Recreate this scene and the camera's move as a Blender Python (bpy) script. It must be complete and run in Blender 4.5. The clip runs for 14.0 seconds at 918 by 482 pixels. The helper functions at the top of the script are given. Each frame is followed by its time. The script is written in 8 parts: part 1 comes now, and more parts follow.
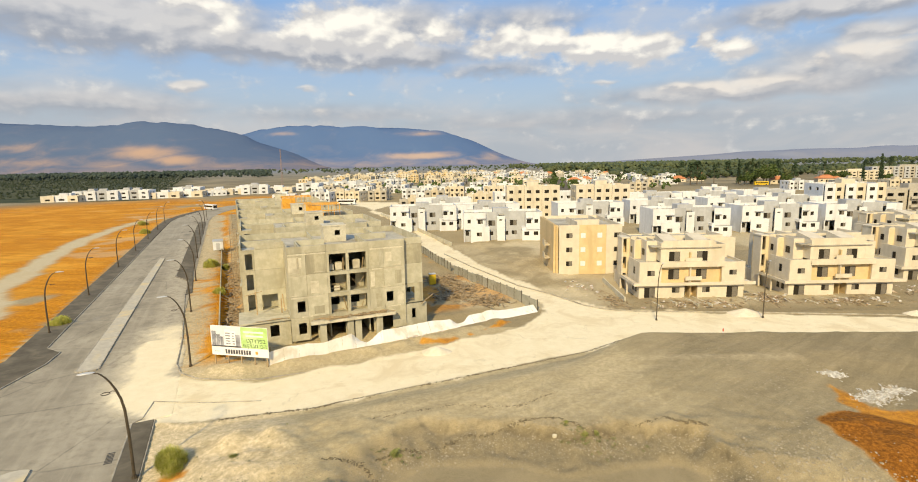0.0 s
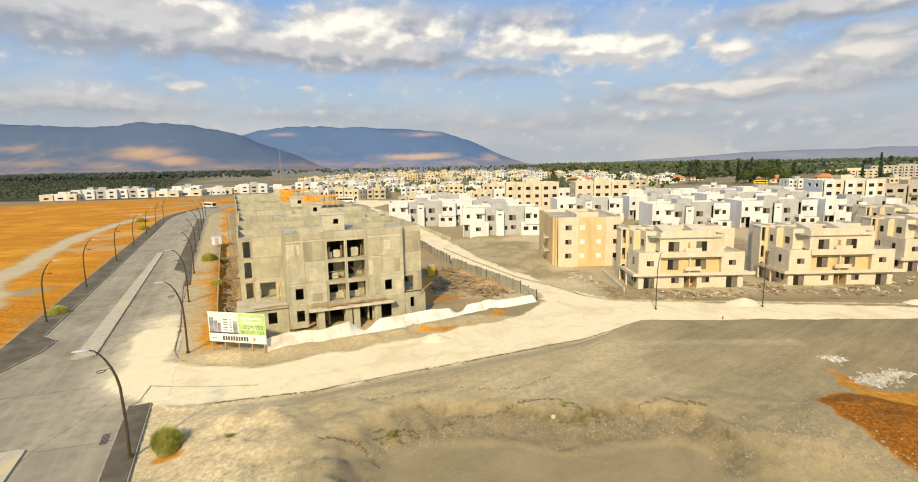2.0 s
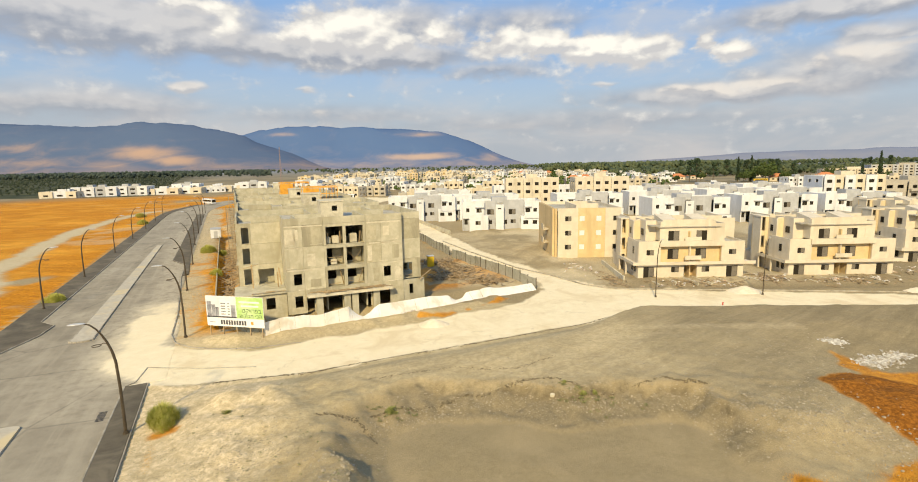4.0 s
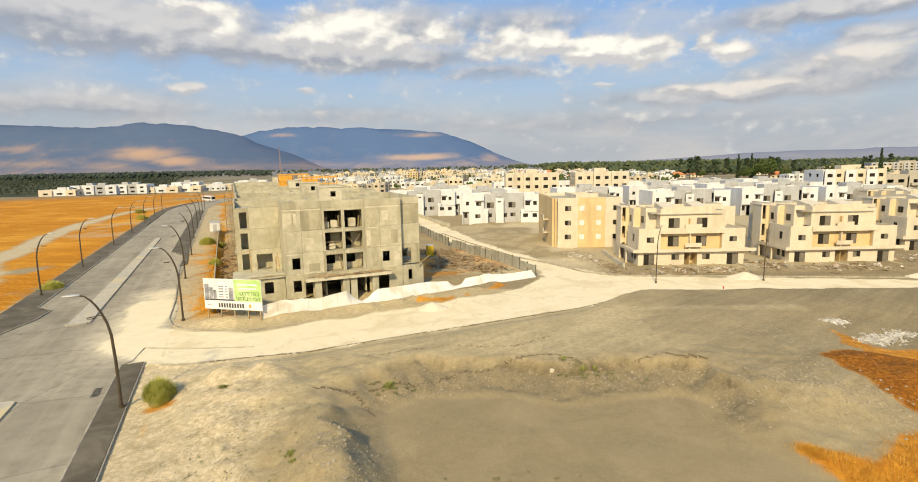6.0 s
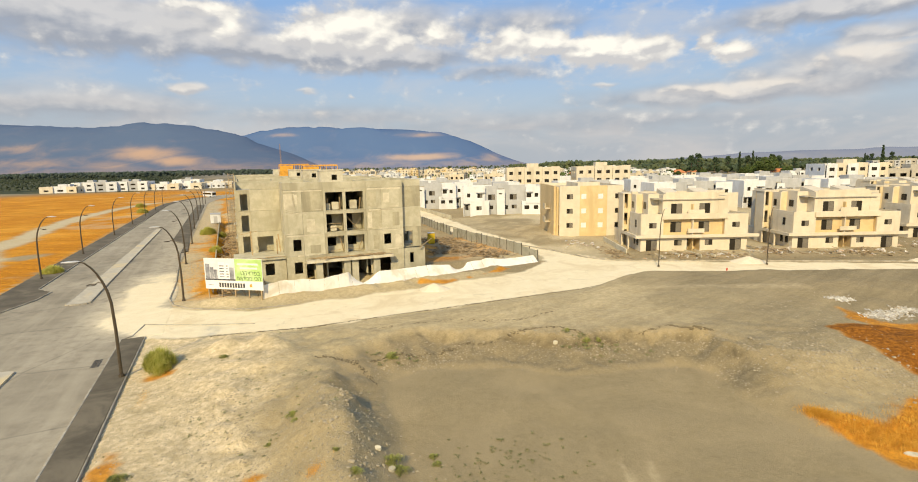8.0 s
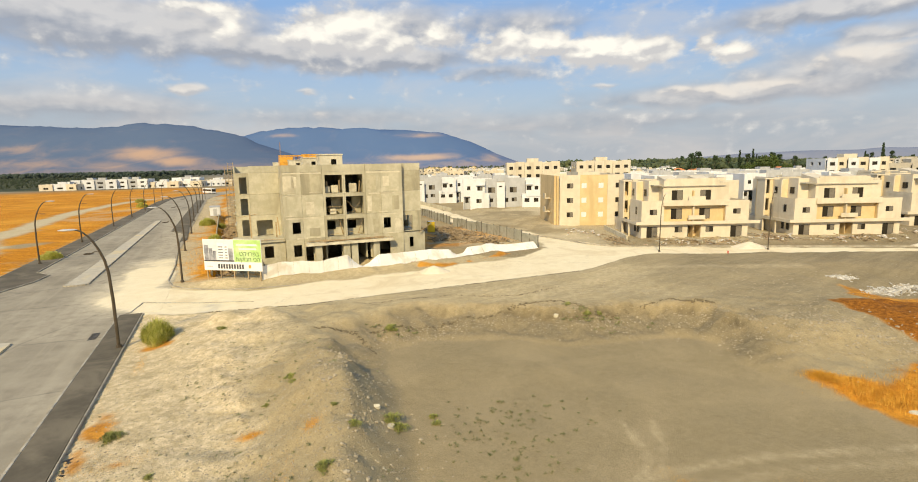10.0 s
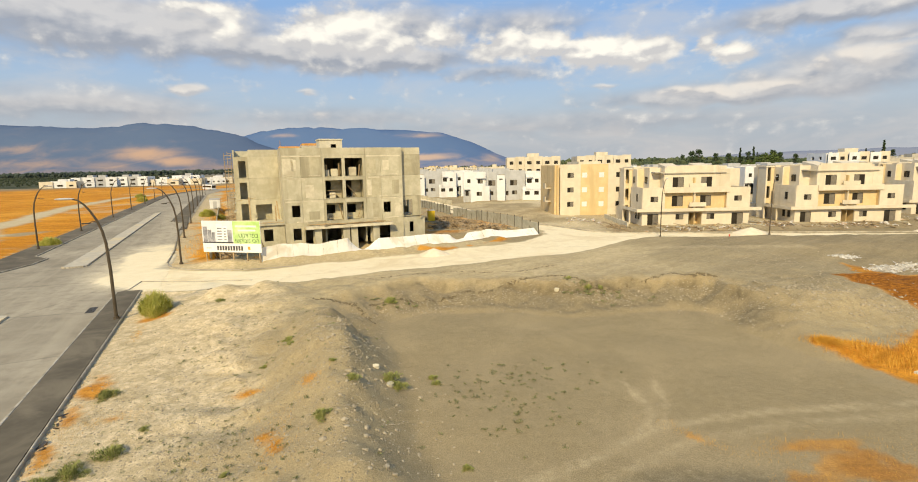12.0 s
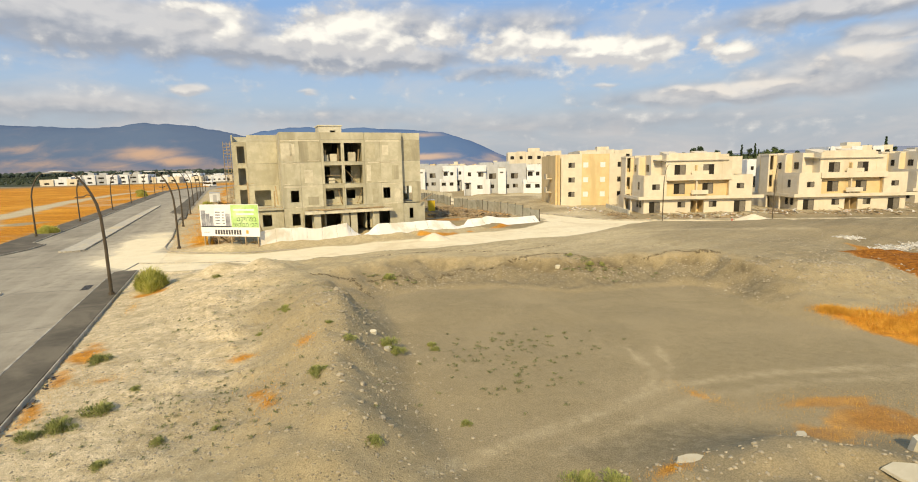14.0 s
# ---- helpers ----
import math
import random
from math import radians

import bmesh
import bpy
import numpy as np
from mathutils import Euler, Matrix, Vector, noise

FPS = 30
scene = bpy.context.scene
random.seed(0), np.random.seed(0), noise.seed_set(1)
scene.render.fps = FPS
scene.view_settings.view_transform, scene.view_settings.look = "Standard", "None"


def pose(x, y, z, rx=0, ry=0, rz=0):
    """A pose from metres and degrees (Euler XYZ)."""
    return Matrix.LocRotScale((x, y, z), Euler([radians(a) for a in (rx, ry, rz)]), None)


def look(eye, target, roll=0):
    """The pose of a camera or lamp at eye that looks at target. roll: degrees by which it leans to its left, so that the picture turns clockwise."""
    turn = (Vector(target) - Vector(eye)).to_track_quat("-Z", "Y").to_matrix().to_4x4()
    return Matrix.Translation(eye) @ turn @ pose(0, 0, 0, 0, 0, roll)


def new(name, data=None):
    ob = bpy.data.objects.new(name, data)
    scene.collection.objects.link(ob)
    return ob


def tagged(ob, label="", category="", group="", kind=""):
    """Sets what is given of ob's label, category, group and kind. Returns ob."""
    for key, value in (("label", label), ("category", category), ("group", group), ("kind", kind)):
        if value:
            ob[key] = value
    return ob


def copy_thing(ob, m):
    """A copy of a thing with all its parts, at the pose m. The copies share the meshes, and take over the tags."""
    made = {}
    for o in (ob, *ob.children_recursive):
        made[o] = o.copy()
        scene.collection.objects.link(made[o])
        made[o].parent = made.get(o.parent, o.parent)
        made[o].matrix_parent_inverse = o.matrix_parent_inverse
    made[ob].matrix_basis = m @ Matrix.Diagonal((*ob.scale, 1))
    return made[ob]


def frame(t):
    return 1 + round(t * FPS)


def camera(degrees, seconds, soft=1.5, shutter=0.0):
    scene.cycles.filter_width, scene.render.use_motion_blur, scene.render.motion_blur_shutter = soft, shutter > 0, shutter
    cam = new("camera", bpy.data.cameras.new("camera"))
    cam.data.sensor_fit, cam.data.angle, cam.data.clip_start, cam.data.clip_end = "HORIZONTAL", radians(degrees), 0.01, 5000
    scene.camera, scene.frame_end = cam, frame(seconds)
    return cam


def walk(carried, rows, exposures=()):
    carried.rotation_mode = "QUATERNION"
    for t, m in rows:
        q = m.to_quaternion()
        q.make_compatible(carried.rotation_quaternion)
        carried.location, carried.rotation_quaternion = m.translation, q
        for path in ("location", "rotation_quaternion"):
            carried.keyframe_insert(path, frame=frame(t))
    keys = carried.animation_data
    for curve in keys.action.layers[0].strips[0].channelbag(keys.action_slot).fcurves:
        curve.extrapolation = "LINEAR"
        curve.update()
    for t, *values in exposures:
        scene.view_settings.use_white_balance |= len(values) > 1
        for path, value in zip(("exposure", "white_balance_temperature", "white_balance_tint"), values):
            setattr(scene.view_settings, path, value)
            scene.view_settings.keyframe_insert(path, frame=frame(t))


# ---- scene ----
cam = camera(84.0, 14.0, soft=1.0)
PATH = [
    (0, (0.209, 0.116, 25.044), (0.209, 2.093, 24.739), -1.1),
    (0.5, (0.245, 0.079, 24.612), (0.247, 2.056, 24.308), -1.1),
    (1, (0.277, 0.096, 24.143), (0.279, 2.073, 23.839), -1.1),
    (1.5, (0.301, 0.1, 23.622), (0.303, 2.077, 23.32), -1.1),
    (2, (0.295, 0.077, 23.125), (0.297, 2.054, 22.824), -1.1),
    (2.5, (0.294, 0.022, 22.648), (0.296, 1.999, 22.347), -1.1),
    (3, (0.296, 0.062, 22.118), (0.298, 2.039, 21.817), -1.0),
    (5.5, (0.46, 0.04, 19.345), (0.463, 2.018, 19.048), -1.1),
    (6, (0.453, 0.069, 18.722), (0.455, 2.047, 18.425), -1.1),
    (6.5, (0.393, 0.088, 18.111), (0.394, 2.066, 17.814), -1.1),
    (7, (0.336, 0.055, 17.438), (0.337, 2.034, 17.143), -1.1),
    (7.5, (0.271, 0.081, 16.817), (0.272, 2.059, 16.521), -1.1),
    (8, (0.218, 0.05, 16.142), (0.218, 2.028, 15.846), -1.1),
    (10.5, (0.157, -0.021, 13.104), (0.157, 1.958, 12.811), -1.1),
    (11, (0.122, -0.036, 12.51), (0.123, 1.943, 12.217), -1.1),
    (11.5, (0.143, -0.083, 11.97), (0.143, 1.896, 11.677), -1.1),
    (12, (0.155, -0.062, 11.386), (0.154, 1.917, 11.094), -1.1),
    (12.5, (0.152, -0.006, 10.85), (0.151, 1.973, 10.558), -1.1),
    (13, (0.19, 0.042, 10.298), (0.186, 2.02, 10.004), -1.2),
    (13.5, (0.211, 0.15, 9.769), (0.207, 2.128, 9.475), -1.2),
    (14, (0.227, 0.215, 9.372), (0.222, 2.193, 9.079), -1.2),
]
walk(cam, [(t, look(eye, target, roll)) for t, eye, target, roll in PATH])

# ------------------------------------------------------------------ light and sky
SUN_AZ = radians(194.0)      # compass bearing of the sun: behind the camera, to its left
SUN_EL = radians(35.0)
sun_data = bpy.data.lights.new("sun", "SUN")
sun_data.energy, sun_data.angle, sun_data.color = 4.85, radians(3.0), (1.0, 0.795, 0.455)
sun = new("sun", sun_data)
sun_from = Vector((math.sin(SUN_AZ) * math.cos(SUN_EL), math.cos(SUN_AZ) * math.cos(SUN_EL), math.sin(SUN_EL)))
sun.matrix_world = look(sun_from * 300, (0, 0, 0))

world = bpy.data.worlds.new("sky")
scene.world = world
world.use_nodes = True


class Nodes:
    """Short hand for a node tree."""

    def __init__(self, tree):
        self.tree = tree
        tree.nodes.clear()

    def add(self, kind, **inputs):
        n = self.tree.nodes.new(kind)
        for k, v in inputs.items():
            self.put(n, k, v)
        return n

    def put(self, n, key, v):
        key = key.replace("_", " ")
        sock = n.inputs[int(key[1:])] if key[0] == "i" and key[1:].isdigit() else n.inputs[key]
        if isinstance(v, bpy.types.NodeSocket):
            self.tree.links.new(v, sock)
        elif isinstance(v, bpy.types.Node):
            self.tree.links.new(v.outputs[0], sock)
        else:
            sock.default_value = v

    def math(self, op, a, b=0.0, c=0.0, clamp=False):
        n = self.add("ShaderNodeMath", i0=a, i1=b, i2=c)
        n.operation, n.use_clamp = op, clamp
        return n.outputs[0]

    def noise(self, vec, scale, detail=4.0, rough=0.55, distort=0.0, dims="3D"):
        n = self.add("ShaderNodeTexNoise", Scale=scale, Detail=detail, Roughness=rough, Distortion=distort)
        n.noise_dimensions = dims
        self.put(n, "Vector", vec)
        return n.outputs[0]

    def step(self, v, lo, hi, a=0.0, b=1.0):
        n = self.add("ShaderNodeMapRange")
        n.interpolation_type = "SMOOTHSTEP"
        for i, x in enumerate((v, lo, hi, a, b)):
            self.put(n, "i%d" % i, x)
        return n.outputs[0]

    def mix(self, f, a, b, mode="MIX"):
        n = self.add("ShaderNodeMixRGB", i0=f, i1=a, i2=b)
        n.blend_type = mode
        return n.outputs[0]


def c4(c):
    return (*c, 1.0)


# clouds: bearing, elevation and half widths in radians, weight
DECKS = ((-0.56, 0.226, 0.27, 0.050, 1.0), (-0.364, 0.206, 0.19, 0.030, 1.0), (-0.151, 0.196, 0.20, 0.028, 1.0), (-0.084, 0.247, 0.14, 0.048, 0.75), (0.112, 0.252, 0.139, 0.032, 0.7), (0.079, 0.171, 0.131, 0.019, 0.6),
         (-0.611, 0.1, 0.19, 0.034, 0.75), (-0.199, 0.09, 0.263, 0.024, 0.55), (0.618, 0.221, 0.167, 0.021, 1.0), (0.663, 0.179, 0.068, 0.016, 0.8), (0.625, 0.132, 0.139, 0.043, 0.85), (0.456, 0.108, 0.232, 0.025, 0.8),
         (0.242, 0.074, 0.509, 0.028, 0.6), (1.3, 0.25, 0.4, 0.08, 0.9), (-1.3, 0.2, 0.4, 0.08, 0.9), (2.2, 0.4, 0.5, 0.15, 0.8), (-2.2, 0.35, 0.5, 0.12, 0.8), (0.0, 0.75, 0.9, 0.15, 0.7))
HEAPS = ((-0.201, 0.240, 0.092, 0.034, 1.25), (-0.259, 0.23, 0.04, 0.024, 1.0), (-0.403, 0.238, 0.020, 0.027, 0.95), (-0.432, 0.264, 0.053, 0.012, 0.9), (-0.096, 0.22, 0.028, 0.014, 0.9), (-0.03, 0.237, 0.043, 0.018, 0.7),
         (0.09, 0.217, 0.050, 0.023, 1.1), (0.171, 0.213, 0.048, 0.023, 1.1), (0.27, 0.199, 0.062, 0.023, 1.2), (0.335, 0.194, 0.050, 0.022, 1.15), (0.43, 0.194, 0.02, 0.019, 0.9), (0.479, 0.176, 0.043, 0.017, 1.0))
PUFFS = ((0.405, 0.119, 0.044, 0.013, 0.85), (0.469, 0.116, 0.059, 0.014, 0.9), (0.537, 0.121, 0.049, 0.014, 0.9), (0.591, 0.142, 0.018, 0.023, 0.85), (0.665, 0.15, 0.061, 0.022, 0.9), (-0.471, 0.133, 0.028, 0.014, 1.0),
         (-0.28, 0.136, 0.026, 0.008, 0.7), (-0.199, 0.125, 0.013, 0.007, 0.6), (0.272, 0.138, 0.037, 0.007, 0.65), (-0.251, 0.096, 0.025, 0.01, 0.55), (0.709, 0.165, 0.031, 0.014, 0.7))


def build_sky():
    t = Nodes(world.node_tree)
    sky = t.add("ShaderNodeTexSky")
    sky.sky_type, sky.sun_disc = "NISHITA", False
    sky.sun_elevation, sky.sun_rotation = SUN_EL, SUN_AZ
    sky.air_density, sky.dust_density, sky.ozone_density = 1.0, 1.4, 1.6
    way = t.add("ShaderNodeTexCoord").outputs["Generated"]
    x, y, z = t.add("ShaderNodeSeparateXYZ", i0=way).outputs
    el0 = t.math("ARCTAN2", z, t.math("SQRT", t.math("ADD", t.math("MULTIPLY", x, x), t.math("MULTIPLY", y, y))))
    az0 = t.math("ARCTAN2", x, y)

    def spot(da, de, squash):
        return t.add("ShaderNodeCombineXYZ", i0=t.math("ADD", az0, da), i1=t.math("MULTIPLY", t.math("ADD", el0, de), squash), i2=0.0).outputs[0]

    billow = t.noise(spot(0, 0, 1.7), 17.0, 6.0, 0.47, 0.15)
    above = t.noise(spot(-0.009, 0.010, 1.7), 17.0, 4.0, 0.42, 0.15)
    wide = t.noise(spot(0, 0, 2.6), 7.0, 5.0, 0.5, 0.4)
    veil = t.noise(spot(0, 0, 3.4), 4.0, 6.0, 0.55, 0.5)
    # the outlines of the clouds are shaken by the noise
    az = t.math("ADD", az0, t.math("ADD", t.math("MULTIPLY", t.math("SUBTRACT", wide, 0.5), 0.11), t.math("MULTIPLY", t.math("SUBTRACT", billow, 0.5), 0.05)))
    el = t.math("ADD", el0, t.math("ADD", t.math("MULTIPLY", t.math("SUBTRACT", billow, 0.5), 0.030), t.math("MULTIPLY", t.math("SUBTRACT", veil, 0.5), 0.022)))

    def bump_at(ba, be, wa, we, k):
        da = t.math("DIVIDE", t.math("SUBTRACT", az, ba), wa)
        de = t.math("DIVIDE", t.math("SUBTRACT", el, be), we)
        g = t.math("EXPONENT", t.math("MULTIPLY", t.math("ADD", t.math("MULTIPLY", da, da), t.math("MULTIPLY", de, de)), -1.0))
        return t.math("MULTIPLY", g, k), de

    def layer(rows):
        dens = rise = None
        for q in rows:
            g, de = bump_at(*q)
            r = t.math("MULTIPLY", g, t.step(de, -0.8, 0.7))
            dens = g if dens is None else t.math("MAXIMUM", dens, g)
            rise = r if rise is None else t.math("MAXIMUM", rise, r)
        return dens, rise

    shake = t.math("ADD", t.math("MULTIPLY", t.math("SUBTRACT", billow, 0.5), 0.9), t.math("MULTIPLY", t.math("SUBTRACT", wide, 0.5), 0.5))
    curl = t.noise(spot(0, 0, 1.3), 46.0, 5.0, 0.55)
    relief = t.math("MULTIPLY", t.math("SUBTRACT", billow, above), 1.8)
    d_dens, d_rise = layer(DECKS)
    h_dens, h_rise = layer(HEAPS)
    p_dens, p_rise = layer(PUFFS)
    deck = t.step(t.math("ADD", d_dens, t.math("MULTIPLY", shake, 0.55)), 0.10, 0.72)
    puffy = t.math("ADD", shake, t.math("MULTIPLY", t.math("SUBTRACT", curl, 0.5), 0.7))
    heap = t.step(t.math("ADD", h_dens, puffy), 0.02, 0.52)
    puff = t.step(t.math("ADD", p_dens, t.math("MULTIPLY", shake, 0.8)), 0.22, 0.75)

    clear = t.mix(t.step(el0, 0.08, 0.27), c4((4.7, 5.8, 6.9)), c4((3.0, 4.9, 8.0)))
    clear = t.mix(0.18, clear, sky.outputs[0])
    clear = t.mix(t.math("MULTIPLY", t.step(veil, 0.45, 0.68), 0.55), clear, c4((6.0, 6.1, 6.3)))
    shade = t.math("ADD", t.step(t.math("ADD", d_rise, t.math("MULTIPLY", shake, 0.6)), 0.0, 0.75), relief)
    grey = t.mix(t.math("MAXIMUM", t.math("MINIMUM", shade, 1.0), 0.0), c4((3.75, 3.95, 4.4)), c4((6.8, 6.6, 6.4)))
    c = t.mix(t.math("MULTIPLY", deck, 0.92), clear, grey)
    # a haze over the hills
    c = t.mix(t.step(el0, 0.02, 0.15, 0.92, 0.0), c, t.mix(t.step(veil, 0.38, 0.64), c4((4.5, 4.8, 5.15)), c4((5.8, 5.6, 5.5))))
    lit_p = t.math("ADD", t.step(t.math("ADD", p_rise, t.math("MULTIPLY", shake, 0.6)), 0.05, 0.65), relief)
    c = t.mix(t.math("MULTIPLY", puff, 0.85), c, t.mix(t.math("MAXIMUM", t.math("MINIMUM", lit_p, 1.0), 0.0), c4((5.6, 5.5, 5.5)), c4((8.8, 8.1, 7.2))))
    lit_h = t.math("ADD", t.step(t.math("ADD", h_rise, t.math("MULTIPLY", puffy, 0.8)), 0.0, 0.95), t.math("MULTIPLY", relief, 1.7))
    c = t.mix(heap, c, t.mix(t.math("MAXIMUM", t.math("MINIMUM", lit_h, 1.0), 0.0), c4((6.3, 6.2, 6.15)), c4((10.4, 9.9, 8.8))))
    bg = t.add("ShaderNodeBackground", Color=c, Strength=0.101)
    t.add("ShaderNodeOutputWorld", Surface=bg)


build_sky()

# ------------------------------------------------------------------ materials


def surface(name, c1, c2, scale=1.5, c3=None, scale3=0.25, rough=0.85, bump=0.25, bscale=14.0, metal=0.0, vary=0.0, depth=0.03, streak=False, spec=0.3):
    """A weathered surface: two colours in fine grain, a third in broad stains, relief, and a random shift from piece to piece."""
    m = bpy.data.materials.new(name)
    m.use_nodes = True
    t = Nodes(m.node_tree)
    pos = t.add("ShaderNodeNewGeometry").outputs["Position"]
    fine = t.noise(pos, scale, 6.0, 0.65)
    col = t.mix(t.step(fine, 0.35, 0.65), c4(c1), c4(c2))
    if c3:
        vec = pos
        if streak:
            vec = t.add("ShaderNodeMapping", i0=pos, Scale=(1.0, 1.0, 0.25)).outputs[0]
        col = t.mix(t.step(t.noise(vec, scale3, 5.0, 0.6, 0.6), 0.46, 0.68), col, c4(c3))
    if vary:
        rnd = t.add("ShaderNodeObjectInfo").outputs["Random"]
        k = t.math("ADD", t.math("MULTIPLY", rnd, vary), 1.0 - vary / 2)
        col = t.mix(1.0, col, t.add("ShaderNodeCombineXYZ", i0=k, i1=k, i2=k).outputs[0], "MULTIPLY")
    bs = t.add("ShaderNodeBsdfPrincipled", Base_Color=col, Roughness=rough, Metallic=metal)
    bs.inputs["Specular IOR Level"].default_value = spec
    if bump:
        b = t.add("ShaderNodeBump", Strength=bump, Distance=depth, Height=t.noise(pos, bscale, 8.0, 0.7))
        t.put(bs, "Normal", b)
    t.add("ShaderNodeOutputMaterial", Surface=bs)
    return m


def pane_glass(name, tint=(0.03, 0.026, 0.02)):
    m = bpy.data.materials.new(name)
    m.use_nodes = True
    t = Nodes(m.node_tree)
    bs = t.add("ShaderNodeBsdfPrincipled", Base_Color=c4(tint), Roughness=0.12)
    bs.inputs["Specular IOR Level"].default_value = 0.25
    t.add("ShaderNodeOutputMaterial", Surface=bs)
    return m


CONCRETE = surface("raw_concrete", (0.425, 0.40, 0.29), (0.525, 0.495, 0.375), 0.9, (0.36, 0.335, 0.24), 0.35, 0.9, 0.3, 9.0, streak=True, vary=0.16)
CONCRETE_DARK = surface("form_stained_concrete", (0.39, 0.36, 0.25), (0.48, 0.445, 0.32), 1.2, (0.31, 0.285, 0.20), 0.4, 0.9, 0.3, 9.0, streak=True, vary=0.2)
CONCRETE_PALE = surface("pale_concrete", (0.52, 0.48, 0.36), (0.62, 0.58, 0.45), 1.4, (0.42, 0.38, 0.28), 0.5, 0.9, 0.25, 12.0, vary=0.15)
ROOF_SCREED = surface("roof_screed", (0.40, 0.38, 0.31), (0.50, 0.47, 0.39), 0.7, (0.30, 0.28, 0.23), 0.22, 0.92, 0.2, 8.0)
CREAM = surface("cream_render", (0.62, 0.555, 0.43), (0.68, 0.615, 0.485), 0.8, (0.56, 0.50, 0.38), 0.3, 0.9, 0.15, 25.0, streak=True)
YELLOW = surface("yellow_render", (0.62, 0.475, 0.255), (0.68, 0.53, 0.295), 0.8, (0.56, 0.43, 0.23), 0.3, 0.9, 0.15, 25.0, streak=True)
PALEYELLOW = surface("pale_yellow_render", (0.63, 0.52, 0.32), (0.69, 0.58, 0.37), 0.8, (0.56, 0.455, 0.28), 0.3, 0.9, 0.15, 25.0, streak=True)
GREYWALL = surface("grey_render", (0.40, 0.37, 0.31), (0.46, 0.43, 0.36), 1.0, (0.35, 0.32, 0.27), 0.3, 0.9, 0.2, 20.0, streak=True)
WHITE = surface("white_render", (0.66, 0.675, 0.69), (0.73, 0.745, 0.755), 0.9, (0.59, 0.60, 0.605), 0.3, 0.88, 0.15, 22.0, streak=True)
LIGHTGREY = surface("light_grey_render", (0.42, 0.43, 0.44), (0.48, 0.49, 0.50), 0.9, (0.37, 0.38, 0.385), 0.3, 0.88, 0.15, 22.0, streak=True)
TAN = surface("tan_render", (0.55, 0.48, 0.35), (0.62, 0.55, 0.41), 0.9, (0.47, 0.41, 0.30), 0.3, 0.9, 0.15, 22.0, streak=True)
ASPHALT_DARK = surface("dark_asphalt", (0.095, 0.082, 0.058), (0.13, 0.112, 0.08), 0.6, (0.18, 0.155, 0.11), 0.25, 0.92, 0.15, 30.0, depth=0.01)
KERB = surface("kerb_stone", (0.34, 0.31, 0.245), (0.44, 0.40, 0.32), 1.5, (0.26, 0.235, 0.18), 0.6, 0.9, 0.2, 16.0, vary=0.2)
PAVER = surface("island_pavers", (0.44, 0.40, 0.32), (0.52, 0.48, 0.38), 1.5, (0.60, 0.50, 0.30), 0.18, 0.9, 0.2, 16.0)
STEEL = surface("brown_painted_steel", (0.075, 0.06, 0.04), (0.10, 0.08, 0.055), 2.0, rough=0.5, bump=0.0, metal=0.3)
LAMPHEAD = surface("pale_grey_metal", (0.55, 0.55, 0.53), (0.62, 0.62, 0.60), 2.0, rough=0.45, bump=0.0, metal=0.3)
FRAME = surface("dark_aluminium", (0.06, 0.055, 0.05), (0.08, 0.075, 0.065), 3.0, rough=0.45, bump=0.0, metal=0.4)
SHUTTER = surface("grey_shutter", (0.15, 0.135, 0.11), (0.20, 0.18, 0.145), 3.0, rough=0.6, bump=0.0)
GLASS = pane_glass("window_glass")
# dark base colour stands in for the shade inside the rooms
DARKROOM = surface("unlit_plaster", (0.10, 0.09, 0.075), (0.14, 0.125, 0.10), 1.0, rough=0.95, bump=0.0)
TIMBER = surface("weathered_timber", (0.34, 0.25, 0.14), (0.46, 0.35, 0.20), 3.0, (0.26, 0.19, 0.11), 0.8, 0.85, 0.2, 20.0, vary=0.4)
FORMWORK = surface("orange_formwork", (0.72, 0.34, 0.04), (0.80, 0.42, 0.06), 2.0, (0.55, 0.26, 0.04), 0.5, 0.7, 0.1, 15.0)
SHEETWHITE = surface("white_sheet_metal", (0.76, 0.74, 0.68), (0.82, 0.80, 0.74), 0.8, (0.62, 0.57, 0.46), 0.35, 0.6, 0.1, 10.0)
SHEETGREY = surface("grey_sheet_metal", (0.32, 0.32, 0.27), (0.40, 0.39, 0.33), 1.5, (0.25, 0.24, 0.19), 0.5, 0.6, 0.1, 12.0)
ROOFTILE = surface("clay_tile", (0.52, 0.20, 0.08), (0.60, 0.26, 0.11), 2.5, (0.42, 0.16, 0.07), 0.4, 0.85, 0.3, 10.0)
BARK = surface("bark", (0.11, 0.08, 0.05), (0.16, 0.12, 0.08), 4.0, rough=0.95, bump=0.4)


def leaf(name, c1, c2, scale=0.6):
    return surface(name, c1, c2, scale, rough=0.8, bump=0.0, vary=0.35)


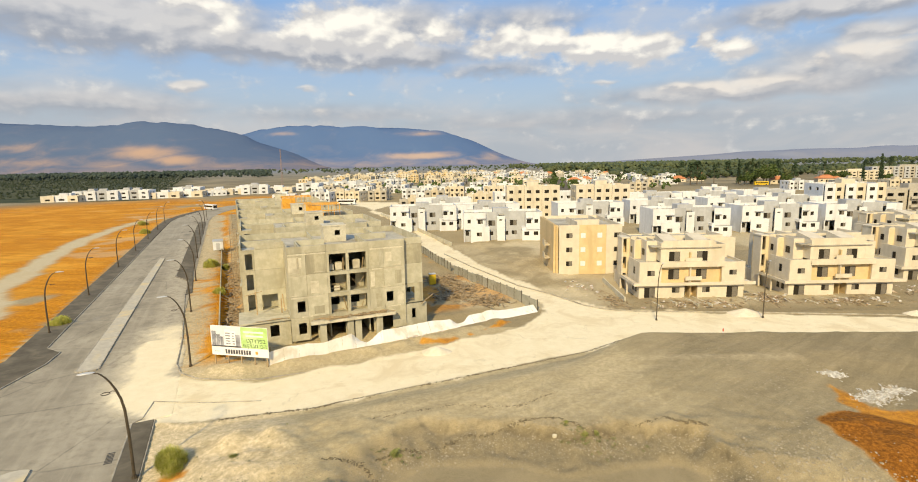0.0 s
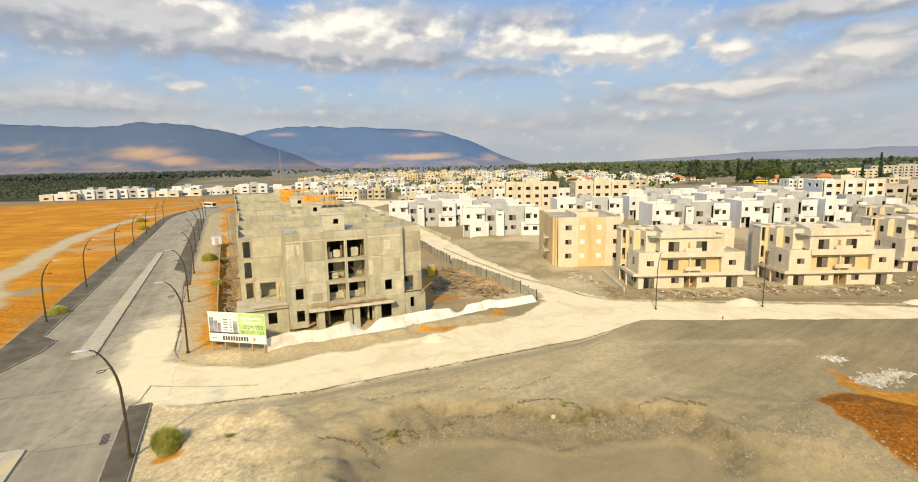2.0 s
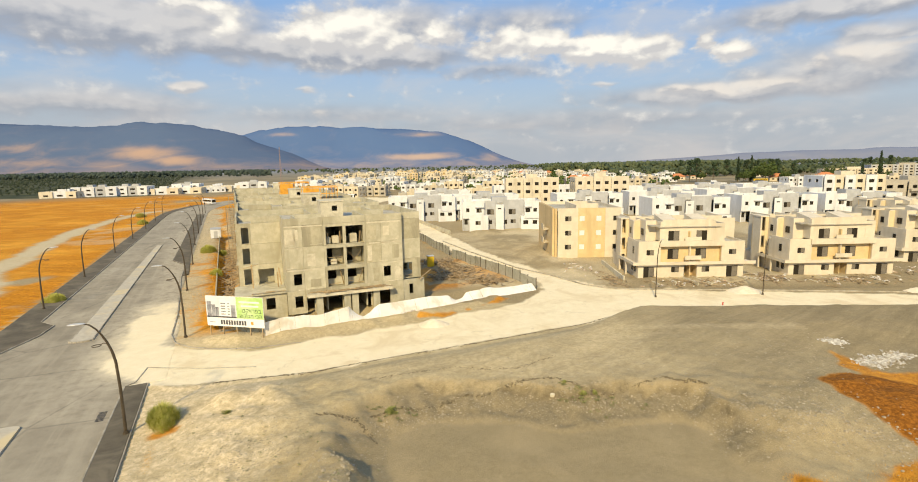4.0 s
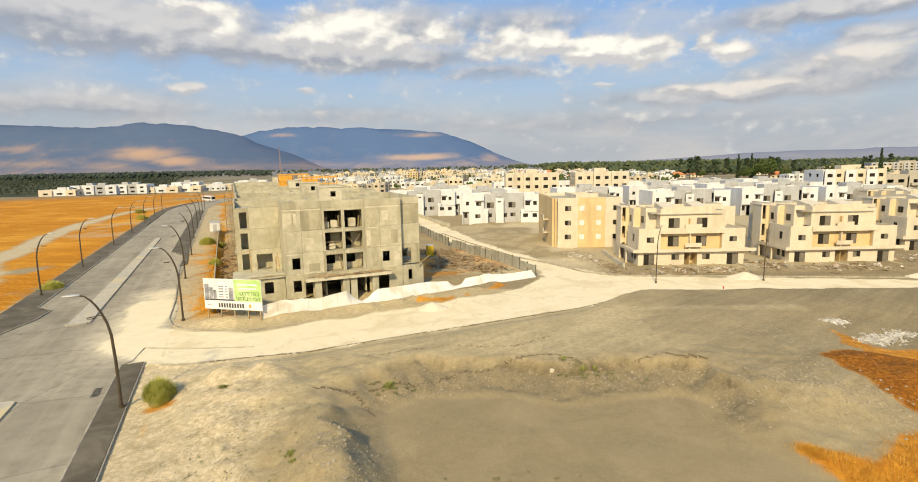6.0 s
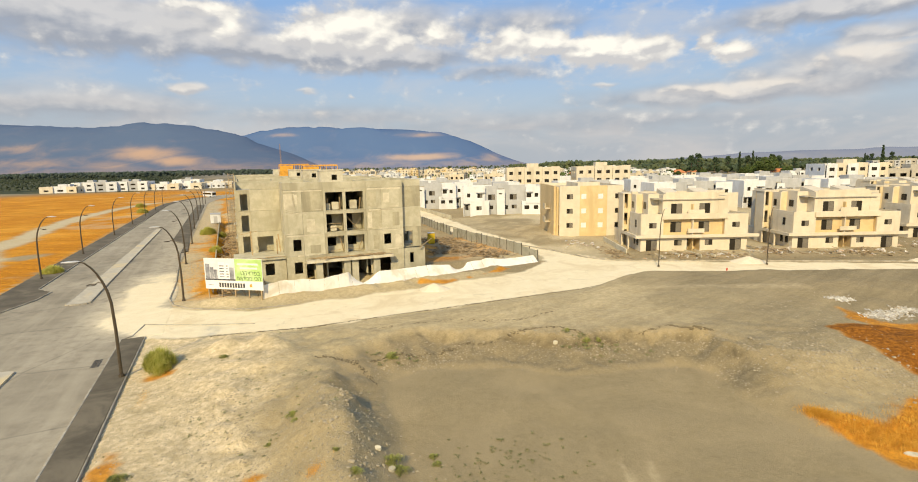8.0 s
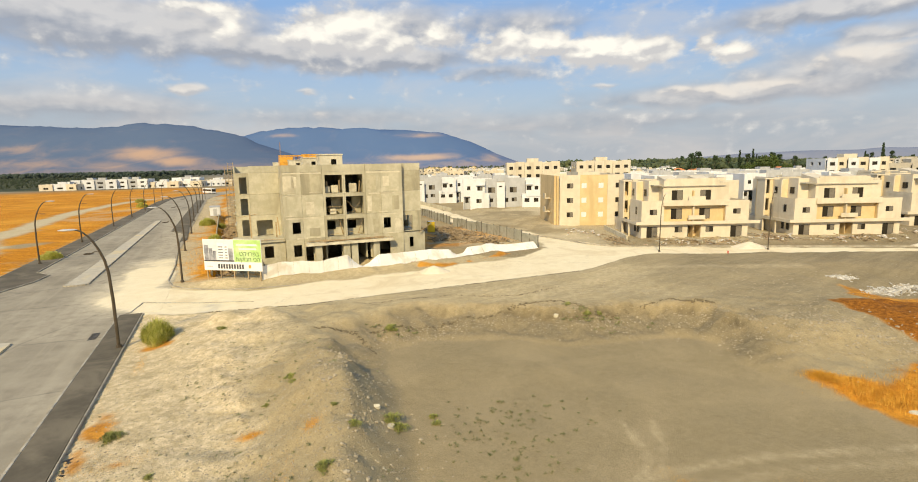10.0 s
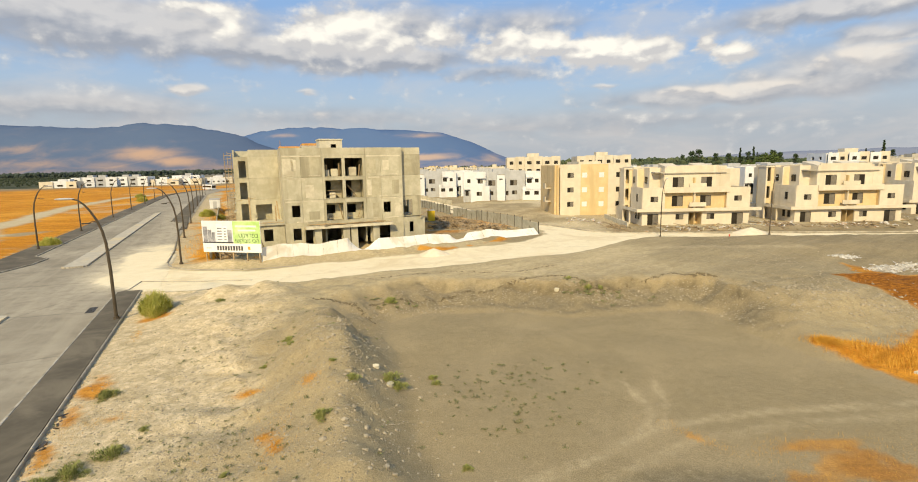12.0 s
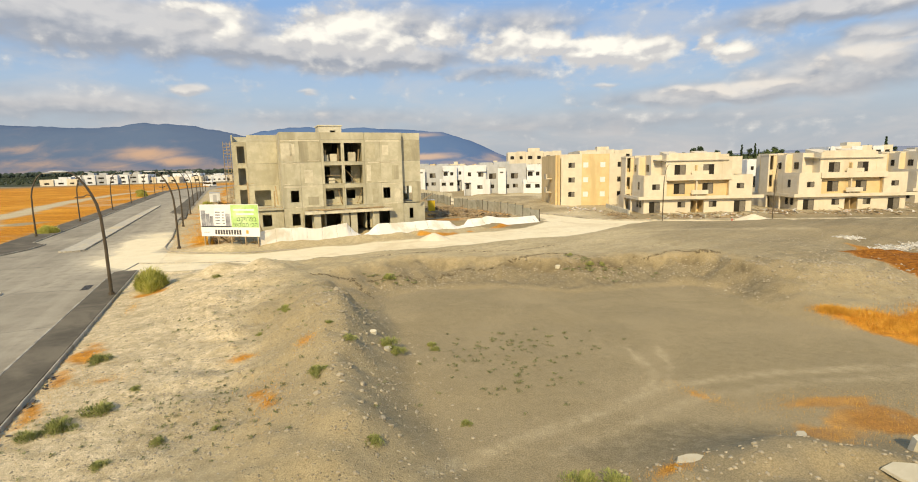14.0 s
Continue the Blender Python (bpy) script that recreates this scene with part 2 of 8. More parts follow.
LEAF_PINE = leaf("pine_foliage", (0.035, 0.06, 0.03), (0.06, 0.09, 0.04))
LEAF_BROAD = leaf("broadleaf_foliage", (0.05, 0.085, 0.02), (0.10, 0.13, 0.035))
LEAF_WOODS = leaf("woodland_foliage", (0.035, 0.055, 0.03), (0.095, 0.11, 0.045), 0.035)
# the blue-green of far haze is put into this foliage colour
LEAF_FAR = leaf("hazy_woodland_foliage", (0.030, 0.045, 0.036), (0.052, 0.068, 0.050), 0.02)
LEAF_OLIVE = leaf("orchard_foliage", (0.035, 0.052, 0.028), (0.065, 0.08, 0.04), 0.04)
LEAF_BUSH = leaf("bush_foliage", (0.36, 0.38, 0.06), (0.56, 0.53, 0.15), 3.0)
LEAF_WEED = leaf("weed_foliage", (0.19, 0.22, 0.055), (0.34, 0.345, 0.12), 5.0)
LEAF_SPRIG = leaf("sprig_foliage", (0.15, 0.165, 0.07), (0.24, 0.24, 0.11), 5.0)
STRAW = surface("dry_straw", (0.60, 0.31, 0.035), (0.78, 0.45, 0.075), 2.0, (0.46, 0.22, 0.025), 0.5, 0.9, 0.0, vary=0.3)

# ------------------------------------------------------------------ mesh helpers


def part(name, bm, material, parent=None, label=""):
    """Links a mesh as one object under a thing or part; a list of boxes becomes one object a box."""
    if isinstance(bm, Rows):
        ob = None
        for r in bm:
            one = bmesh.new()
            box(one, *r)
            ob = part(name, one, material, parent, label)
        return ob
    me = bpy.data.meshes.new(name)
    bm.to_mesh(me)
    bm.free()
    for m in material if isinstance(material, (list, tuple)) else (material,):
        me.materials.append(m)
    ob = new(name, me)
    ob.parent = parent
    if label:
        ob["label"] = label
    return ob


def share(ob, name, parent, m):
    """Another object on the mesh of ob."""
    o = new(name, ob.data)
    o.parent = parent
    o.matrix_basis = m
    return o


def box(bm, x0, x1, y0, y1, z0, z1, mi=0):
    v = [bm.verts.new((x, y, z)) for z in (z0, z1) for y in (y0, y1) for x in (x0, x1)]
    for q in ((0, 2, 3, 1), (4, 5, 7, 6), (0, 1, 5, 4), (2, 6, 7, 3), (0, 4, 6, 2), (1, 3, 7, 5)):
        f = bm.faces.new([v[i] for i in q])
        f.material_index = mi


class Rows(list):
    """Boxes that become one part each."""


def boxes(*rows):
    return Rows(rows)


def tube(bm, pts, radii, sides=8):
    rings = []
    for i, p in enumerate(pts):
        p = Vector(p)
        a = Vector(pts[max(i - 1, 0)])
        b = Vector(pts[min(i + 1, len(pts) - 1)])
        d = (b - a).normalized()
        s = d.cross(Vector((0, 1, 0)) if abs(d.y) < 0.9 else Vector((1, 0, 0))).normalized()
        w = d.cross(s)
        r = radii[i] if isinstance(radii, (list, tuple)) else radii
        rings.append([bm.verts.new(p + (s * math.cos(k * 2 * math.pi / sides) + w * math.sin(k * 2 * math.pi / sides)) * r) for k in range(sides)])
    for a, b in zip(rings, rings[1:]):
        for k in range(sides):
            bm.faces.new((a[k], a[(k + 1) % sides], b[(k + 1) % sides], b[k]))
    bm.faces.new(rings[0][::-1])
    bm.faces.new(rings[-1])


def holed(bm, u0, u1, z0, z1, y0, y1, holes=(), mi=0):
    """A wall along x from u0 to u1, between y0 and y1, with rectangular holes (ua, ub, za, zb) right through it."""
    us = sorted({u0, u1, *(min(max(h[i], u0), u1) for h in holes for i in (0, 1))})
    zs = sorted({z0, z1, *(min(max(h[i], z0), z1) for h in holes for i in (2, 3))})
    nu, nz = len(us) - 1, len(zs) - 1
    verts = {}

    def at(i, j, y):
        if (i, j, y) not in verts:
            verts[i, j, y] = bm.verts.new((us[i], y, zs[j]))
        return verts[i, j, y]

    def solid(i, j):
        if not (0 <= i < nu and 0 <= j < nz):
            return False
        u, z = (us[i] + us[i + 1]) / 2, (zs[j] + zs[j + 1]) / 2
        return not any(h[0] <= u <= h[1] and h[2] <= z <= h[3] for h in holes)

    for i in range(nu):
        for j in range(nz):
            if not solid(i, j):
                continue
            bm.faces.new((at(i, j, y0), at(i + 1, j, y0), at(i + 1, j + 1, y0), at(i, j + 1, y0))).material_index = mi
            bm.faces.new((at(i, j + 1, y1), at(i + 1, j + 1, y1), at(i + 1, j, y1), at(i, j, y1))).material_index = mi
            for (di, dj), (a, b) in (((-1, 0), ((i, j + 1), (i, j))), ((1, 0), ((i + 1, j), (i + 1, j + 1))), ((0, -1), ((i, j), (i + 1, j))), ((0, 1), ((i + 1, j + 1), (i, j + 1)))):
                if not solid(i + di, j + dj):
                    bm.faces.new((at(*a, y0), at(*a, y1), at(*b, y1), at(*b, y0))).material_index = mi


def empty(name, m, label, category, group="", kind=""):
    e = new(name)
    e.empty_display_size = 0.3
    e.matrix_basis = m
    return tagged(e, label, category, group, kind)


def window(parent, u0, u1, z0, z1, y, shutter=0.0, name="window", m=None):
    """A window in a wall whose outer face lies at y, seen from -y: a dark frame with a mullion and panes set back, and a half-drawn shutter."""
    f = 0.06
    w = u1 - u0
    mid = (u0 + u1) / 2
    bm = bmesh.new()
    lights = [(u0 + f, mid - 0.03, z0 + f, z1 - f), (mid + 0.03, u1 - f, z0 + f, z1 - f)] if w > 0.8 else [(u0 + f, u1 - f, z0 + f, z1 - f)]
    holed(bm, u0, u1, z0, z1, y + 0.06, y + 0.13, lights)
    fr = part(name, bm, FRAME, parent)
    if m:
        fr.matrix_basis = m
    part("pane", boxes((u0 + f, u1 - f, y + 0.09, y + 0.10, z0 + f, z1 - f)), GLASS, fr)
    if shutter:
        half = u0 + f + (w - 2 * f) * 0.5
        part("shutter", boxes((half if shutter > 0 else u0 + f, u1 - f if shutter > 0 else half, y + 0.05, y + 0.062, z0 + f, z1 - f)), SHUTTER, fr, "grey sliding shutter half closed")
    return fr


# ------------------------------------------------------------------ numeric noise for the ground


TABLES = {}


def grid_noise(x, y, seed):
    if seed not in TABLES:
        TABLES[seed] = np.random.RandomState(seed).rand(256, 256)
    tab = TABLES[seed]
    xi, yi = np.floor(x).astype(int), np.floor(y).astype(int)
    fx, fy = x - xi, y - yi
    fx, fy = fx * fx * (3 - 2 * fx), fy * fy * (3 - 2 * fy)
    a, b = tab[xi % 256, yi % 256], tab[(xi + 1) % 256, yi % 256]
    c, d = tab[xi % 256, (yi + 1) % 256], tab[(xi + 1) % 256, (yi + 1) % 256]
    return (a * (1 - fx) + b * fx) * (1 - fy) + (c * (1 - fx) + d * fx) * fy - 0.5


def fbm(x, y, size, seed, octaves=4):
    out, amp = 0.0, 1.0
    for k in range(octaves):
        out = out + amp * grid_noise(x / size + 31.7 * k, y / size + 17.3 * k, seed + k)
        size, amp = size / 2.1, amp * 0.5
    return out


def sstep(v, lo, hi):
    k = np.clip((v - lo) / (hi - lo), 0, 1)
    return k * k * (3 - 2 * k)


def line_dist(x, y, pts):
    """Distance from a polyline."""
    best = np.full(np.shape(x), 1e9)
    for (ax, ay), (bx, by) in zip(pts, pts[1:]):
        dx, dy = bx - ax, by - ay
        k = np.clip(((x - ax) * dx + (y - ay) * dy) / (dx * dx + dy * dy), 0, 1)
        best = np.minimum(best, np.hypot(x - ax - k * dx, y - ay - k * dy))
    return best


def signed(x, y, poly):
    """Distance from a closed outline, negative inside."""
    d = line_dist(x, y, list(poly) + [poly[0]])
    inside = np.zeros(np.shape(x), bool)
    for (ax, ay), (bx, by) in zip(poly, list(poly[1:]) + [poly[0]]):
        cross = (ay > y) != (by > y)
        with np.errstate(divide="ignore", invalid="ignore"):
            inside ^= cross & (x < (bx - ax) * (y - ay) / ((by - ay) or 1e-9) + ax)
    return np.where(inside, -d, d)


# ------------------------------------------------------------------ plan
ROAD_TURN = radians(24.4)
RU = (-math.sin(ROAD_TURN), math.cos(ROAD_TURN))      # along the main road
RV = (math.cos(ROAD_TURN), math.sin(ROAD_TURN))       # across it, to the right


def sd(s, d):
    """A place on the main road: s along, d across."""
    return (RU[0] * s + RV[0] * d, RU[1] * s + RV[1] * d)


PIT = ((-5.6, 37.6), (-3.0, 40.0), (0, 40.2), (4.7, 39.9), (8.2, 38.3), (10.2, 38.2), (13, 39.2), (16, 39.6), (19.0, 39.8), (20.3, 37.4), (20.0, 34.0), (20.8, 31.4), (22.0, 28.5), (40, 25), (70, 12), (70, -30), (3, -30), (3, 8), (0.5, 14), (-2.0, 20), (-3.0, 26), (-5.2, 33))
RIDGE = ((-9.0, 35.5), (-7.6, 30), (-6.2, 26.5), (-4.9, 22), (-3.6, 18), (-1.5, 13))
RUST = ((32.2, 42.8), (34.4, 45.0), (37.0, 46.0), (39.6, 44.9), (42, 43.6), (50, 36), (62, 26), (45, 24), (33.4, 33.6), (32.8, 37.0), (32.2, 39.8))
SAND = ((-38, 51.5), (-33.8, 49.2), (-27.5, 47.4), (-21, 48.8), (-14.8, 50.2), (-6.5, 54.2), (1.3, 57.4), (6.5, 59.8), (12.2, 62.3), (17.2, 64.5), (22.4, 68.3), (28, 70.7), (40, 70), (64, 68.2), (130, 63), (130, 72), (70, 76), (40, 80.5), (26, 82.5), (17, 95), (6, 122), (-2, 150), (-12, 185),
        (-30, 240), (-55, 300), (-75, 330), (-70, 345), (-36, 330), (-48, 272), (-28, 225), (-15, 180), (-10, 146), (2, 115), (14.2, 88), (14.5, 83), (9.5, 75.0), (-2.6, 67.8), (-14, 61.4), (-23.7, 57.1), (-31.6, 57.7), (-35.2, 60.3), (-38, 66), (-40.5, 73), (-46.5, 72), (-40, 60))


def pit_edge(x, y):
    """Signed distance from the pit's floor, its edge made uneven, and how far off the broken upper edge lies."""
    pit = signed(x, y, PIT) + 0.5 * fbm(x, y, 5.0, 21, 3) + 0.5 * fbm(x, y, 1.7, 24, 2) * sstep(y, 30, 36)
    return pit, 3.7 + 0.9 * fbm(x, y, 2.6, 27, 3) - 1.5 * sstep(x, 14, 20) - 1.3 * sstep(34 - y, 0, 4)


def slope_share(x, y, pit, reach):
    """How far up the pit's side: a loose foot, a gullied face and a broken edge at the top."""
    back = sstep(y, 35, 39) * sstep(x, -5, -1)
    gully = 0.40 * np.abs(fbm(x, 0.3 * y, 1.6, 28, 3)) * sstep(pit, 0.2, 1.2) * back
    face = (1 - 0.22 * back) * np.clip((pit + 0.4) / (1.2 * reach + 0.4), 0, 1) + 0.22 * back * sstep(pit - reach, 0.0, 0.40)
    return np.clip(face - gully * sstep(reach + 0.4 - pit, 0, 0.6), 0, 1)


def ground_height(x, y):
    d = x * RV[0] + y * RV[1]
    edge = np.interp(x, (-34, -27, -15, -6, 5, 16, 25, 64, 130), (49.2, 47.2, 50.2, 54.4, 59.2, 64.0, 69.8, 68.2, 63)) - y
    far = sstep(edge / (7.0 - 4.0 * sstep(x, 12, 24)), 0.0, 1.0)
    beside = sstep(d + 8.0, 0.3, 9.0)
    east_side = sstep(x, 14, 19)
    high = 0.10 + 1.45 * (sstep(y, 22, 40) * (1 - east_side) + sstep(y, 30.5, 39.5) * east_side) * (1 - 0.65 * sstep(x, 30, 40) * (1 - sstep(y, 50, 60)))
    lump = fbm(x, y, 7.0, 3, 4)
    h = (high + (0.5 - 0.25 * sstep(y, 40, 46)) * lump) * far * beside
    near_ridge = line_dist(x, y, RIDGE)
    top = np.interp(y, (10, 16, 20, 24, 28, 34, 38), (0.2, 0.9, 1.35, 1.9, 2.45, 1.9, 1.2)) + 0.5 * fbm(x, y, 3.0, 9, 3)
    h = np.maximum(h, top * np.exp(-(near_ridge / 3.1) ** 2) * beside)
    pit, reach = pit_edge(x, y)
    floor = -0.35 + 0.16 * fbm(x, y, 6.0, 30, 3)
    h = np.where(x > -12, floor + (np.maximum(h, floor) - floor) * slope_share(x, y, pit, reach), h)
    belt = sstep(pit, 0.1, 1.0) * sstep(5.2 - pit, 0.0, 1.2) * sstep(y, 33, 36) * (x > -9) * (x < 30)
    h = h + belt * (0.40 * fbm(x, 0.7 * y, 1.5, 33, 3) - 0.14 * np.abs(fbm(x, y, 0.8, 35, 2)))
    mound = 2.0 * np.exp(-((x - 10.3) / 4.3) ** 2 - ((y - 12.6) / 2.8) ** 2) + 1.2 * np.exp(-((x - 22) / 7) ** 2 - ((y - 12) / 2.6) ** 2)
    h = h + mound * (1 + 0.7 * fbm(x, y, 2.5, 44, 3))
    spoil = 0.45 * np.exp(-((x - 25.5) / 4.5) ** 2 - ((y - 36.5) / 2.8) ** 2) * (1 + 0.8 * fbm(x, y, 2.0, 46, 3))
    h = h + spoil + 0.7 * sstep(-signed(x, y, RUST), -0.2, 3.2) * (1 + 0.5 * fbm(x, y, 2.2, 47, 3))
    rough = np.clip(beside * far, 0, 1) * sstep(100 - y, 0, 20)
    h = h + 0.55 * np.exp(-((x + 20.3) / 1.3) ** 2 - ((y - 42.5) / 1.5) ** 2) + 0.35 * np.exp(-((x + 16.0) / 2.2) ** 2 - ((y - 42.0) / 1.6) ** 2)
    h = h + rough * (0.22 * fbm(x, y, 2.4, 50, 3) + 0.11 * fbm(x, y, 1.0, 55, 2)) * (1 + 0.9 * sstep(-x, 2, 6) * sstep(50 - y, 0, 6)) * (0.08 + 0.92 * sstep(pit, -0.5, 1.5)) * (1 - 0.6 * sstep(y, 43, 47))
    # building plots behind the side street
    plot = sstep(signed(x, y, ((-22, 66), (13, 87), (-9, 140), (-60, 240), (-110, 240), (-33, 66))), 1.0, -2.5)
    h = h + plot * (0.55 + 0.35 * fbm(x, y, 4.0, 61, 3))
    east = sstep(signed(x, y, ((26, 84), (90, 80), (140, 90), (140, 300), (-10, 300), (4, 150), (16, 104))), 0.0, -3.0)
    h = h + east * (0.45 + 0.25 * fbm(x, y, 5.0, 66, 3)) * (y < 290)
    bank = np.exp(-(line_dist(x, y, ((-30, 61), (-22, 62), (-8, 67.5), (6, 77.5))) / 1.6) ** 2)
    h = h + 0.5 * bank * (1 + fbm(x, y, 2.0, 70, 3))
    # trench between the verge and the concrete row
    u = (x + 22.15) * 0.9232 + (y - 68.14) * 0.3843
    dep = -(x + 22.15) * 0.3843 + (y - 68.14) * 0.9232
    ditch = sstep(u + 10.6 + 0.03 * dep, 0.0, 0.5) * sstep(-7.0 - u, -0.5, 0.6) * sstep(dep, 0.5, 3.0) * sstep(130 - dep, 0, 5)
    h = h - ditch * (1.5 + 0.5 * fbm(x, y, 2.5, 74, 3))
    # a low lip of soil along the near edge of the sand road
    h = h + 0.16 * np.exp(-((edge - 0.5) / 0.5) ** 2) * (x > -33)
    s_ = x * RU[0] + y * RU[1]
    road = (d < -7.9 + 1.0 * ((s_ > 57) & (s_ < 80))) & (d > -28.3)
    return np.where(road, -0.12, h)


def zg(x, y):
    return float(ground_height(np.array([float(x)]), np.array([float(y)]))[0])

# ------------------------------------------------------------------ ground: one sheet to the horizon


def ground_material():
    m = bpy.data.materials.new("earth")
    m.use_nodes = True
    t = Nodes(m.node_tree)
    pos = t.add("ShaderNodeNewGeometry").outputs["Position"]

    def attr(n):
        a = t.add("ShaderNodeAttribute")
        a.attribute_name = n
        return a.outputs["Fac"]

    fine = t.noise(pos, 2.2, 8.0, 0.62)
    broad = t.noise(pos, 0.16, 5.0, 0.6, 0.8)
    grit = t.noise(pos, 11.0, 6.0, 0.8)
    soil = t.mix(t.step(fine, 0.2, 0.8), c4((0.285, 0.228, 0.126)), c4((0.325, 0.262, 0.150)))
    soil = t.mix(t.step(broad, 0.42, 0.66), soil, c4((0.35, 0.280, 0.160)))
    soil = t.mix(t.math("MULTIPLY", attr("dusty"), t.step(t.noise(pos, 0.12, 5.0, 0.6), 0.2, 0.65, 0.5, 1.0)), soil, t.mix(t.step(fine, 0.25, 0.75), c4((0.415, 0.335, 0.185)), c4((0.515, 0.425, 0.25))))
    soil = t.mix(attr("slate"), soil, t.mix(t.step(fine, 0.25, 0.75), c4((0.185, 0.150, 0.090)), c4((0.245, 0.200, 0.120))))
    # long smears left by the blade of a grader
    along_ = t.add("ShaderNodeMapping", i0=t.add("ShaderNodeMapping", i0=pos, Rotation=(0, 0, radians(-38))).outputs[0], Scale=(0.05, 0.55, 1.0)).outputs[0]
    smear = t.noise(along_, 1.0, 8.0, 0.66, 0.9)
    k = t.math("ADD", 1.0, t.math("MULTIPLY", attr("graded"), t.step(smear, 0.34, 0.66, -0.13, 0.10)))
    soil = t.mix(1.0, soil, t.add("ShaderNodeCombineXYZ", i0=k, i1=k, i2=k).outputs[0], "MULTIPLY")
    pale = t.mix(t.step(fine, 0.35, 0.7), c4((0.54, 0.435, 0.255)), c4((0.76, 0.63, 0.405)))
    col = t.mix(t.math("MULTIPLY", attr("pale"), t.step(t.noise(pos, 0.5, 5.0, 0.65), 0.2, 0.55)), soil, pale)
    # darker, greyer tone on the dug faces and the corner heap's shadow side
    col = t.mix(attr("dark_face"), col, t.mix(t.step(fine, 0.35, 0.68), c4((0.215, 0.176, 0.102)), c4((0.30, 0.246, 0.148))))
    # darkest tone in a thin line along the broken edges
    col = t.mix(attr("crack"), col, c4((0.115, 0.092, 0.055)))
    # gravel: single pebbles, each of its own tone
    grav = t.add("ShaderNodeTexVoronoi", Vector=pos, Scale=8.5, Randomness=1.0)
    tone = t.add("ShaderNodeSeparateXYZ", i0=grav.outputs["Color"]).outputs
    peb = t.math("MULTIPLY", t.step(grav.outputs["Distance"], 0.42, 0.22), t.step(tone[0], 0.55, 0.75))
    peb = t.math("MULTIPLY", peb, t.math("MULTIPLY", attr("gravel"), t.step(t.noise(pos, 0.9, 5.0, 0.7), 0.36, 0.60)))
    col = t.mix(peb, col, t.mix(tone[1], c4((0.20, 0.165, 0.105)), c4((0.47, 0.405, 0.285))))
    # scattered small stones
    vor = t.add("ShaderNodeTexVoronoi", Vector=pos, Scale=3.2, Randomness=1.0)
    stone = t.math("MULTIPLY", t.step(vor.outputs["Distance"], 0.16, 0.08), t.step(t.noise(pos, 0.6, 3.0), 0.45, 0.62))
    stone = t.math("MULTIPLY", stone, attr("stony"))
    col = t.mix(stone, col, c4((0.52, 0.47, 0.37)))
    sand = t.mix(t.step(t.noise(pos, 0.7, 6.0, 0.65), 0.35, 0.7), c4((0.80, 0.695, 0.465)), c4((0.86, 0.755, 0.53)))
    worn = t.noise(pos, 0.16, 7.0, 0.65, 1.0)
    sand = t.mix(t.step(worn, 0.48, 0.66), sand, c4((0.73, 0.61, 0.39)))
    sand = t.mix(t.math("MULTIPLY", t.step(t.noise(pos, 0.45, 7.0, 0.7, 1.2), 0.57, 0.70), 0.5), sand, c4((0.55, 0.46, 0.30)))
    col = t.mix(attr("sand"), col, sand)
    straw = t.mix(t.step(t.noise(pos, 1.4, 7.0, 0.75), 0.32, 0.68), c4((0.40, 0.148, 0.006)), c4((0.68, 0.295, 0.016)))
    straw = t.mix(t.step(t.noise(pos, 0.05, 5.0, 0.6), 0.45, 0.65), straw, c4((0.68, 0.325, 0.032)))
    rows_ = t.noise(t.add("ShaderNodeMapping", i0=t.add("ShaderNodeMapping", i0=pos, Rotation=(0, 0, radians(12))).outputs[0], Scale=(0.035, 0.45, 1.0)).outputs[0], 1.0, 7.0, 0.65, 0.6)
    k = t.step(rows_, 0.34, 0.66, 0.84, 1.10)
    straw = t.mix(1.0, straw, t.add("ShaderNodeCombineXYZ", i0=k, i1=k, i2=k).outputs[0], "MULTIPLY")
    col = t.mix(attr("straw"), col, straw)
    col = t.mix(attr("rust"), col, t.mix(t.step(t.noise(pos, 3.0, 7.0, 0.75), 0.35, 0.68), c4((0.17, 0.062, 0.008)), c4((0.42, 0.165, 0.02))))
    grain = t.noise(pos, 19.0, 4.0, 0.75)
    k = t.step(grain, 0.34, 0.68, 0.76, 1.20)
    k = t.math("MULTIPLY", k, t.step(t.noise(pos, 1.1, 7.0, 0.75), 0.3, 0.7, 0.97, 1.03))
    rub = t.math("SUBTRACT", 1.0, t.math("MULTIPLY", attr("sand"), 0.8))
    k = t.math("ADD", 1.0, t.math("MULTIPLY", t.math("SUBTRACT", k, 1.0), rub))
    col = t.mix(1.0, col, t.add("ShaderNodeCombineXYZ", i0=k, i1=k, i2=k).outputs[0], "MULTIPLY")
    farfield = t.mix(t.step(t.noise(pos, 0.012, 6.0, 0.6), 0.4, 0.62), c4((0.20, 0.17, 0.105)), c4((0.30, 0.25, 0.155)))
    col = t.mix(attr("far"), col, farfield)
    # distance haze painted into the ground colour as a blue-grey
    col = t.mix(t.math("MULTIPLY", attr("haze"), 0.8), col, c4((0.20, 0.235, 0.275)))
    green = t.mix(t.step(t.noise(pos, 0.03, 5.0, 0.6), 0.4, 0.6), c4((0.032, 0.044, 0.022)), c4((0.085, 0.085, 0.040)))
    col = t.mix(attr("green"), col, green)
    bs = t.add("ShaderNodeBsdfPrincipled", Base_Color=col, Roughness=0.95)
    bs.inputs["Specular IOR Level"].default_value = 0.15
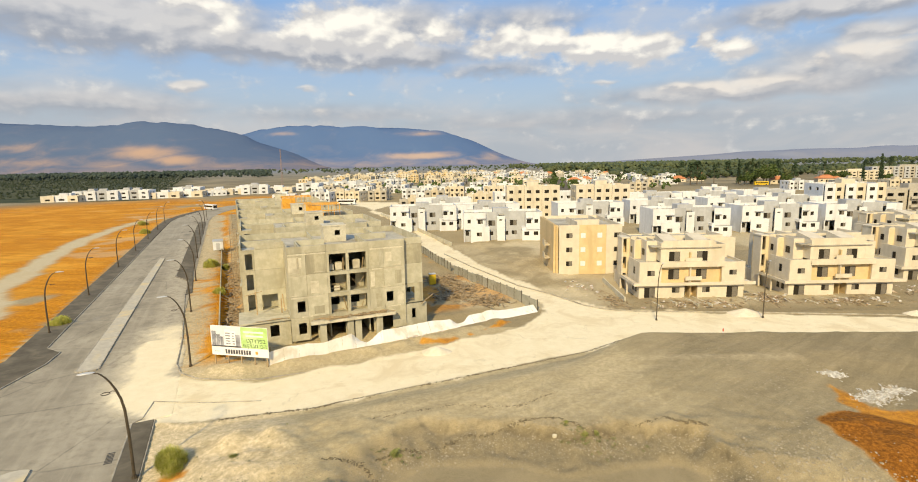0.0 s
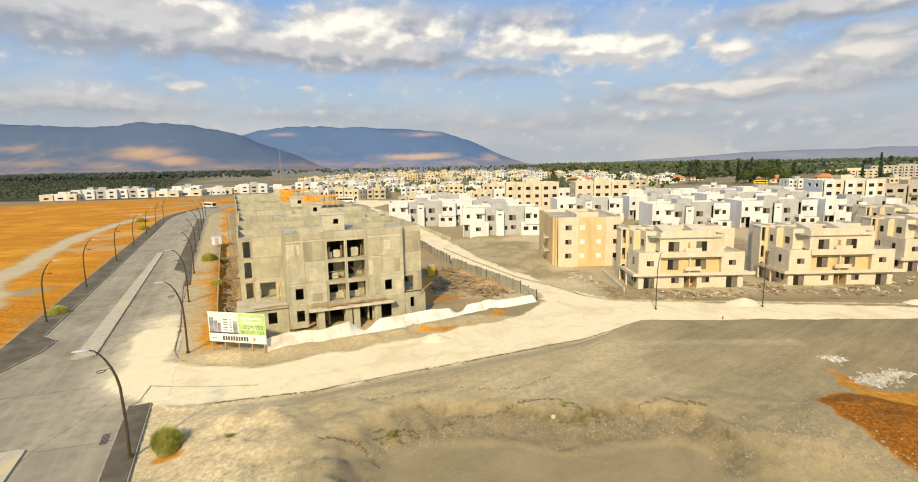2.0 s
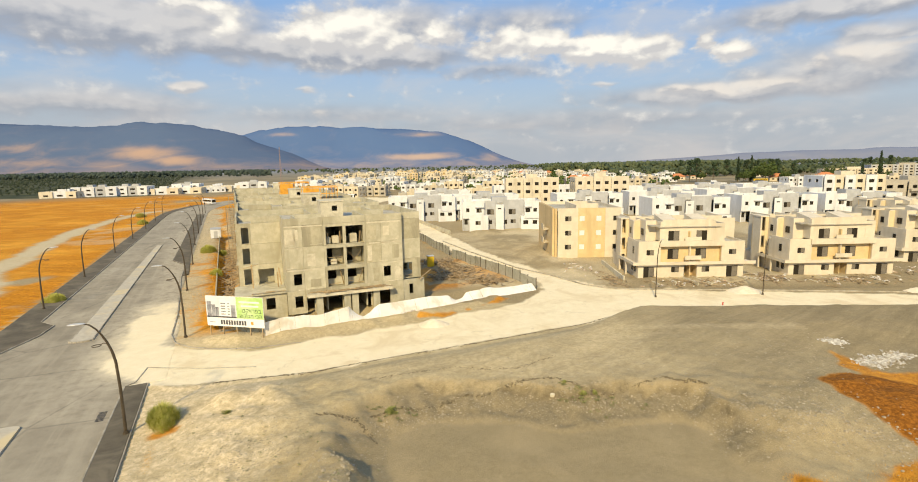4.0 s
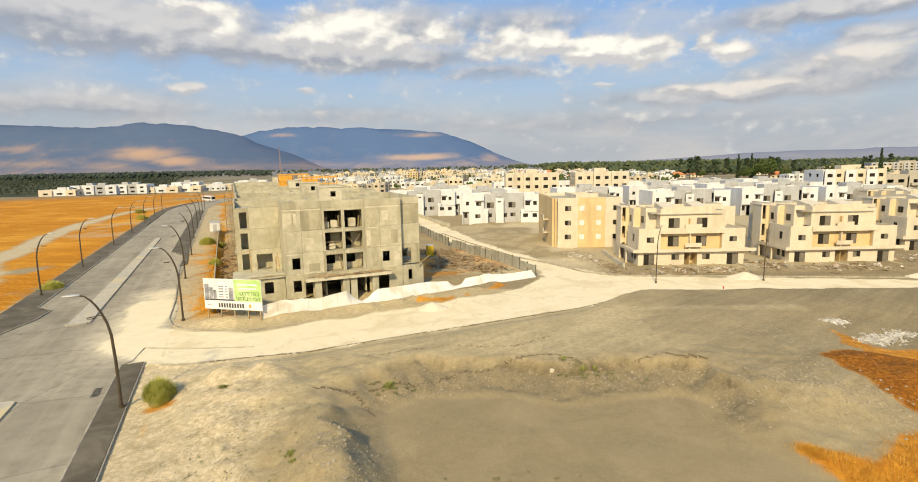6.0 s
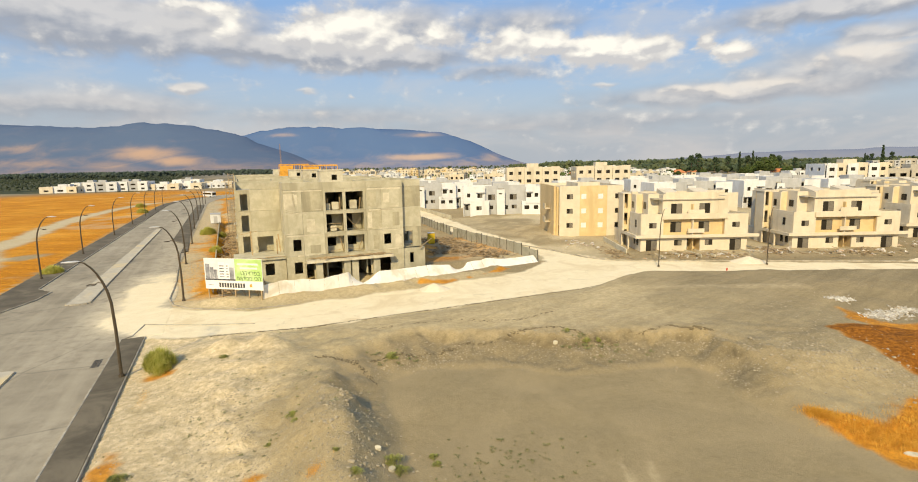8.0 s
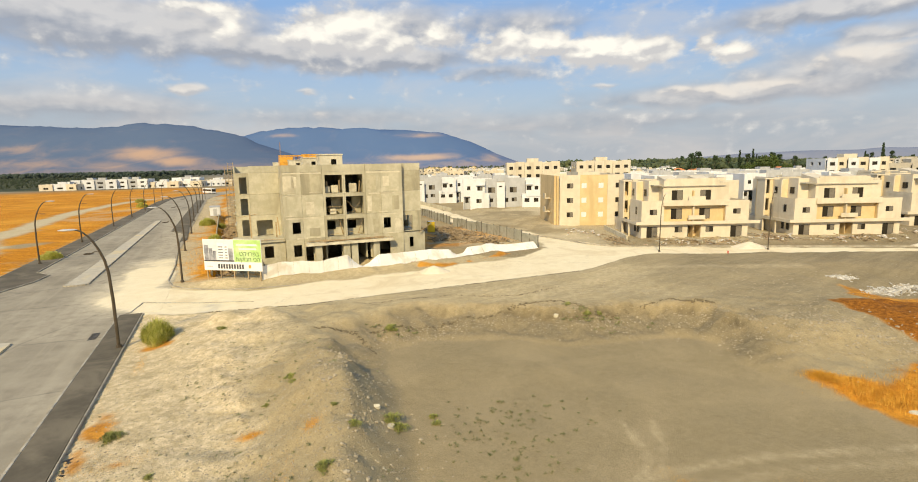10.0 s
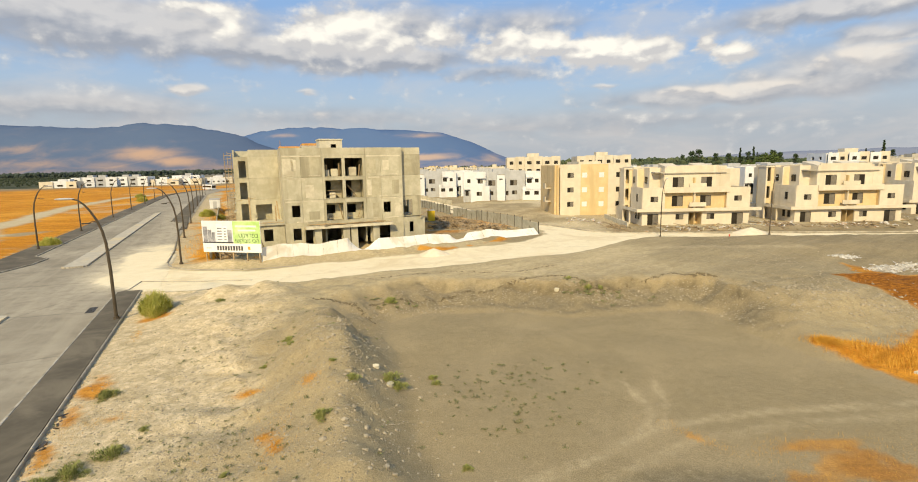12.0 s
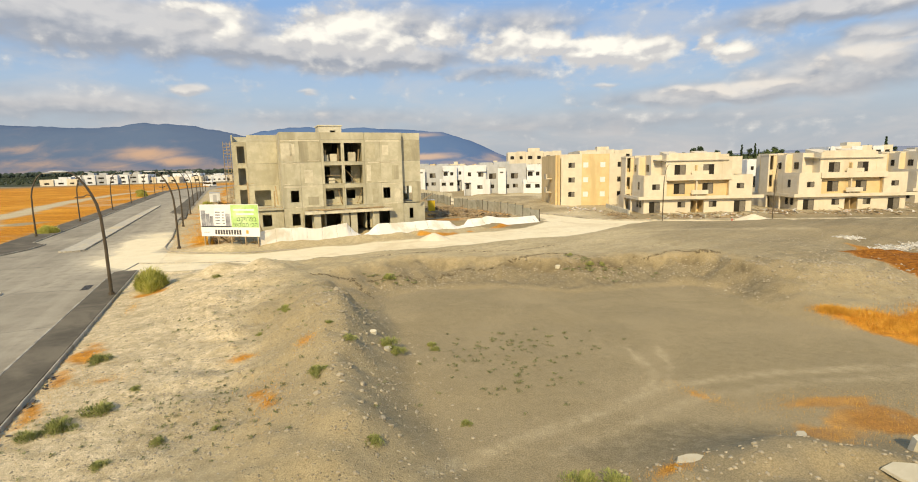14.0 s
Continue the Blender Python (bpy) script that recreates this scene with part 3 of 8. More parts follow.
    hgt = t.math("ADD", t.math("MULTIPLY", fine, 0.22), t.math("ADD", t.math("MULTIPLY", grit, t.math("ADD", 0.22, t.math("MULTIPLY", attr("gravel"), 0.16))), t.math("MULTIPLY", t.math("MAXIMUM", stone, peb), 0.40)))
    b = t.add("ShaderNodeBump", Strength=0.8, Distance=0.16, Height=hgt)
    t.put(bs, "Normal", b)
    t.add("ShaderNodeOutputMaterial", Surface=bs)
    return m


def spread(start, end, first, growth):
    out, step = [], first
    v = start
    sign = 1 if end > start else -1
    while (end - v) * sign > 0:
        v += sign * step
        step *= growth
        out.append(v)
    return out


TRACK = ((-80, 84), (-97, 104), (-118, 145), (-132, 175), (-146, 218), (-152, 245), (-150, 290))
# patches of dry grass: place, half length and half width, turn of the long side in degrees
STRAWS = ((22.8, 30.0, 1.0, 0.5, -50), (24.2, 28.4, 2.0, 1.1, -45), (26.5, 27.4, 2.2, 1.8, -20), (29.0, 28.6, 2.6, 2.2, 30), (10.2, 20.3, 1.1, 0.28, -52), (13.4, 19.4, 1.0, 0.35, 10), (15.4, 19.7, 1.6, 0.4, 5),
          (15.6, 18.0, 1.6, 0.9, 5), (13.4, 16.9, 1.4, 0.6, 10), (17.6, 17.0, 1.8, 1.2, 0), (6.2, 14.0, 0.7, 0.3, 20), (-19.3, 25.0, 2.6, 0.75, 114), (-17.8, 21.6, 2.0, 0.70, 114), (-16.2, 22.3, 1.0, 0.35, 25), (-16.8, 19.0, 1.6, 0.5, 114),
          (-8.0, 20.4, 1.1, 0.6, 100), (-7.1, 18.4, 1.1, 0.35, 115), (-7.1, 23.2, 0.4, 0.3, 0), (-10.8, 24.6, 0.6, 0.2, 10), (-23.8, 38.0, 1.2, 0.7, 20), (-22.6, 34.5, 1.4, 0.2, 114), (-2, 69.6, 4.0, 0.8, 20), (5, 75.0, 3.0, 0.7, 40), (-30, 66, 2.5, 3.0, 0))


def build_ground():
    xs = sorted(set(np.round([*spread(-140, -5200, 1.4, 1.13), *np.arange(-140, -40, 1.2), *np.arange(-40, -27, 0.5), *np.arange(-27, 40, 0.27), *np.arange(40, 60, 0.5), *np.arange(60, 141, 1.2), *spread(141, 5200, 1.4, 1.13)], 3)))
    ys = sorted(set(np.round([*spread(-20, -2500, 2.0, 1.25), *np.arange(-20, 8, 1.4), *np.arange(8, 50, 0.27), *np.arange(50, 82, 0.4), *np.arange(82, 300, 1.3), *spread(300, 4950, 1.5, 1.10)], 3)))
    X, Y = np.meshgrid(np.array(xs), np.array(ys))
    Z = ground_height(X, Y)
    nx, ny = len(xs), len(ys)
    co = np.stack([X, Y, Z], -1).reshape(-1, 3)
    i = np.arange(nx * ny).reshape(ny, nx)
    quads = np.stack([i[:-1, :-1], i[:-1, 1:], i[1:, 1:], i[1:, :-1]], -1).reshape(-1, 4)
    me = bpy.data.meshes.new("ground")
    me.vertices.add(len(co))
    me.vertices.foreach_set("co", co.ravel())
    me.loops.add(quads.size)
    me.loops.foreach_set("vertex_index", quads.ravel())
    me.polygons.add(len(quads))
    me.polygons.foreach_set("loop_start", np.arange(0, quads.size, 4))
    me.update(calc_edges=True)
    me.polygons.foreach_set("use_smooth", np.ones(len(quads), bool))
    d = X * RV[0] + Y * RV[1]
    s = X * RU[0] + Y * RU[1]
    n1, n2, n3 = fbm(X, Y, 6.0, 80, 4), fbm(X, Y, 30.0, 90, 4), fbm(X, Y, 1.6, 97, 3)
    sand = sstep(signed(X, Y, SAND) + 1.3 * n1 + 0.7 * n3, 0.3, -0.3)
    yard = sstep(n2 + 0.4 * n1, 0.0, 0.25) * 0.3 * ((Y > 84) & (Y < 330) & (X > 0))
    track = sstep(line_dist(X, Y, TRACK) + 2.0 * n1, 3.6, 2.4)
    sand = np.maximum.reduce([sand, yard, 0.4 * track, 0.4 * sstep(n2 + 0.5 * n1, 0.18, 0.4) * (d < -29) * (d > -50)])
    straw = ((d < -28.6) & (Y < 430)) * sstep(1.12 + 0.8 * n2 + 0.8 * n1 - 0.2 * (d > -46), 0.30, 0.60) * (1 - track)
    verge = ((d > -8.2) & (d < 0.5) & (s > 62) & (s < 330)) * 1.0
    band = np.exp(-((d + 2.4 - 0.012 * (s - 80)) / 1.5) ** 2)
    straw = np.maximum(straw, verge * sstep(s, 68, 74) * sstep(band + 0.9 * n1 + 0.5 * n3 - 0.25 * sstep(s, 118, 140), 0.05, 0.40))
    for cx, cy, rx, ry, turn in STRAWS:
        ca, sa = math.cos(radians(turn)), math.sin(radians(turn))
        p, q = (X - cx) * ca + (Y - cy) * sa, -(X - cx) * sa + (Y - cy) * ca
        straw = np.maximum(straw, (0.5 if cx > 9 and cy < 21 else 0.9) * sstep(1.0 - np.hypot(p / rx, q / ry) + 1.9 * n3, 0.1, 0.8))
    site = signed(X, Y, ((-20, 70), (13, 90), (-9, 138), (-30, 150)))
    straw = np.maximum(straw, sstep(-site, 0, 3) * sstep(n1 + 0.3 * n2, 0.12, 0.25) * 0.7)
    pale = np.maximum(sstep((-7.5 - X) - 0.22 * (Y - 15) + 3.0 * n1, -1.0, 4.0) * (Y < 54), 0.10 * ((Y > 83) & (Y < 330)))
    for pts, w, k in ((((26, 23.0), (18, 22.9), (14.4, 22.5), (9.4, 21.5), (8.0, 20.7), (5.9, 19.2), (2.1, 17.1), (-1, 15)), 0.34, 0.28), (((26, 22.0), (16, 21.6), (10.2, 20.3), (7, 18.3), (3.4, 16.2)), 0.3, 0.2), (((8.0, 20.9), (9.0, 22.2), (9.1, 24), (8.8, 26.2)), 0.2, 0.3), (((9.4, 21.8), (10.2, 23.6), (10.5, 26.0)), 0.2, 0.25),
                      (((-14, 50.5), (2, 53), (20, 58), (40, 58)), 0.8, 0.3), (((-8, 46.5), (6, 50), (24, 56)), 0.6, 0.22)):
        pale = np.maximum(pale, k * sstep(line_dist(X, Y, pts) + 0.25 * n1, w * 1.7, w * 0.4))
    pit = signed(X, Y, PIT)
    dark_face = 0.6 * sstep(pit, -0.3, 0.5) * sstep(4.8 - 2.6 * sstep(X, 14, 20) + 1.0 * n1 - pit, 0, 0.5) * sstep(X, -9, -3) * (Y > 33) * (0.6 + 0.35 * sstep(X, 12, 18))
    # dark wet soil on the corner heap, its shadow side painted in
    dark_face = np.maximum(dark_face, 0.8 * sstep(1.1 - np.hypot((X - 7.5) / 5.0, (Y - 16.4 - 0.2 * (X - 7.5)) / 1.5) + 0.8 * n1, 0, 0.5))
    gravel = np.clip(0.12 + 0.5 * sstep(n1 + 0.5 * n2, -0.05, 0.25) + dark_face + sstep(5.0 - line_dist(X, Y, RIDGE), 0, 3) + sstep(4.5 - line_dist(X, Y, ((23, 36), (28, 37), (33, 34))), 0, 2) + 0.9 * (X < -8) * (Y < 40), 0, 1)
    gravel = gravel * (1 - 0.9 * sstep(pit, 0.2, -0.8)) * (np.hypot(X, Y) < 140) * (1 - 0.85 * sstep(Y, 43, 47))
    pale = np.maximum(pale, 0.22 * sstep(Y, 42.5, 46) * (Y < 75) * (X < 20) * sstep(n2 + 0.6 * n1, -0.45, 0.2))
    pale = np.maximum(pale, 0.65 * verge)
    noisy, reach = pit_edge(X, Y)
    lip = sstep(Y, 35, 38) * sstep(X, -7, -4) * (X < 23.5)
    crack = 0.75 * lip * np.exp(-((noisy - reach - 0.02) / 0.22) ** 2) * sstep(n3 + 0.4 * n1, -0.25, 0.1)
    front = np.interp(X, (-34, -27, -15, -6, 5, 16, 25, 64, 130), (49.2, 47.2, 50.2, 54.4, 59.2, 64.0, 69.8, 68.2, 63)) - Y
    crack = np.maximum(crack, 0.2 * np.exp(-((front - 0.35 + 0.7 * n3) / 0.25) ** 2) * (X > -26) * (X < 62) * sstep(n1 + 0.5 * n3, -0.1, 0.12))
    graded = sstep(noisy - reach, 0.0, 2.0) * sstep(front, 0.0, 1.5) * (X > -20) * (Y > 34)
    dusty = np.clip(sstep(X, 30, 2) * sstep(Y, 30, 42) + 0.45 * sstep(X, 8, -6) + 0.5 * sstep(n2, 0.05, 0.3), 0, 1) * np.where(Y > 30, sstep(noisy - reach, -0.6, 1.2), sstep(noisy, -0.5, 2.0)) * (Y < 75)
    slate = np.clip(0.25 * sstep(X, 18, 34) * (Y > 33) + 0.25 * n1, 0, 1) * (Y < 72) * (X > 8) * sstep(noisy, 0.0, 2.0)
    # pit face painted darker and greyer to hold down the sun on it
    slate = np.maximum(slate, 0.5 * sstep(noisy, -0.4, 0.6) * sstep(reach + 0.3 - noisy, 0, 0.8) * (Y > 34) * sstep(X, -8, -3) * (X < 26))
    pale = np.maximum(pale, 0.5 * ((X > -2) & (X < 25) & (Y > 92) & (Y < 156)) * sstep(n1 + 0.4 * n2, -0.35, 0.1))
    slate = np.maximum(slate, 0.45 * ((Y > 80) & (Y < 135) & (X > 24)))
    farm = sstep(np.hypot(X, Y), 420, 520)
    green = ((X < -0.46 * Y - 60) & (Y > 405) & (Y < 2300)) * 1.0
    stony = (np.hypot(X, Y) < 130) * (1 - 0.75 * sstep(signed(X, Y, PIT), 0.5, -1.0))
    rust = sstep(signed(X, Y, RUST) + 0.6 * n3, 0.3, -0.3)
    rust = np.maximum(rust, 0.45 * sstep(1.0 - np.hypot((X - 17.8) / 2.4, (Y - 17.6) / 1.6) + 1.8 * n3, 0.1, 0.7))
    straw = np.maximum(straw, 0.85 * sstep(signed(X, Y, ((39.8, 52.6), (38.0, 47), (38.2, 44.4), (41, 42.8), (52, 38), (60, 40), (46, 46.2), (42, 46.3), (40.2, 47))) + 0.9 * n3, 0.3, -0.3))
    straw = np.maximum(straw, 0.9 * sstep(signed(X, Y, ((22.4, 31.1), (23.4, 30.2), (25.8, 28.8), (27.0, 29.6), (29.6, 31.9), (32, 32.6), (38, 30), (32, 20), (23.9, 25.2), (23.4, 26.7), (22.0, 29.3))) + 0.7 * n3, 0.25, -0.25))
    straw = np.maximum(straw, ((s > 296) & (s < 470) & (d > -120) & (d < 60)) * sstep(n2 + 0.6 * n1, -0.35, 0.05))
    straw = np.maximum(straw, rust)
    for n, v in (("rust", rust), ("sand", sand), ("straw", straw * (1 - sand)), ("pale", pale), ("far", farm), ("haze", sstep(np.hypot(X, Y), 700, 2600)), ("green", green), ("stony", stony), ("dark_face", dark_face), ("gravel", gravel), ("dusty", dusty), ("slate", slate), ("graded", graded), ("crack", crack)):
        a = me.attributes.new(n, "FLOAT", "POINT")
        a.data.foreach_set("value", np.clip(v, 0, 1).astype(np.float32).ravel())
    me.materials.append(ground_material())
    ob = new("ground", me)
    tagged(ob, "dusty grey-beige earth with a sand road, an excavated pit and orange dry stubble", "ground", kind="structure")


build_ground()


def slab(name, outline, z0, z1, material, label, category, parent=None, kind="structure"):
    bm = bmesh.new()
    lo = [bm.verts.new((x, y, z0)) for x, y in outline]
    hi = [bm.verts.new((x, y, z1)) for x, y in outline]
    f = bm.faces.new(hi)
    if f.normal.z == 0:
        f.normal_update()
    bm.faces.new(lo[::-1])
    for k in range(len(outline)):
        j = (k + 1) % len(outline)
        bm.faces.new((lo[k], lo[j], hi[j], hi[k]))
    bmesh.ops.recalc_face_normals(bm, faces=bm.faces)
    bmesh.ops.triangulate(bm, faces=[g for g in bm.faces if len(g.verts) > 4])
    ob = part(name, bm, material, parent)
    if category:
        tagged(ob, label, category, kind=kind)
    return ob


# main road, its pavements and islands
def bend(s):
    """How far the main road has swung to the right at s metres along."""
    return 0.0025 * max(0.0, s - 262.0) ** 2


def road_material():
    m = bpy.data.materials.new("sanded_asphalt")
    m.use_nodes = True
    t = Nodes(m.node_tree)
    pos = t.add("ShaderNodeNewGeometry").outputs["Position"]

    def attr(n):
        a = t.add("ShaderNodeAttribute")
        a.attribute_name = n
        return a.outputs["Fac"]

    turned = t.add("ShaderNodeMapping", i0=pos, Rotation=(0, 0, -ROAD_TURN)).outputs[0]
    lanes = t.add("ShaderNodeMapping", i0=turned, Scale=(0.9, 0.035, 1.0)).outputs[0]
    col = t.mix(t.step(t.noise(pos, 0.35, 6.0, 0.65), 0.35, 0.65), c4((0.245, 0.215, 0.16)), c4((0.31, 0.275, 0.205)))
    col = t.mix(t.math("MULTIPLY", t.step(t.noise(lanes, 1.0, 5.0, 0.6), 0.46, 0.66), 0.5), col, c4((0.40, 0.355, 0.265)))
    col = t.mix(t.math("MULTIPLY", t.step(t.noise(pos, 0.10, 5.0, 0.6, 0.8), 0.50, 0.62), 0.45), col, c4((0.19, 0.168, 0.125)))
    # hairline cracks and tar seams
    seam = t.add("ShaderNodeTexVoronoi", Vector=t.add("ShaderNodeMixRGB", i0=0.25, i1=pos, i2=t.add("ShaderNodeTexNoise", Vector=pos, Scale=0.6).outputs["Color"]).outputs[0], Scale=0.11)
    seam.feature = "DISTANCE_TO_EDGE"
    col = t.mix(t.math("MULTIPLY", t.step(seam.outputs["Distance"], 0.012, 0.003), 0.55), col, c4((0.11, 0.10, 0.08)))
    grain = t.noise(pos, 16.0, 4.0, 0.75)
    dust = t.math("MULTIPLY", attr("dust"), t.step(t.noise(pos, 0.8, 7.0, 0.7), 0.25, 0.62))
    col = t.mix(dust, col, c4((0.50, 0.445, 0.335)))
    sand = t.mix(t.step(t.noise(pos, 0.7, 6.0, 0.65), 0.35, 0.7), c4((0.80, 0.695, 0.465)), c4((0.86, 0.755, 0.53)))
    col = t.mix(t.step(t.math("ADD", attr("sand"), t.math("MULTIPLY", t.math("SUBTRACT", t.noise(pos, 0.5, 8.0, 0.72, 0.8), 0.5), 0.9)), 0.12, 0.98), col, sand)
    k = t.step(grain, 0.34, 0.68, 0.90, 1.08)
    col = t.mix(1.0, col, t.add("ShaderNodeCombineXYZ", i0=k, i1=k, i2=k).outputs[0], "MULTIPLY")
    bs = t.add("ShaderNodeBsdfPrincipled", Base_Color=col, Roughness=0.9)
    bs.inputs["Specular IOR Level"].default_value = 0.25
    t.put(bs, "Normal", t.add("ShaderNodeBump", Strength=0.2, Distance=0.015, Height=t.noise(pos, 26.0, 6.0, 0.7)))
    t.add("ShaderNodeOutputMaterial", Surface=bs)
    return m


SANDED = road_material()


def main_road():
    """The carriageway in one strip, with sand and dust carried onto it round the corner."""
    ss = np.array([*np.arange(-70, 20, 4.0), *np.arange(20, 150, 0.7), *np.arange(150, 366, 3.0)])
    n = 26
    rows = []
    for a in ss:
        right = -10.15 if a < 56.5 else -6.6 if a < 78 else -6.6 - 1.4 * min(1.0, (a - 78) / 14)
        b, lift = bend(a), 0.06 * min(1.0, max(0.0, (a - 200) / 60))
        rows.append([(*sd(a, -24.5 + b), -0.3)] + [(*sd(a, -24.5 + b + (right + 24.5) * k / n), lift) for k in range(n + 1)] + [(*sd(a, right + b), -0.3)])
    w = n + 3
    co = np.array(rows).reshape(-1, 3)
    faces = [(i * w + k, i * w + k + 1, (i + 1) * w + k + 1, (i + 1) * w + k) for i in range(len(ss) - 1) for k in range(w - 1)]
    me = bpy.data.meshes.new("road")
    me.from_pydata(co.tolist(), [], faces)
    X, Y = co[:, 0], co[:, 1]
    n1, n3 = fbm(X, Y, 6.0, 80, 4), fbm(X, Y, 1.6, 97, 3)
    inside = signed(X, Y, SAND) + 1.3 * n1 + 0.7 * n3
    fan = line_dist(X, Y, ((-34.8, 51.8), (-37.0, 57.0), (-40.5, 66.0), (-44.5, 76.0))) + 1.5 * n1
    sand = np.maximum(sstep(inside, 0.5, -0.5), 0.85 * np.clip((6.0 - fan) / 6.0, 0, 1))
    side = line_dist(X, Y, (sd(60, -9), sd(80, -9.4), sd(112, -10), sd(150, -12.5), sd(200, -13))) + 1.2 * n1
    dust = np.maximum.reduce([0.9 * sstep(fan, 9.0, 1.5), 0.8 * sstep(side, 4.5, 0.5), 0.3 + 0.5 * n1])
    for name_, v in (("sand", sand), ("dust", dust)):
        me.attributes.new(name_, "FLOAT", "POINT").data.foreach_set("value", np.clip(v, 0, 1).astype(np.float32))
    me.materials.append(SANDED)
    tagged(new("road", me), "sun-bleached grey asphalt main road with sand spread round the corner", "road", kind="structure")


main_road()
slab("road", [sd(78, -24.4), sd(58, -24.4), sd(40, -60), sd(48, -66)], -0.3, -0.004, SANDED, "grey asphalt side street joining the main road", "road")
slab("pavement", [sd(-70, -10.0), sd(-70, -8.15), sd(56.5, -8.15), sd(56.5, -10.0)], -0.3, 0.12, ASPHALT_DARK, "dark asphalt footpath with pale stone edging", "pavement")
slab("pavement", [sd(87.5, -24.7), *(sd(q, -24.7 + bend(q)) for q in range(262, 345, 12)), *(sd(q, -28.2 + bend(q)) for q in range(334, 255, -12)), sd(84, -28.2), sd(70, -33), sd(52, -62), sd(48, -58), sd(66, -30), sd(72.9, -25.6), sd(80, -23.0), sd(84.5, -22.5)], -0.3, 0.12, ASPHALT_DARK,
     "dark asphalt footpath widening round the street corner", "pavement")
slab("pavement", [sd(112, -8.9), sd(126, -9.0), sd(133, -12.0), sd(262, -12.2), sd(262, -9.0), sd(140, -8.6), sd(114, -7.6)], -0.3, 0.12, ASPHALT_DARK, "dark asphalt footpath beside the main road", "pavement")


def kerb_line(pts, name="kerb", w=0.15, h=0.14, length=1.0, many=120):
    """Kerb stones one by one along a line."""
    holder = empty(name, pose(0, 0, 0), "pale concrete kerb stones in a row along the road", "kerb", kind="structure")
    bm = bmesh.new()
    box(bm, -length / 2 + 0.008, length / 2 - 0.008, -w / 2, w / 2, -0.25, h)
    bmesh.ops.bevel(bm, geom=[e for e in bm.edges if all(v.co.z > 0 for v in e.verts)], offset=0.02, segments=1, affect="EDGES")
    proto = part("kerb_stone", bm, KERB, holder)
    first = True
    for (ax, ay), (bx, by) in zip(pts, pts[1:]):
        n = max(1, round(math.hypot(bx - ax, by - ay) / length))
        a = math.degrees(math.atan2(by - ay, bx - ax))
        for k in range(n):
            f = (k + 0.5) / n
            m = pose(ax + (bx - ax) * f, ay + (by - ay) * f, random.uniform(-0.008, 0.008), 0, 0, a + random.uniform(-0.6, 0.6))
            if first:
                proto.matrix_basis, first = m, False
            else:
                share(proto, "kerb_stone", holder, m)


def arc(cx, cy, r, a0, a1, n=6):
    return [(cx + r * math.cos(radians(a0 + (a1 - a0) * k / n)), cy + r * math.sin(radians(a0 + (a1 - a0) * k / n))) for k in range(n + 1)]


kerb_line([sd(0, -8.07), sd(56.5, -8.07)], w=0.09, h=0.13)
kerb_line([sd(0, -10.08), sd(56.5, -10.08)])
kerb_line([sd(66, -29.9), sd(72.9, -25.5), sd(80, -22.9), sd(84.5, -22.4), sd(87.5, -24.6), sd(200, -24.6)])
kerb_line([(-19, 59.2), (-23.7, 57.5), (-28, 57.4), (-31.6, 58.1), (-34.4, 59.8), (-36.4, 62.6), (-38.2, 66.6), (-41.0, 72.6), sd(112, -8.8), sd(126, -8.9), sd(133, -11.9), sd(190, -12.1)])
kerb_line([(-4, 139), (3.0, 121), (12, 101), (17.6, 93.5), (21.8, 85.8), (24.5, 83.4), (30, 81.6), (44, 80.4), (70, 77.0)], h=0.22)
kerb_line([sd(56.6, -10.1), sd(57.4, -9.3), (-33.2, 52.2), (-27, 51.7), (-21.5, 51.9)], w=0.10, h=0.07)


def island(a, b, d0, d1, taper):
    holder = empty("traffic_island", pose(0, 0, 0), "long paved traffic island with sand-stained surface between the lanes", "traffic island", kind="structure")
    r = (d1 - d0) / 2
    rim = [sd(a - r * 0.5 * math.sin(radians(t)), (d0 + d1) / 2 - r * math.cos(radians(t))) for t in range(0, 181, 30)]
    outline = rim + [sd(b, d1 - taper), sd(b, d0 + taper)]
    o = slab("paving", outline, -0.2, 0.15, PAVER, "", "", holder)
    kerb_line(outline + [outline[0]], h=0.17)


island(75.2, 162, -18.6, -16.2, 0.55)


def island_near():
    holder = empty("traffic_island", pose(0, 0, 0), "rounded paved end of a traffic island", "traffic island", kind="structure")
    rim = [sd(51.0 + 0.5 * math.sin(radians(t)), -17.7 + 1.1 * math.cos(radians(t))) for t in range(0, 181, 30)]
    slab("paving", rim + [sd(0, -18.8), sd(0, -16.6)], -0.2, 0.15, PAVER, "", "", holder)


island_near()

# ------------------------------------------------------------------ distance: mountains


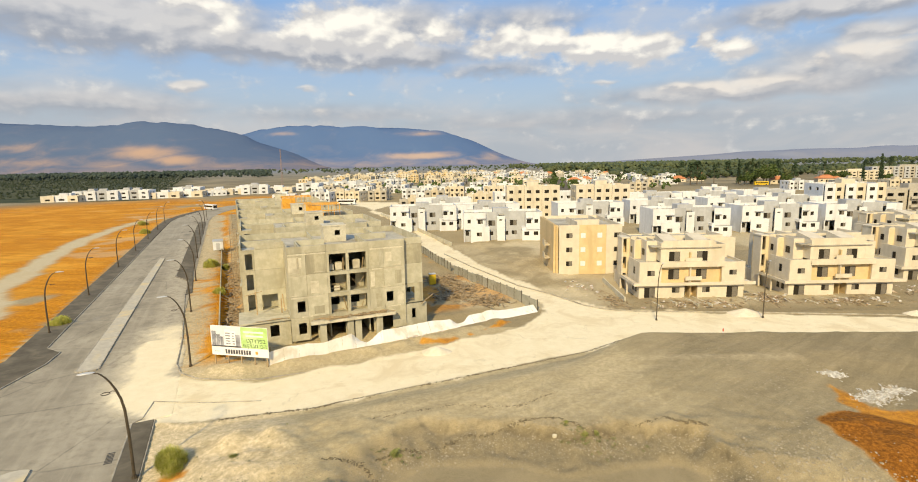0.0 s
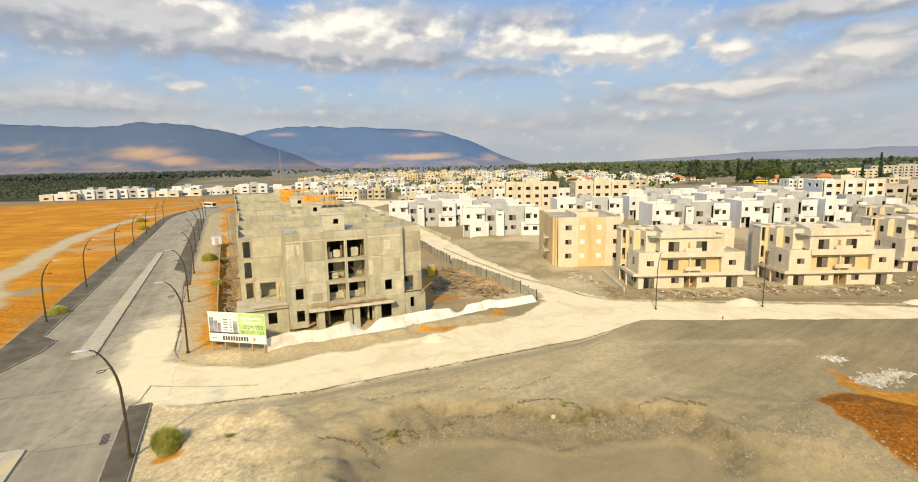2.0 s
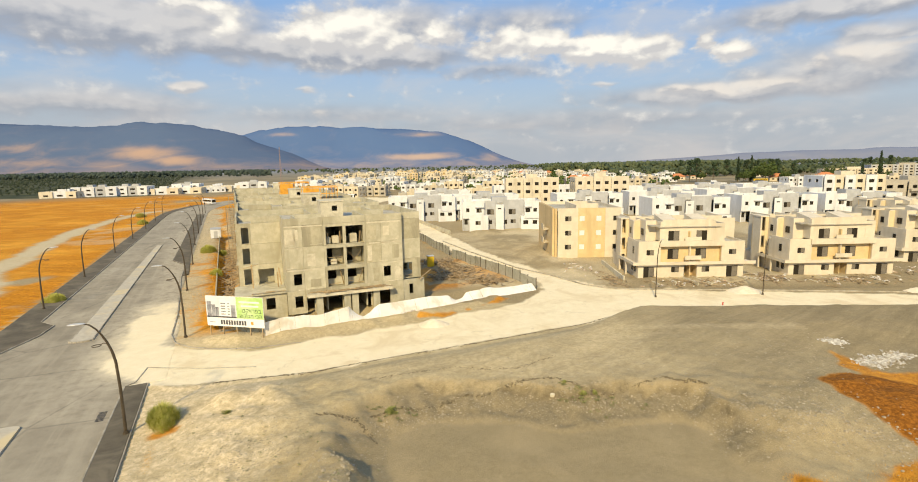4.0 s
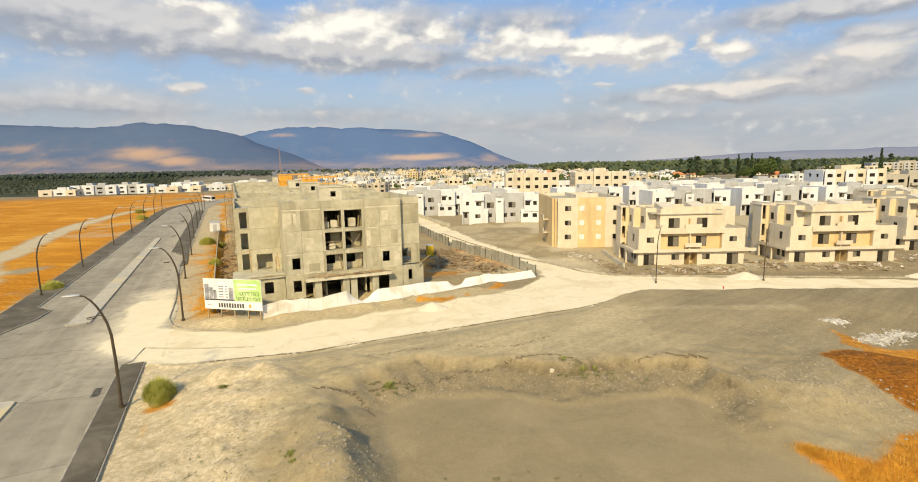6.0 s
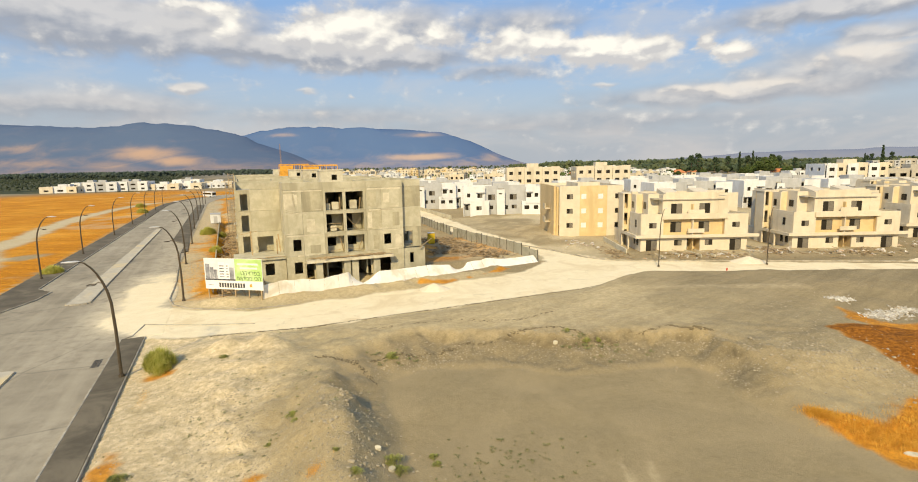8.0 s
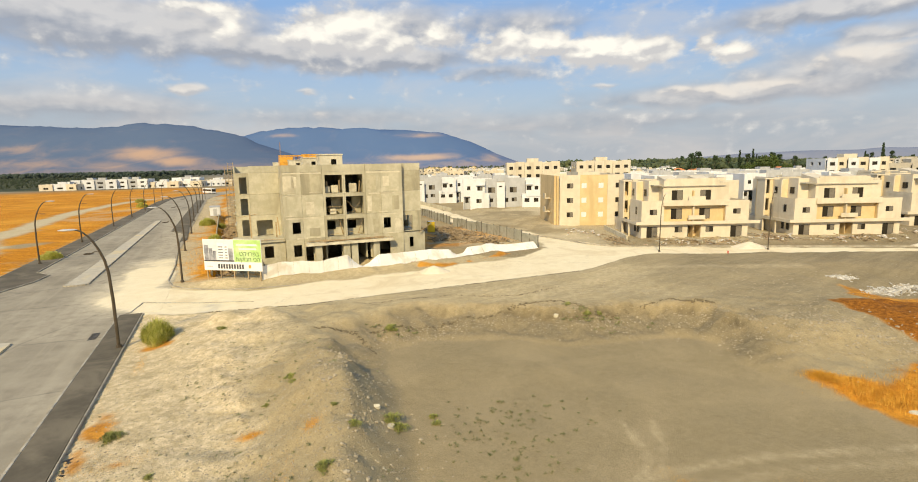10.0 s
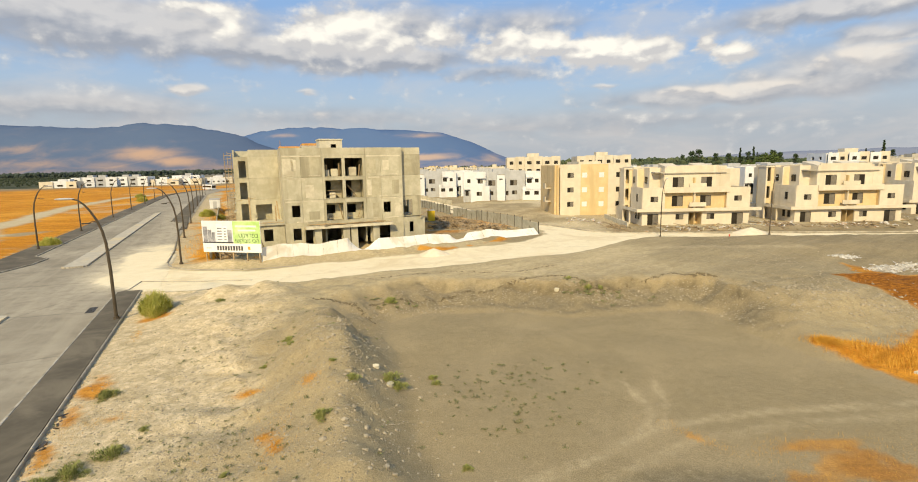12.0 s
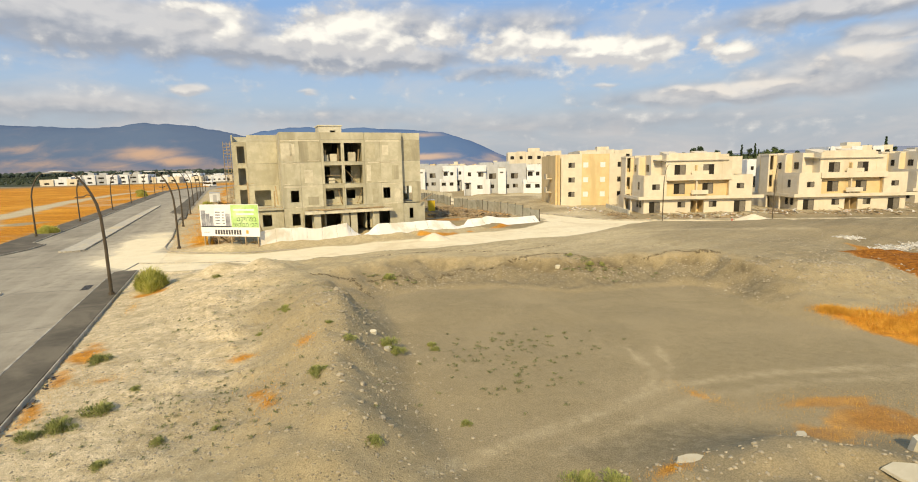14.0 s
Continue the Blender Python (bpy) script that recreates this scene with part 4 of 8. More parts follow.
def mountains(name, ridge, y_ridge, front, label, c_low, c_high, seed, bare=()):
    """A range whose skyline runs through (bearing tangent, elevation tangent) pairs; bare lists its painted sunlit
    patches.
    """
    tx = np.linspace(ridge[0][0], ridge[-1][0], 160)
    tz = np.interp(tx, [r[0] for r in ridge], [r[1] for r in ridge])
    k = np.ones(7) / 7
    tz = np.convolve(np.pad(tz, 3, "edge"), k, "valid")
    depth = np.linspace(0, 1, 26)
    co = []
    for j, f in enumerate(depth):
        y = y_ridge - front * (1 - min(f, 0.8) / 0.8) + max(0, f - 0.8) * 1800
        x = tx * y_ridge * (0.9 + 0.1 * min(1, f / 0.8))
        prof = sstep(np.array([f]), -0.05, 0.8)[0] ** 1.2 if f <= 0.8 else 1 - (f - 0.8) * 4.5
        gully = fbm(x, np.full_like(x, y), 420.0, seed, 5)
        z = tz * y_ridge * prof * (1 + 0.28 * gully * (1 - abs(f - 0.8) * 0.4) * (0.0 if abs(f - 0.8) < 0.02 else 1)) + 20 * prof * np.minimum(1, tz * 40)
        co += [(a, y + 120 * g, max(b, -2)) for a, b, g in zip(x, z, gully)]
    n = len(tx)
    faces = [(j * n + i, j * n + i + 1, (j + 1) * n + i + 1, (j + 1) * n + i) for j in range(len(depth) - 1) for i in range(n - 1)]
    me = bpy.data.meshes.new(name)
    me.from_pydata(co, [], faces)
    for p in me.polygons:
        p.use_smooth = True
    m = bpy.data.materials.new(name + "_scrub")
    m.use_nodes = True
    t = Nodes(m.node_tree)
    pos = t.add("ShaderNodeNewGeometry").outputs["Position"]
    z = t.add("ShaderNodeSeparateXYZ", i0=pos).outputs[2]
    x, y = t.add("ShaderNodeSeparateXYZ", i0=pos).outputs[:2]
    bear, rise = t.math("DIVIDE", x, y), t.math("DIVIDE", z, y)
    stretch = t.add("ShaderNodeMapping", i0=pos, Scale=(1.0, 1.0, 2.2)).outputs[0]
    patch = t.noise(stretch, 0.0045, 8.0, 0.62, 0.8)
    # hazy foot and sunlit slopes painted tan; blue stands for haze and cloud shadow
    sun_haze = t.step(rise, 0.034, 0.0, 0.0, 0.42)
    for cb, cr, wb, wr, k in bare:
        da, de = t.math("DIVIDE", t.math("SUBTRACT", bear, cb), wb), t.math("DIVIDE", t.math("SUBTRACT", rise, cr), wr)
        sun_haze = t.math("MAXIMUM", sun_haze, t.math("MULTIPLY", t.math("EXPONENT", t.math("MULTIPLY", t.math("ADD", t.math("MULTIPLY", da, da), t.math("MULTIPLY", de, de)), -1.0)), k))
    col = t.mix(t.step(t.math("ADD", sun_haze, t.math("MULTIPLY", t.math("SUBTRACT", patch, 0.5), 0.95)), 0.02, 0.95), c4(c_high), c4(c_low))
    # more haze blue mixed into the colour
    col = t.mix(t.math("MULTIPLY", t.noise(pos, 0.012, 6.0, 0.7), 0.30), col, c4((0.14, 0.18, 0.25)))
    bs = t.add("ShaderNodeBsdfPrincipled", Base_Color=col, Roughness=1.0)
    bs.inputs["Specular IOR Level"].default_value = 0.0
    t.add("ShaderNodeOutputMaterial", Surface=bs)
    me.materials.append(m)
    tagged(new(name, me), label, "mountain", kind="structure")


# sunlit tan patches, painted: bearing and elevation tangents, half widths, weight
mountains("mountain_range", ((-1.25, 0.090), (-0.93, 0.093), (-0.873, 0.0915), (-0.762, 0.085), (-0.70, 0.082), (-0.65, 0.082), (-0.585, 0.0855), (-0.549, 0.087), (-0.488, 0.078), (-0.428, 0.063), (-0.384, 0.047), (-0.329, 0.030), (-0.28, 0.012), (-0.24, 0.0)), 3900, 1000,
          "scrub-covered mountain painted blue for haze and cloud shadow, its sunlit slopes tan", (0.44, 0.30, 0.215), (0.088, 0.132, 0.225), 5, ((-0.60, 0.037, 0.065, 0.013, 1.0), (-0.545, 0.022, 0.05, 0.012, 0.9), (-0.85, 0.050, 0.07, 0.014, 0.42), (-0.82, 0.022, 0.10, 0.014, 0.42), (-0.68, 0.014, 0.07, 0.012, 0.45)))
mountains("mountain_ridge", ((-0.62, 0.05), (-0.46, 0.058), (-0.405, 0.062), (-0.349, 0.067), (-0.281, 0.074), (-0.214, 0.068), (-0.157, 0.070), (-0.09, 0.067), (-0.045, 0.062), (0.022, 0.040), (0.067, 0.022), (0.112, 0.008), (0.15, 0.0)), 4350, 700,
          "distant mountain ridge painted haze blue, its sunlit crest and lower slopes tan", (0.47, 0.35, 0.28), (0.086, 0.152, 0.300), 15, ((-0.07, 0.020, 0.07, 0.007, 0.95), (-0.062, 0.062, 0.045, 0.005, 0.6), (-0.33, 0.066, 0.025, 0.004, 0.5), (0.065, 0.014, 0.025, 0.012, 0.5), (-0.30, 0.010, 0.06, 0.004, 0.6)))
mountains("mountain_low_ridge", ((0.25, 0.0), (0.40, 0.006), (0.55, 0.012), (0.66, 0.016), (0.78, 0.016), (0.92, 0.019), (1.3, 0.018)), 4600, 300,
          "faint low ridge on the horizon, painted haze blue", (0.27, 0.27, 0.31), (0.20, 0.23, 0.32), 25)

# ------------------------------------------------------------------ bare concrete apartment block
BLOCK_AT = pose(-22.15, 68.14, 0, 0, 0, 22.6)
FLOORS = (0.9, 4.2, 7.2, 10.2, 13.2)


def concrete_block(m, label, full=True):
    b = empty("apartment_block", m, label, "building", "unfinished concrete blocks")
    D = 17.0
    # floor slabs and roof
    for z in FLOORS[1:]:
        rows = boxes((-0.9, 15.4, 0.25, D - 0.3, z - 0.22, z), (-6.6, -0.95, 6.8, D - 0.3, z - 0.22, z), (15.45, 18.2, 1.0, D - 0.3, z - 0.22, z))
        part("roof" if z > 13 else "floor_slab", rows, ROOF_SCREED if z > 13 else CONCRETE_DARK, b)
    # front wall: three bays of cast panels, storey by storey
    for k, (za, zb) in enumerate(zip(FLOORS, (*FLOORS[1:-1], 13.2))):
        top = zb
        if k == 0:
            holes = [(0.0, 1.05, 1.8, 3.4), (1.55, 2.55, 0.9, 3.15), (3.7, 6.4, 0.9, 3.25), (7.9, 10.5, 0.9, 3.25), (11.4, 13.4, 0.9, 3.2)]
        elif k == 1:
            holes = [(0.0, 1.05, 4.95, 6.5), (4.55, 6.85, 4.25, 6.65), (7.3, 9.7, 4.25, 6.65), (12.55, 13.6, 5.0, 6.5)]
        else:
            holes = [(4.55, 6.9, za + 0.08, zb - 0.45), (7.3, 9.75, za + 0.08, zb - 0.45)]
        for i, (u0, u1, dy) in enumerate(((-1.0, 1.4, 0.0), (1.4, 4.2, 0.006), (4.2, 7.1, 0.03), (7.1, 10.1, 0.03), (10.1, 12.3, 0.0), (12.3, 15.45, 0.008))):
            bm = bmesh.new()
            holed(bm, u0 + 0.012, u1 - 0.012, za + 0.012, top - 0.012, dy, 0.25, holes)
            part("wall_panel", bm, CONCRETE_DARK if k == 0 or (k * 3 + i) % 5 == 0 else CONCRETE, b)
    # pale mortar left along the joints of the cast panels
    mrng = random.Random(21)
    for z in (4.25, 7.35, 10.45):
        u = -0.9
        while u < 15.0:
            l = mrng.uniform(0.6, 2.2)
            if mrng.random() < 0.6 and not (4.2 < u + l / 2 < 10.6 and z < 12):
                part("mortar_seam", boxes((u, min(u + l, 15.2), -0.022, -0.001, z - mrng.uniform(0.03, 0.09), z + mrng.uniform(0.03, 0.10))), CONCRETE_PALE, b)
            u += l + mrng.uniform(0.1, 0.8)
    # form-tie panels: lower relief patches left by the shuttering
    for u0, u1, za, zb, mat in ((-0.9, 0.5, 10.6, 12.7, CONCRETE_PALE), (2.6, 3.9, 10.5, 12.9, CONCRETE_DARK), (10.3, 11.6, 10.6, 12.6, CONCRETE_DARK), (0.2, 0.85, 11.1, 12.6, CONCRETE_PALE), (11.0, 11.9, 4.4, 6.4, CONCRETE_DARK), (10.5, 15.0, 9.95, 10.12, CONCRETE_PALE), (-0.8, 4.0, 6.9, 7.1, CONCRETE_PALE), (-0.9, 4.1, 12.95, 13.12, CONCRETE_PALE), (10.3, 15.2, 12.9, 13.1, CONCRETE_PALE), (12.0, 15.0, 6.95, 7.08, CONCRETE_PALE), (-0.7, 2.0, 10.02, 10.14, CONCRETE_PALE), (13.9, 14.9, 7.6, 9.6, CONCRETE_DARK), (1.9, 3.0, 7.5, 9.2, CONCRETE_PALE), (14.2, 15.2, 4.5, 6.3, CONCRETE_PALE), (10.3, 10.9, 7.5, 9.7, CONCRETE_PALE), (2.2, 3.6, 4.5, 5.6, CONCRETE_DARK), (12.6, 13.5, 11.0, 12.4, CONCRETE_PALE)):
        part("cast_patch", boxes((u0, u1, -0.018, -0.003, za, zb)), mat, b)
    # parapets
    for u0, u1, y0, y1 in ((-1.0, 4.2, 0.0, 0.22), (4.23, 10.1, 0.04, 0.24), (10.13, 15.45, 0.0, 0.22), (15.46, 18.4, 0.75, 0.97), (18.2, 18.42, 0.98, D), (-4.9, -1.0, 6.5, 6.72), (-6.9, -6.7, 6.75, D), (-6.69, 18.2, D - 0.22, D), (-1.0, -0.8, 0.23, 6.48), (15.24, 15.44, 0.23, 0.74)):
        part("parapet", boxes((u0, u1, y0, y1, 13.21, 14.15)), CONCRETE, b)
    # set-back left wing over a terrace
    for k, (za, zb) in enumerate(zip(FLOORS[1:], FLOORS[2:])):
        bm = bmesh.new()
        holed(bm, -5.0, -1.02, za + 0.012, zb - 0.012, 6.5, 6.75, [(-4.35, -2.2, za, za + 2.25)] if k == 0 else ())
        part("wall_panel", bm, CONCRETE, b)
        bm = bmesh.new()
        holed(bm, -6.9, -5.02, za + 0.012, zb - 0.012, 6.52, 6.75, [(-6.25, -5.3, za + 0.1, zb - 0.6)])
        part("wall_panel", bm, CONCRETE_DARK, b)
        part("wall_panel", boxes((-1.0, -0.8, 0.27, 6.48, za + 0.01, zb - 0.01)), CONCRETE, b)
        part("wall_panel", boxes((15.24, 15.44, 0.27, 0.73, za + 0.01, zb - 0.01)), CONCRETE, b)
        bm = bmesh.new()
        holed(bm, 15.46, 18.4, za + 0.012, zb - 0.012, 0.75, 1.0, [(15.7, 17.1, za + 0.1, za + 2.4)] if k == 0 else ())
        part("wall_panel", bm, CONCRETE_DARK if k != 1 else CONCRETE, b)
    # ground storey under the terraces
    bm = bmesh.new()
    holed(bm, -7.3, -1.02, 0.3, 4.0, 0.6, 0.85, [(-3.7, -2.55, 1.85, 3.45)])
    part("wall_panel", bm, CONCRETE_DARK, b)
    part("terrace_slab", boxes((-7.6, -1.02, 0.3, 6.48, 4.01, 4.22)), CONCRETE, b)
    bm = bmesh.new()
    holed(bm, 15.46, 18.75, 0.3, 4.1, 0.2, 0.45, [(16.4, 17.0, 1.9, 3.4)])
    part("wall_panel", bm, CONCRETE, b)
    part("terrace_slab", boxes((15.47, 18.7, 0.46, 0.74, 3.8, 4.05)), CONCRETE, b)
    part("wall_panel", boxes((18.5, 18.75, 0.46, 9.0, 0.2, 4.1)), CONCRETE, b)
    # side walls with openings
    for x0, x1 in ((-6.9, -6.7), (18.2, 18.42)):
        for za, zb in zip(FLOORS[1:], FLOORS[2:]):
            rows = boxes()
            cuts = [6.8, 7.4, 8.6, 9.8, 11.0, 13.4, 14.6, D]
            for ya, yb, solid in zip(cuts, cuts[1:], (1, 0, 1, 0, 1, 0, 1)):
                if solid:
                    rows.append((x0, x1, ya, yb, za + 0.005, zb - 0.005))
                else:
                    rows.append((x0, x1, ya, yb, za + 0.005, za + 0.9))
                    rows.append((x0, x1, ya, yb, zb - 0.5, zb - 0.005))
            part("side_wall", rows, CONCRETE, b)
    part("side_wall", boxes((-6.9, -6.7, 0.9, D, 0.2, 4.0)), CONCRETE_DARK, b)
    part("side_wall", boxes((18.2, 18.42, 2.9, D, 0.2, 4.2)), CONCRETE_DARK, b)
    part("back_wall", boxes((-6.9, 18.4, D - 0.25, D - 0.02, 0.2, 13.18)), CONCRETE_DARK, b)
    # partitions that darken the rooms
    for u in (-0.9, 4.3, 7.02, 9.9, 15.2):
        part("partition", boxes((u, u + 0.18, 0.3 if u > 0 else 6.9, 8.0, 0.9, 13.0)), CONCRETE_DARK, b)
    part("partition", boxes((-6.6, 18.1, 8.2, 8.4, 0.4, 13.0)), CONCRETE_DARK, b)
    # recessed balcony walls on the first upper storey, with their windows
    for u0, u1, wa in ((4.5, 7.0, 4.7), (7.25, 9.8, 7.6)):
        bm = bmesh.new()
        holed(bm, u0, u1, 4.22, 6.95, 1.5, 1.68, [(wa, wa + 1.25, 5.1, 6.3)])
        part("balcony_wall", bm, CONCRETE, b)
        bm = bmesh.new()
        holed(bm, u0, u1, 7.22, 9.95, 2.2, 2.38, [(wa, wa + 0.9, 7.4, 9.6)])
        part("balcony_wall", bm, CONCRETE_DARK, b)
    # canopy over the entrances
    part("canopy", boxes((1.5, 13.5, -1.3, -0.003, 3.45, 3.68), (1.5, 13.5, -1.35, -1.2, 3.3, 3.45)), CONCRETE_PALE, b)
    for u in (2.7, 6.5, 7.6, 10.7):
        part("pier", boxes((u, u + 0.9, -0.9, -0.02, 0.0, 3.44)), CONCRETE, b)
    # stair head on the roof and low walls
    bm = bmesh.new()
    holed(bm, 5.2, 8.6, 13.21, 15.6, 8.6, 8.8, [(6.9, 7.7, 14.2, 15.0)])
    part("stair_head", bm, CONCRETE_PALE, b)
    part("stair_head", boxes((5.2, 5.4, 8.81, 12.0, 13.21, 15.6), (8.4, 8.6, 8.81, 12.0, 13.21, 15.6), (5.41, 8.39, 11.8, 12.0, 13.21, 15.6)), CONCRETE_PALE, b)
    part("stair_roof", boxes((5.1, 8.7, 8.5, 12.1, 15.61, 15.8)), CONCRETE_PALE, b)
    for r in ((0.6, 0.8, 0.3, 7.0), (0.81, 5.0, 6.8, 7.0), (3.4, 3.6, 7.01, 16.7), (10.0, 10.2, 0.3, 9.0), (10.21, 15.0, 8.8, 9.0), (-6.6, -1.0, 9.5, 9.7), (13.0, 13.2, 9.01, 16.7)):
        part("roof_wall", boxes((*r, 13.21, 14.05)), CONCRETE, b)
    return b


block = concrete_block(BLOCK_AT, "bare grey concrete apartment block of four storeys with open window holes")
for k, (dy, dx) in enumerate(((24.5, 0.0), (49.0, -0.6), (74.0, -1.0), (99.0, -1.6))):
    o = copy_thing(block, BLOCK_AT @ pose(dx, dy, 0))
    tagged(o, "bare concrete apartment block in the row behind, roof parapets unfinished")

# ------------------------------------------------------------------ cream double houses


def cream_house(m, label):
    h = empty("house", m, label, "house", "cream double houses")
    W = 18.6                                    # width; x 0..W, front at y 0
    DEPTH = 14.5
    f1, f2, f3, top = 0.0, 3.2, 6.35, 9.6
    # ground storey
    bm = bmesh.new()
    holed(bm, 0, W, -0.5, 2.45, 0, 0.25, [(0.95, 2.85, 0.0, 2.05), (5.85, 7.2, 1.0, 2.0), (8.1, 10.4, 0.0, 2.2), (11.25, 12.6, 1.0, 2.0), (15.6, 17.6, 0.0, 2.05)])
    part("front_wall", bm, CREAM, h)
    part("side_wall", boxes((0, 0.25, 0.26, DEPTH, -0.5, 2.45)), CREAM, h)
    part("side_wall", boxes((W - 0.25, W, 0.26, DEPTH, -0.5, 2.45)), CREAM, h)
    # entrance niche
    part("niche_wall", boxes((7.9, 8.08, 0.26, 2.0, 0, 2.44), (10.42, 10.6, 0.26, 2.0, 0, 2.44), (9.2, 9.3, 0.3, 2.0, 0, 2.44)), YELLOW, h, "yellow painted entrance niche")
    part("door", boxes((8.2, 9.1, 1.9, 1.98, 0, 2.1)), FRAME, h, "dark entrance door")
    part("niche_wall", boxes((8.09, 10.41, 2.0, 2.15, 0, 2.44)), YELLOW, h)
    # canopy band round the house
    rows = boxes((-1.15, W + 1.7, -0.75, -0.02, 2.46, 2.68), (-1.15, -0.01, -0.02, 7.7, 2.46, 2.68), (W + 0.01, W + 1.7, -0.02, 2.2, 2.46, 2.68), (-1.15, W + 1.7, -0.75, -0.58, 2.681, 3.0), (-1.15, -1.0, -0.57, 7.7, 2.681, 3.0))
    part("canopy", rows, CREAM, h, "cream canopy band with low parapet")
    part("floor_slab", boxes((0.26, W - 0.26, 0.26, DEPTH - 0.2, 2.46, 2.66)), CREAM, h)
    for y in (3.4, 7.3):
        part("post", boxes((-1.1, -0.85, y, y + 0.25, -0.5, 2.45)), CREAM, h)
    # first upper storey: two corner blocks and a balcony niche between them
    bm = bmesh.new()
    holed(bm, 0, 3.9, 2.67, 6.35, 0.02, 0.27, [(1.4, 2.7, 4.1, 5.05)])
    part("front_wall", bm, CREAM, h)
    part("side_wall", boxes((0.0, 0.25, 0.28, 6.0, 2.67, 6.35)), CREAM, h, "cream rendered side wall")
    part("parapet", boxes((0.0, 3.9, 0.02, 0.2, 6.351, 6.6), (0.0, 0.2, 0.21, 6.0, 6.351, 6.6)), CREAM, h)
    bm = bmesh.new()
    holed(bm, 14.6, W + 0.05, 2.67, 6.2, 0.02, 0.27, [(15.9, 17.2, 4.1, 5.0)])
    part("front_wall", bm, CREAM, h)
    part("side_wall", boxes((W - 0.2, W + 0.05, 0.28, 6.0, 2.67, 6.2)), CREAM, h)
    part("parapet", boxes((14.6, W + 0.05, 0.02, 0.2, 6.201, 6.45), (W - 0.15, W + 0.05, 0.21, 6.0, 6.201, 6.45)), CREAM, h)
    part("terrace", boxes((0.26, 3.88, 0.28, 6.0, 6.1, 6.25), (14.62, W - 0.21, 0.28, 6.0, 5.95, 6.1)), ROOF_SCREED, h)
    bm = bmesh.new()
    holed(bm, 3.91, 14.59, 2.67, 6.3, 0.75, 1.0, [(5.4, 7.35, 3.25, 5.1), (10.35, 12.25, 3.25, 5.1)])
    part("niche_wall", bm, YELLOW, h, "yellow painted balcony wall")
    part("side_wall", boxes((3.66, 3.9, 0.28, 0.74, 2.67, 6.3), (14.6, 14.84, 0.28, 0.74, 2.67, 6.2)), YELLOW, h)
    part("divider", boxes((9.0, 9.2, 0.1, 0.74, 2.67, 6.2)), CREAM, h)
    part("balcony_parapet", boxes((8.1, 11.0, -0.18, -0.03, 3.23, 3.95)), CREAM, h)
    # second upper storey
    part("balcony_slab", boxes((3.7, 15.0, -0.2, 0.71, 6.301, 6.5), (3.7, 15.0, -0.2, -0.05, 5.65, 6.3), (3.7, 15.0, -0.2, -0.05, 6.501, 6.62)), CREAM, h)
    bm = bmesh.new()
    holed(bm, 3.91, 14.59, 6.51, 9.0, 0.72, 0.95, [(5.4, 7.35, 6.55, 8.3), (10.35, 12.25, 6.55, 8.3)])
    part("niche_wall", bm, CREAM, h)
    part("divider", boxes((8.9, 9.1, 0.1, 0.71, 6.51, 8.2)), YELLOW, h)
    part("balcony_parapet", boxes((8.1, 11.0, -0.04, 0.12, 6.63, 7.25)), CREAM, h)
    part("cornice", boxes((3.5, 14.6, 0.4, 0.9, 8.95, 9.05)), GREYWALL, h)
    part("roof_parapet", boxes((4.3, 13.2, 0.6, 0.8, 9.06, 10.3), (3.9, 4.29, 0.6, 0.8, 9.06, 10.0), (13.21, 13.6, 0.6, 0.8, 9.06, 10.0), (3.9, 4.1, 0.81, 8.0, 9.06, 9.9), (13.4, 13.6, 0.81, 8.0, 9.06, 9.9)), CREAM, h)
    part("front_wall", boxes((13.61, 15.3, 0.68, 0.71, 6.51, 9.55), (15.05, 15.3, 0.72, 8.0, 6.3, 9.55)), CREAM, h)
    # upper left blocks stepping back
    part("side_wall", boxes((3.91, 4.1, 0.96, 2.59, 6.51, 9.05)), CREAM, h)
    part("front_wall", boxes((2.05, 3.9, 2.6, 2.85, 6.26, 10.0)), CREAM, h)
    part("side_wall", boxes((2.05, 2.3, 2.86, 9.0, 6.26, 10.0)), CREAM, h, "cream rendered side wall")
    part("front_wall", boxes((1.01, 2.04, 5.4, 5.65, 2.67, 9.7)), PALEYELLOW, h, "pale yellow rendered wall set back")
    part("roof_parapet", boxes((1.01, 2.04, 5.4, 5.55, 9.701, 9.9)), CREAM, h)
    part("side_wall", boxes((0.8, 1.0, 5.4, DEPTH, 2.67, 9.7)), CREAM, h, "cream rendered side wall")
    # open balcony tower on the side
    part("tower_post", boxes((0.2, 0.79, 7.9, 8.2, 2.69, 9.7)), PALEYELLOW, h, "pale yellow balcony post")
    part("tower_post", boxes((-0.7, -0.42, 7.9, 8.2, -0.5, 9.7)), CREAM, h)
    part("tower_wall", boxes((-0.7, 0.79, 10.4, 10.6, 2.69, 9.7)), YELLOW, h, "yellow painted balcony wall")
    part("tower_wall", boxes((-0.7, -0.5, 8.21, 10.39, -0.5, 9.7)), CREAM, h)
    part("tower_roof", boxes((-0.8, 0.79, 7.8, 10.7, 9.701, 9.95)), CREAM, h)
    for z in (3.2, 6.35):
        part("balcony_slab", boxes((-0.49, 0.79, 8.21, 10.39, z - 0.2, z)), CREAM, h)
        part("balcony_parapet", boxes((-0.41, 0.19, 7.95, 8.1, z - 0.2, z + 0.75)), PALEYELLOW, h)
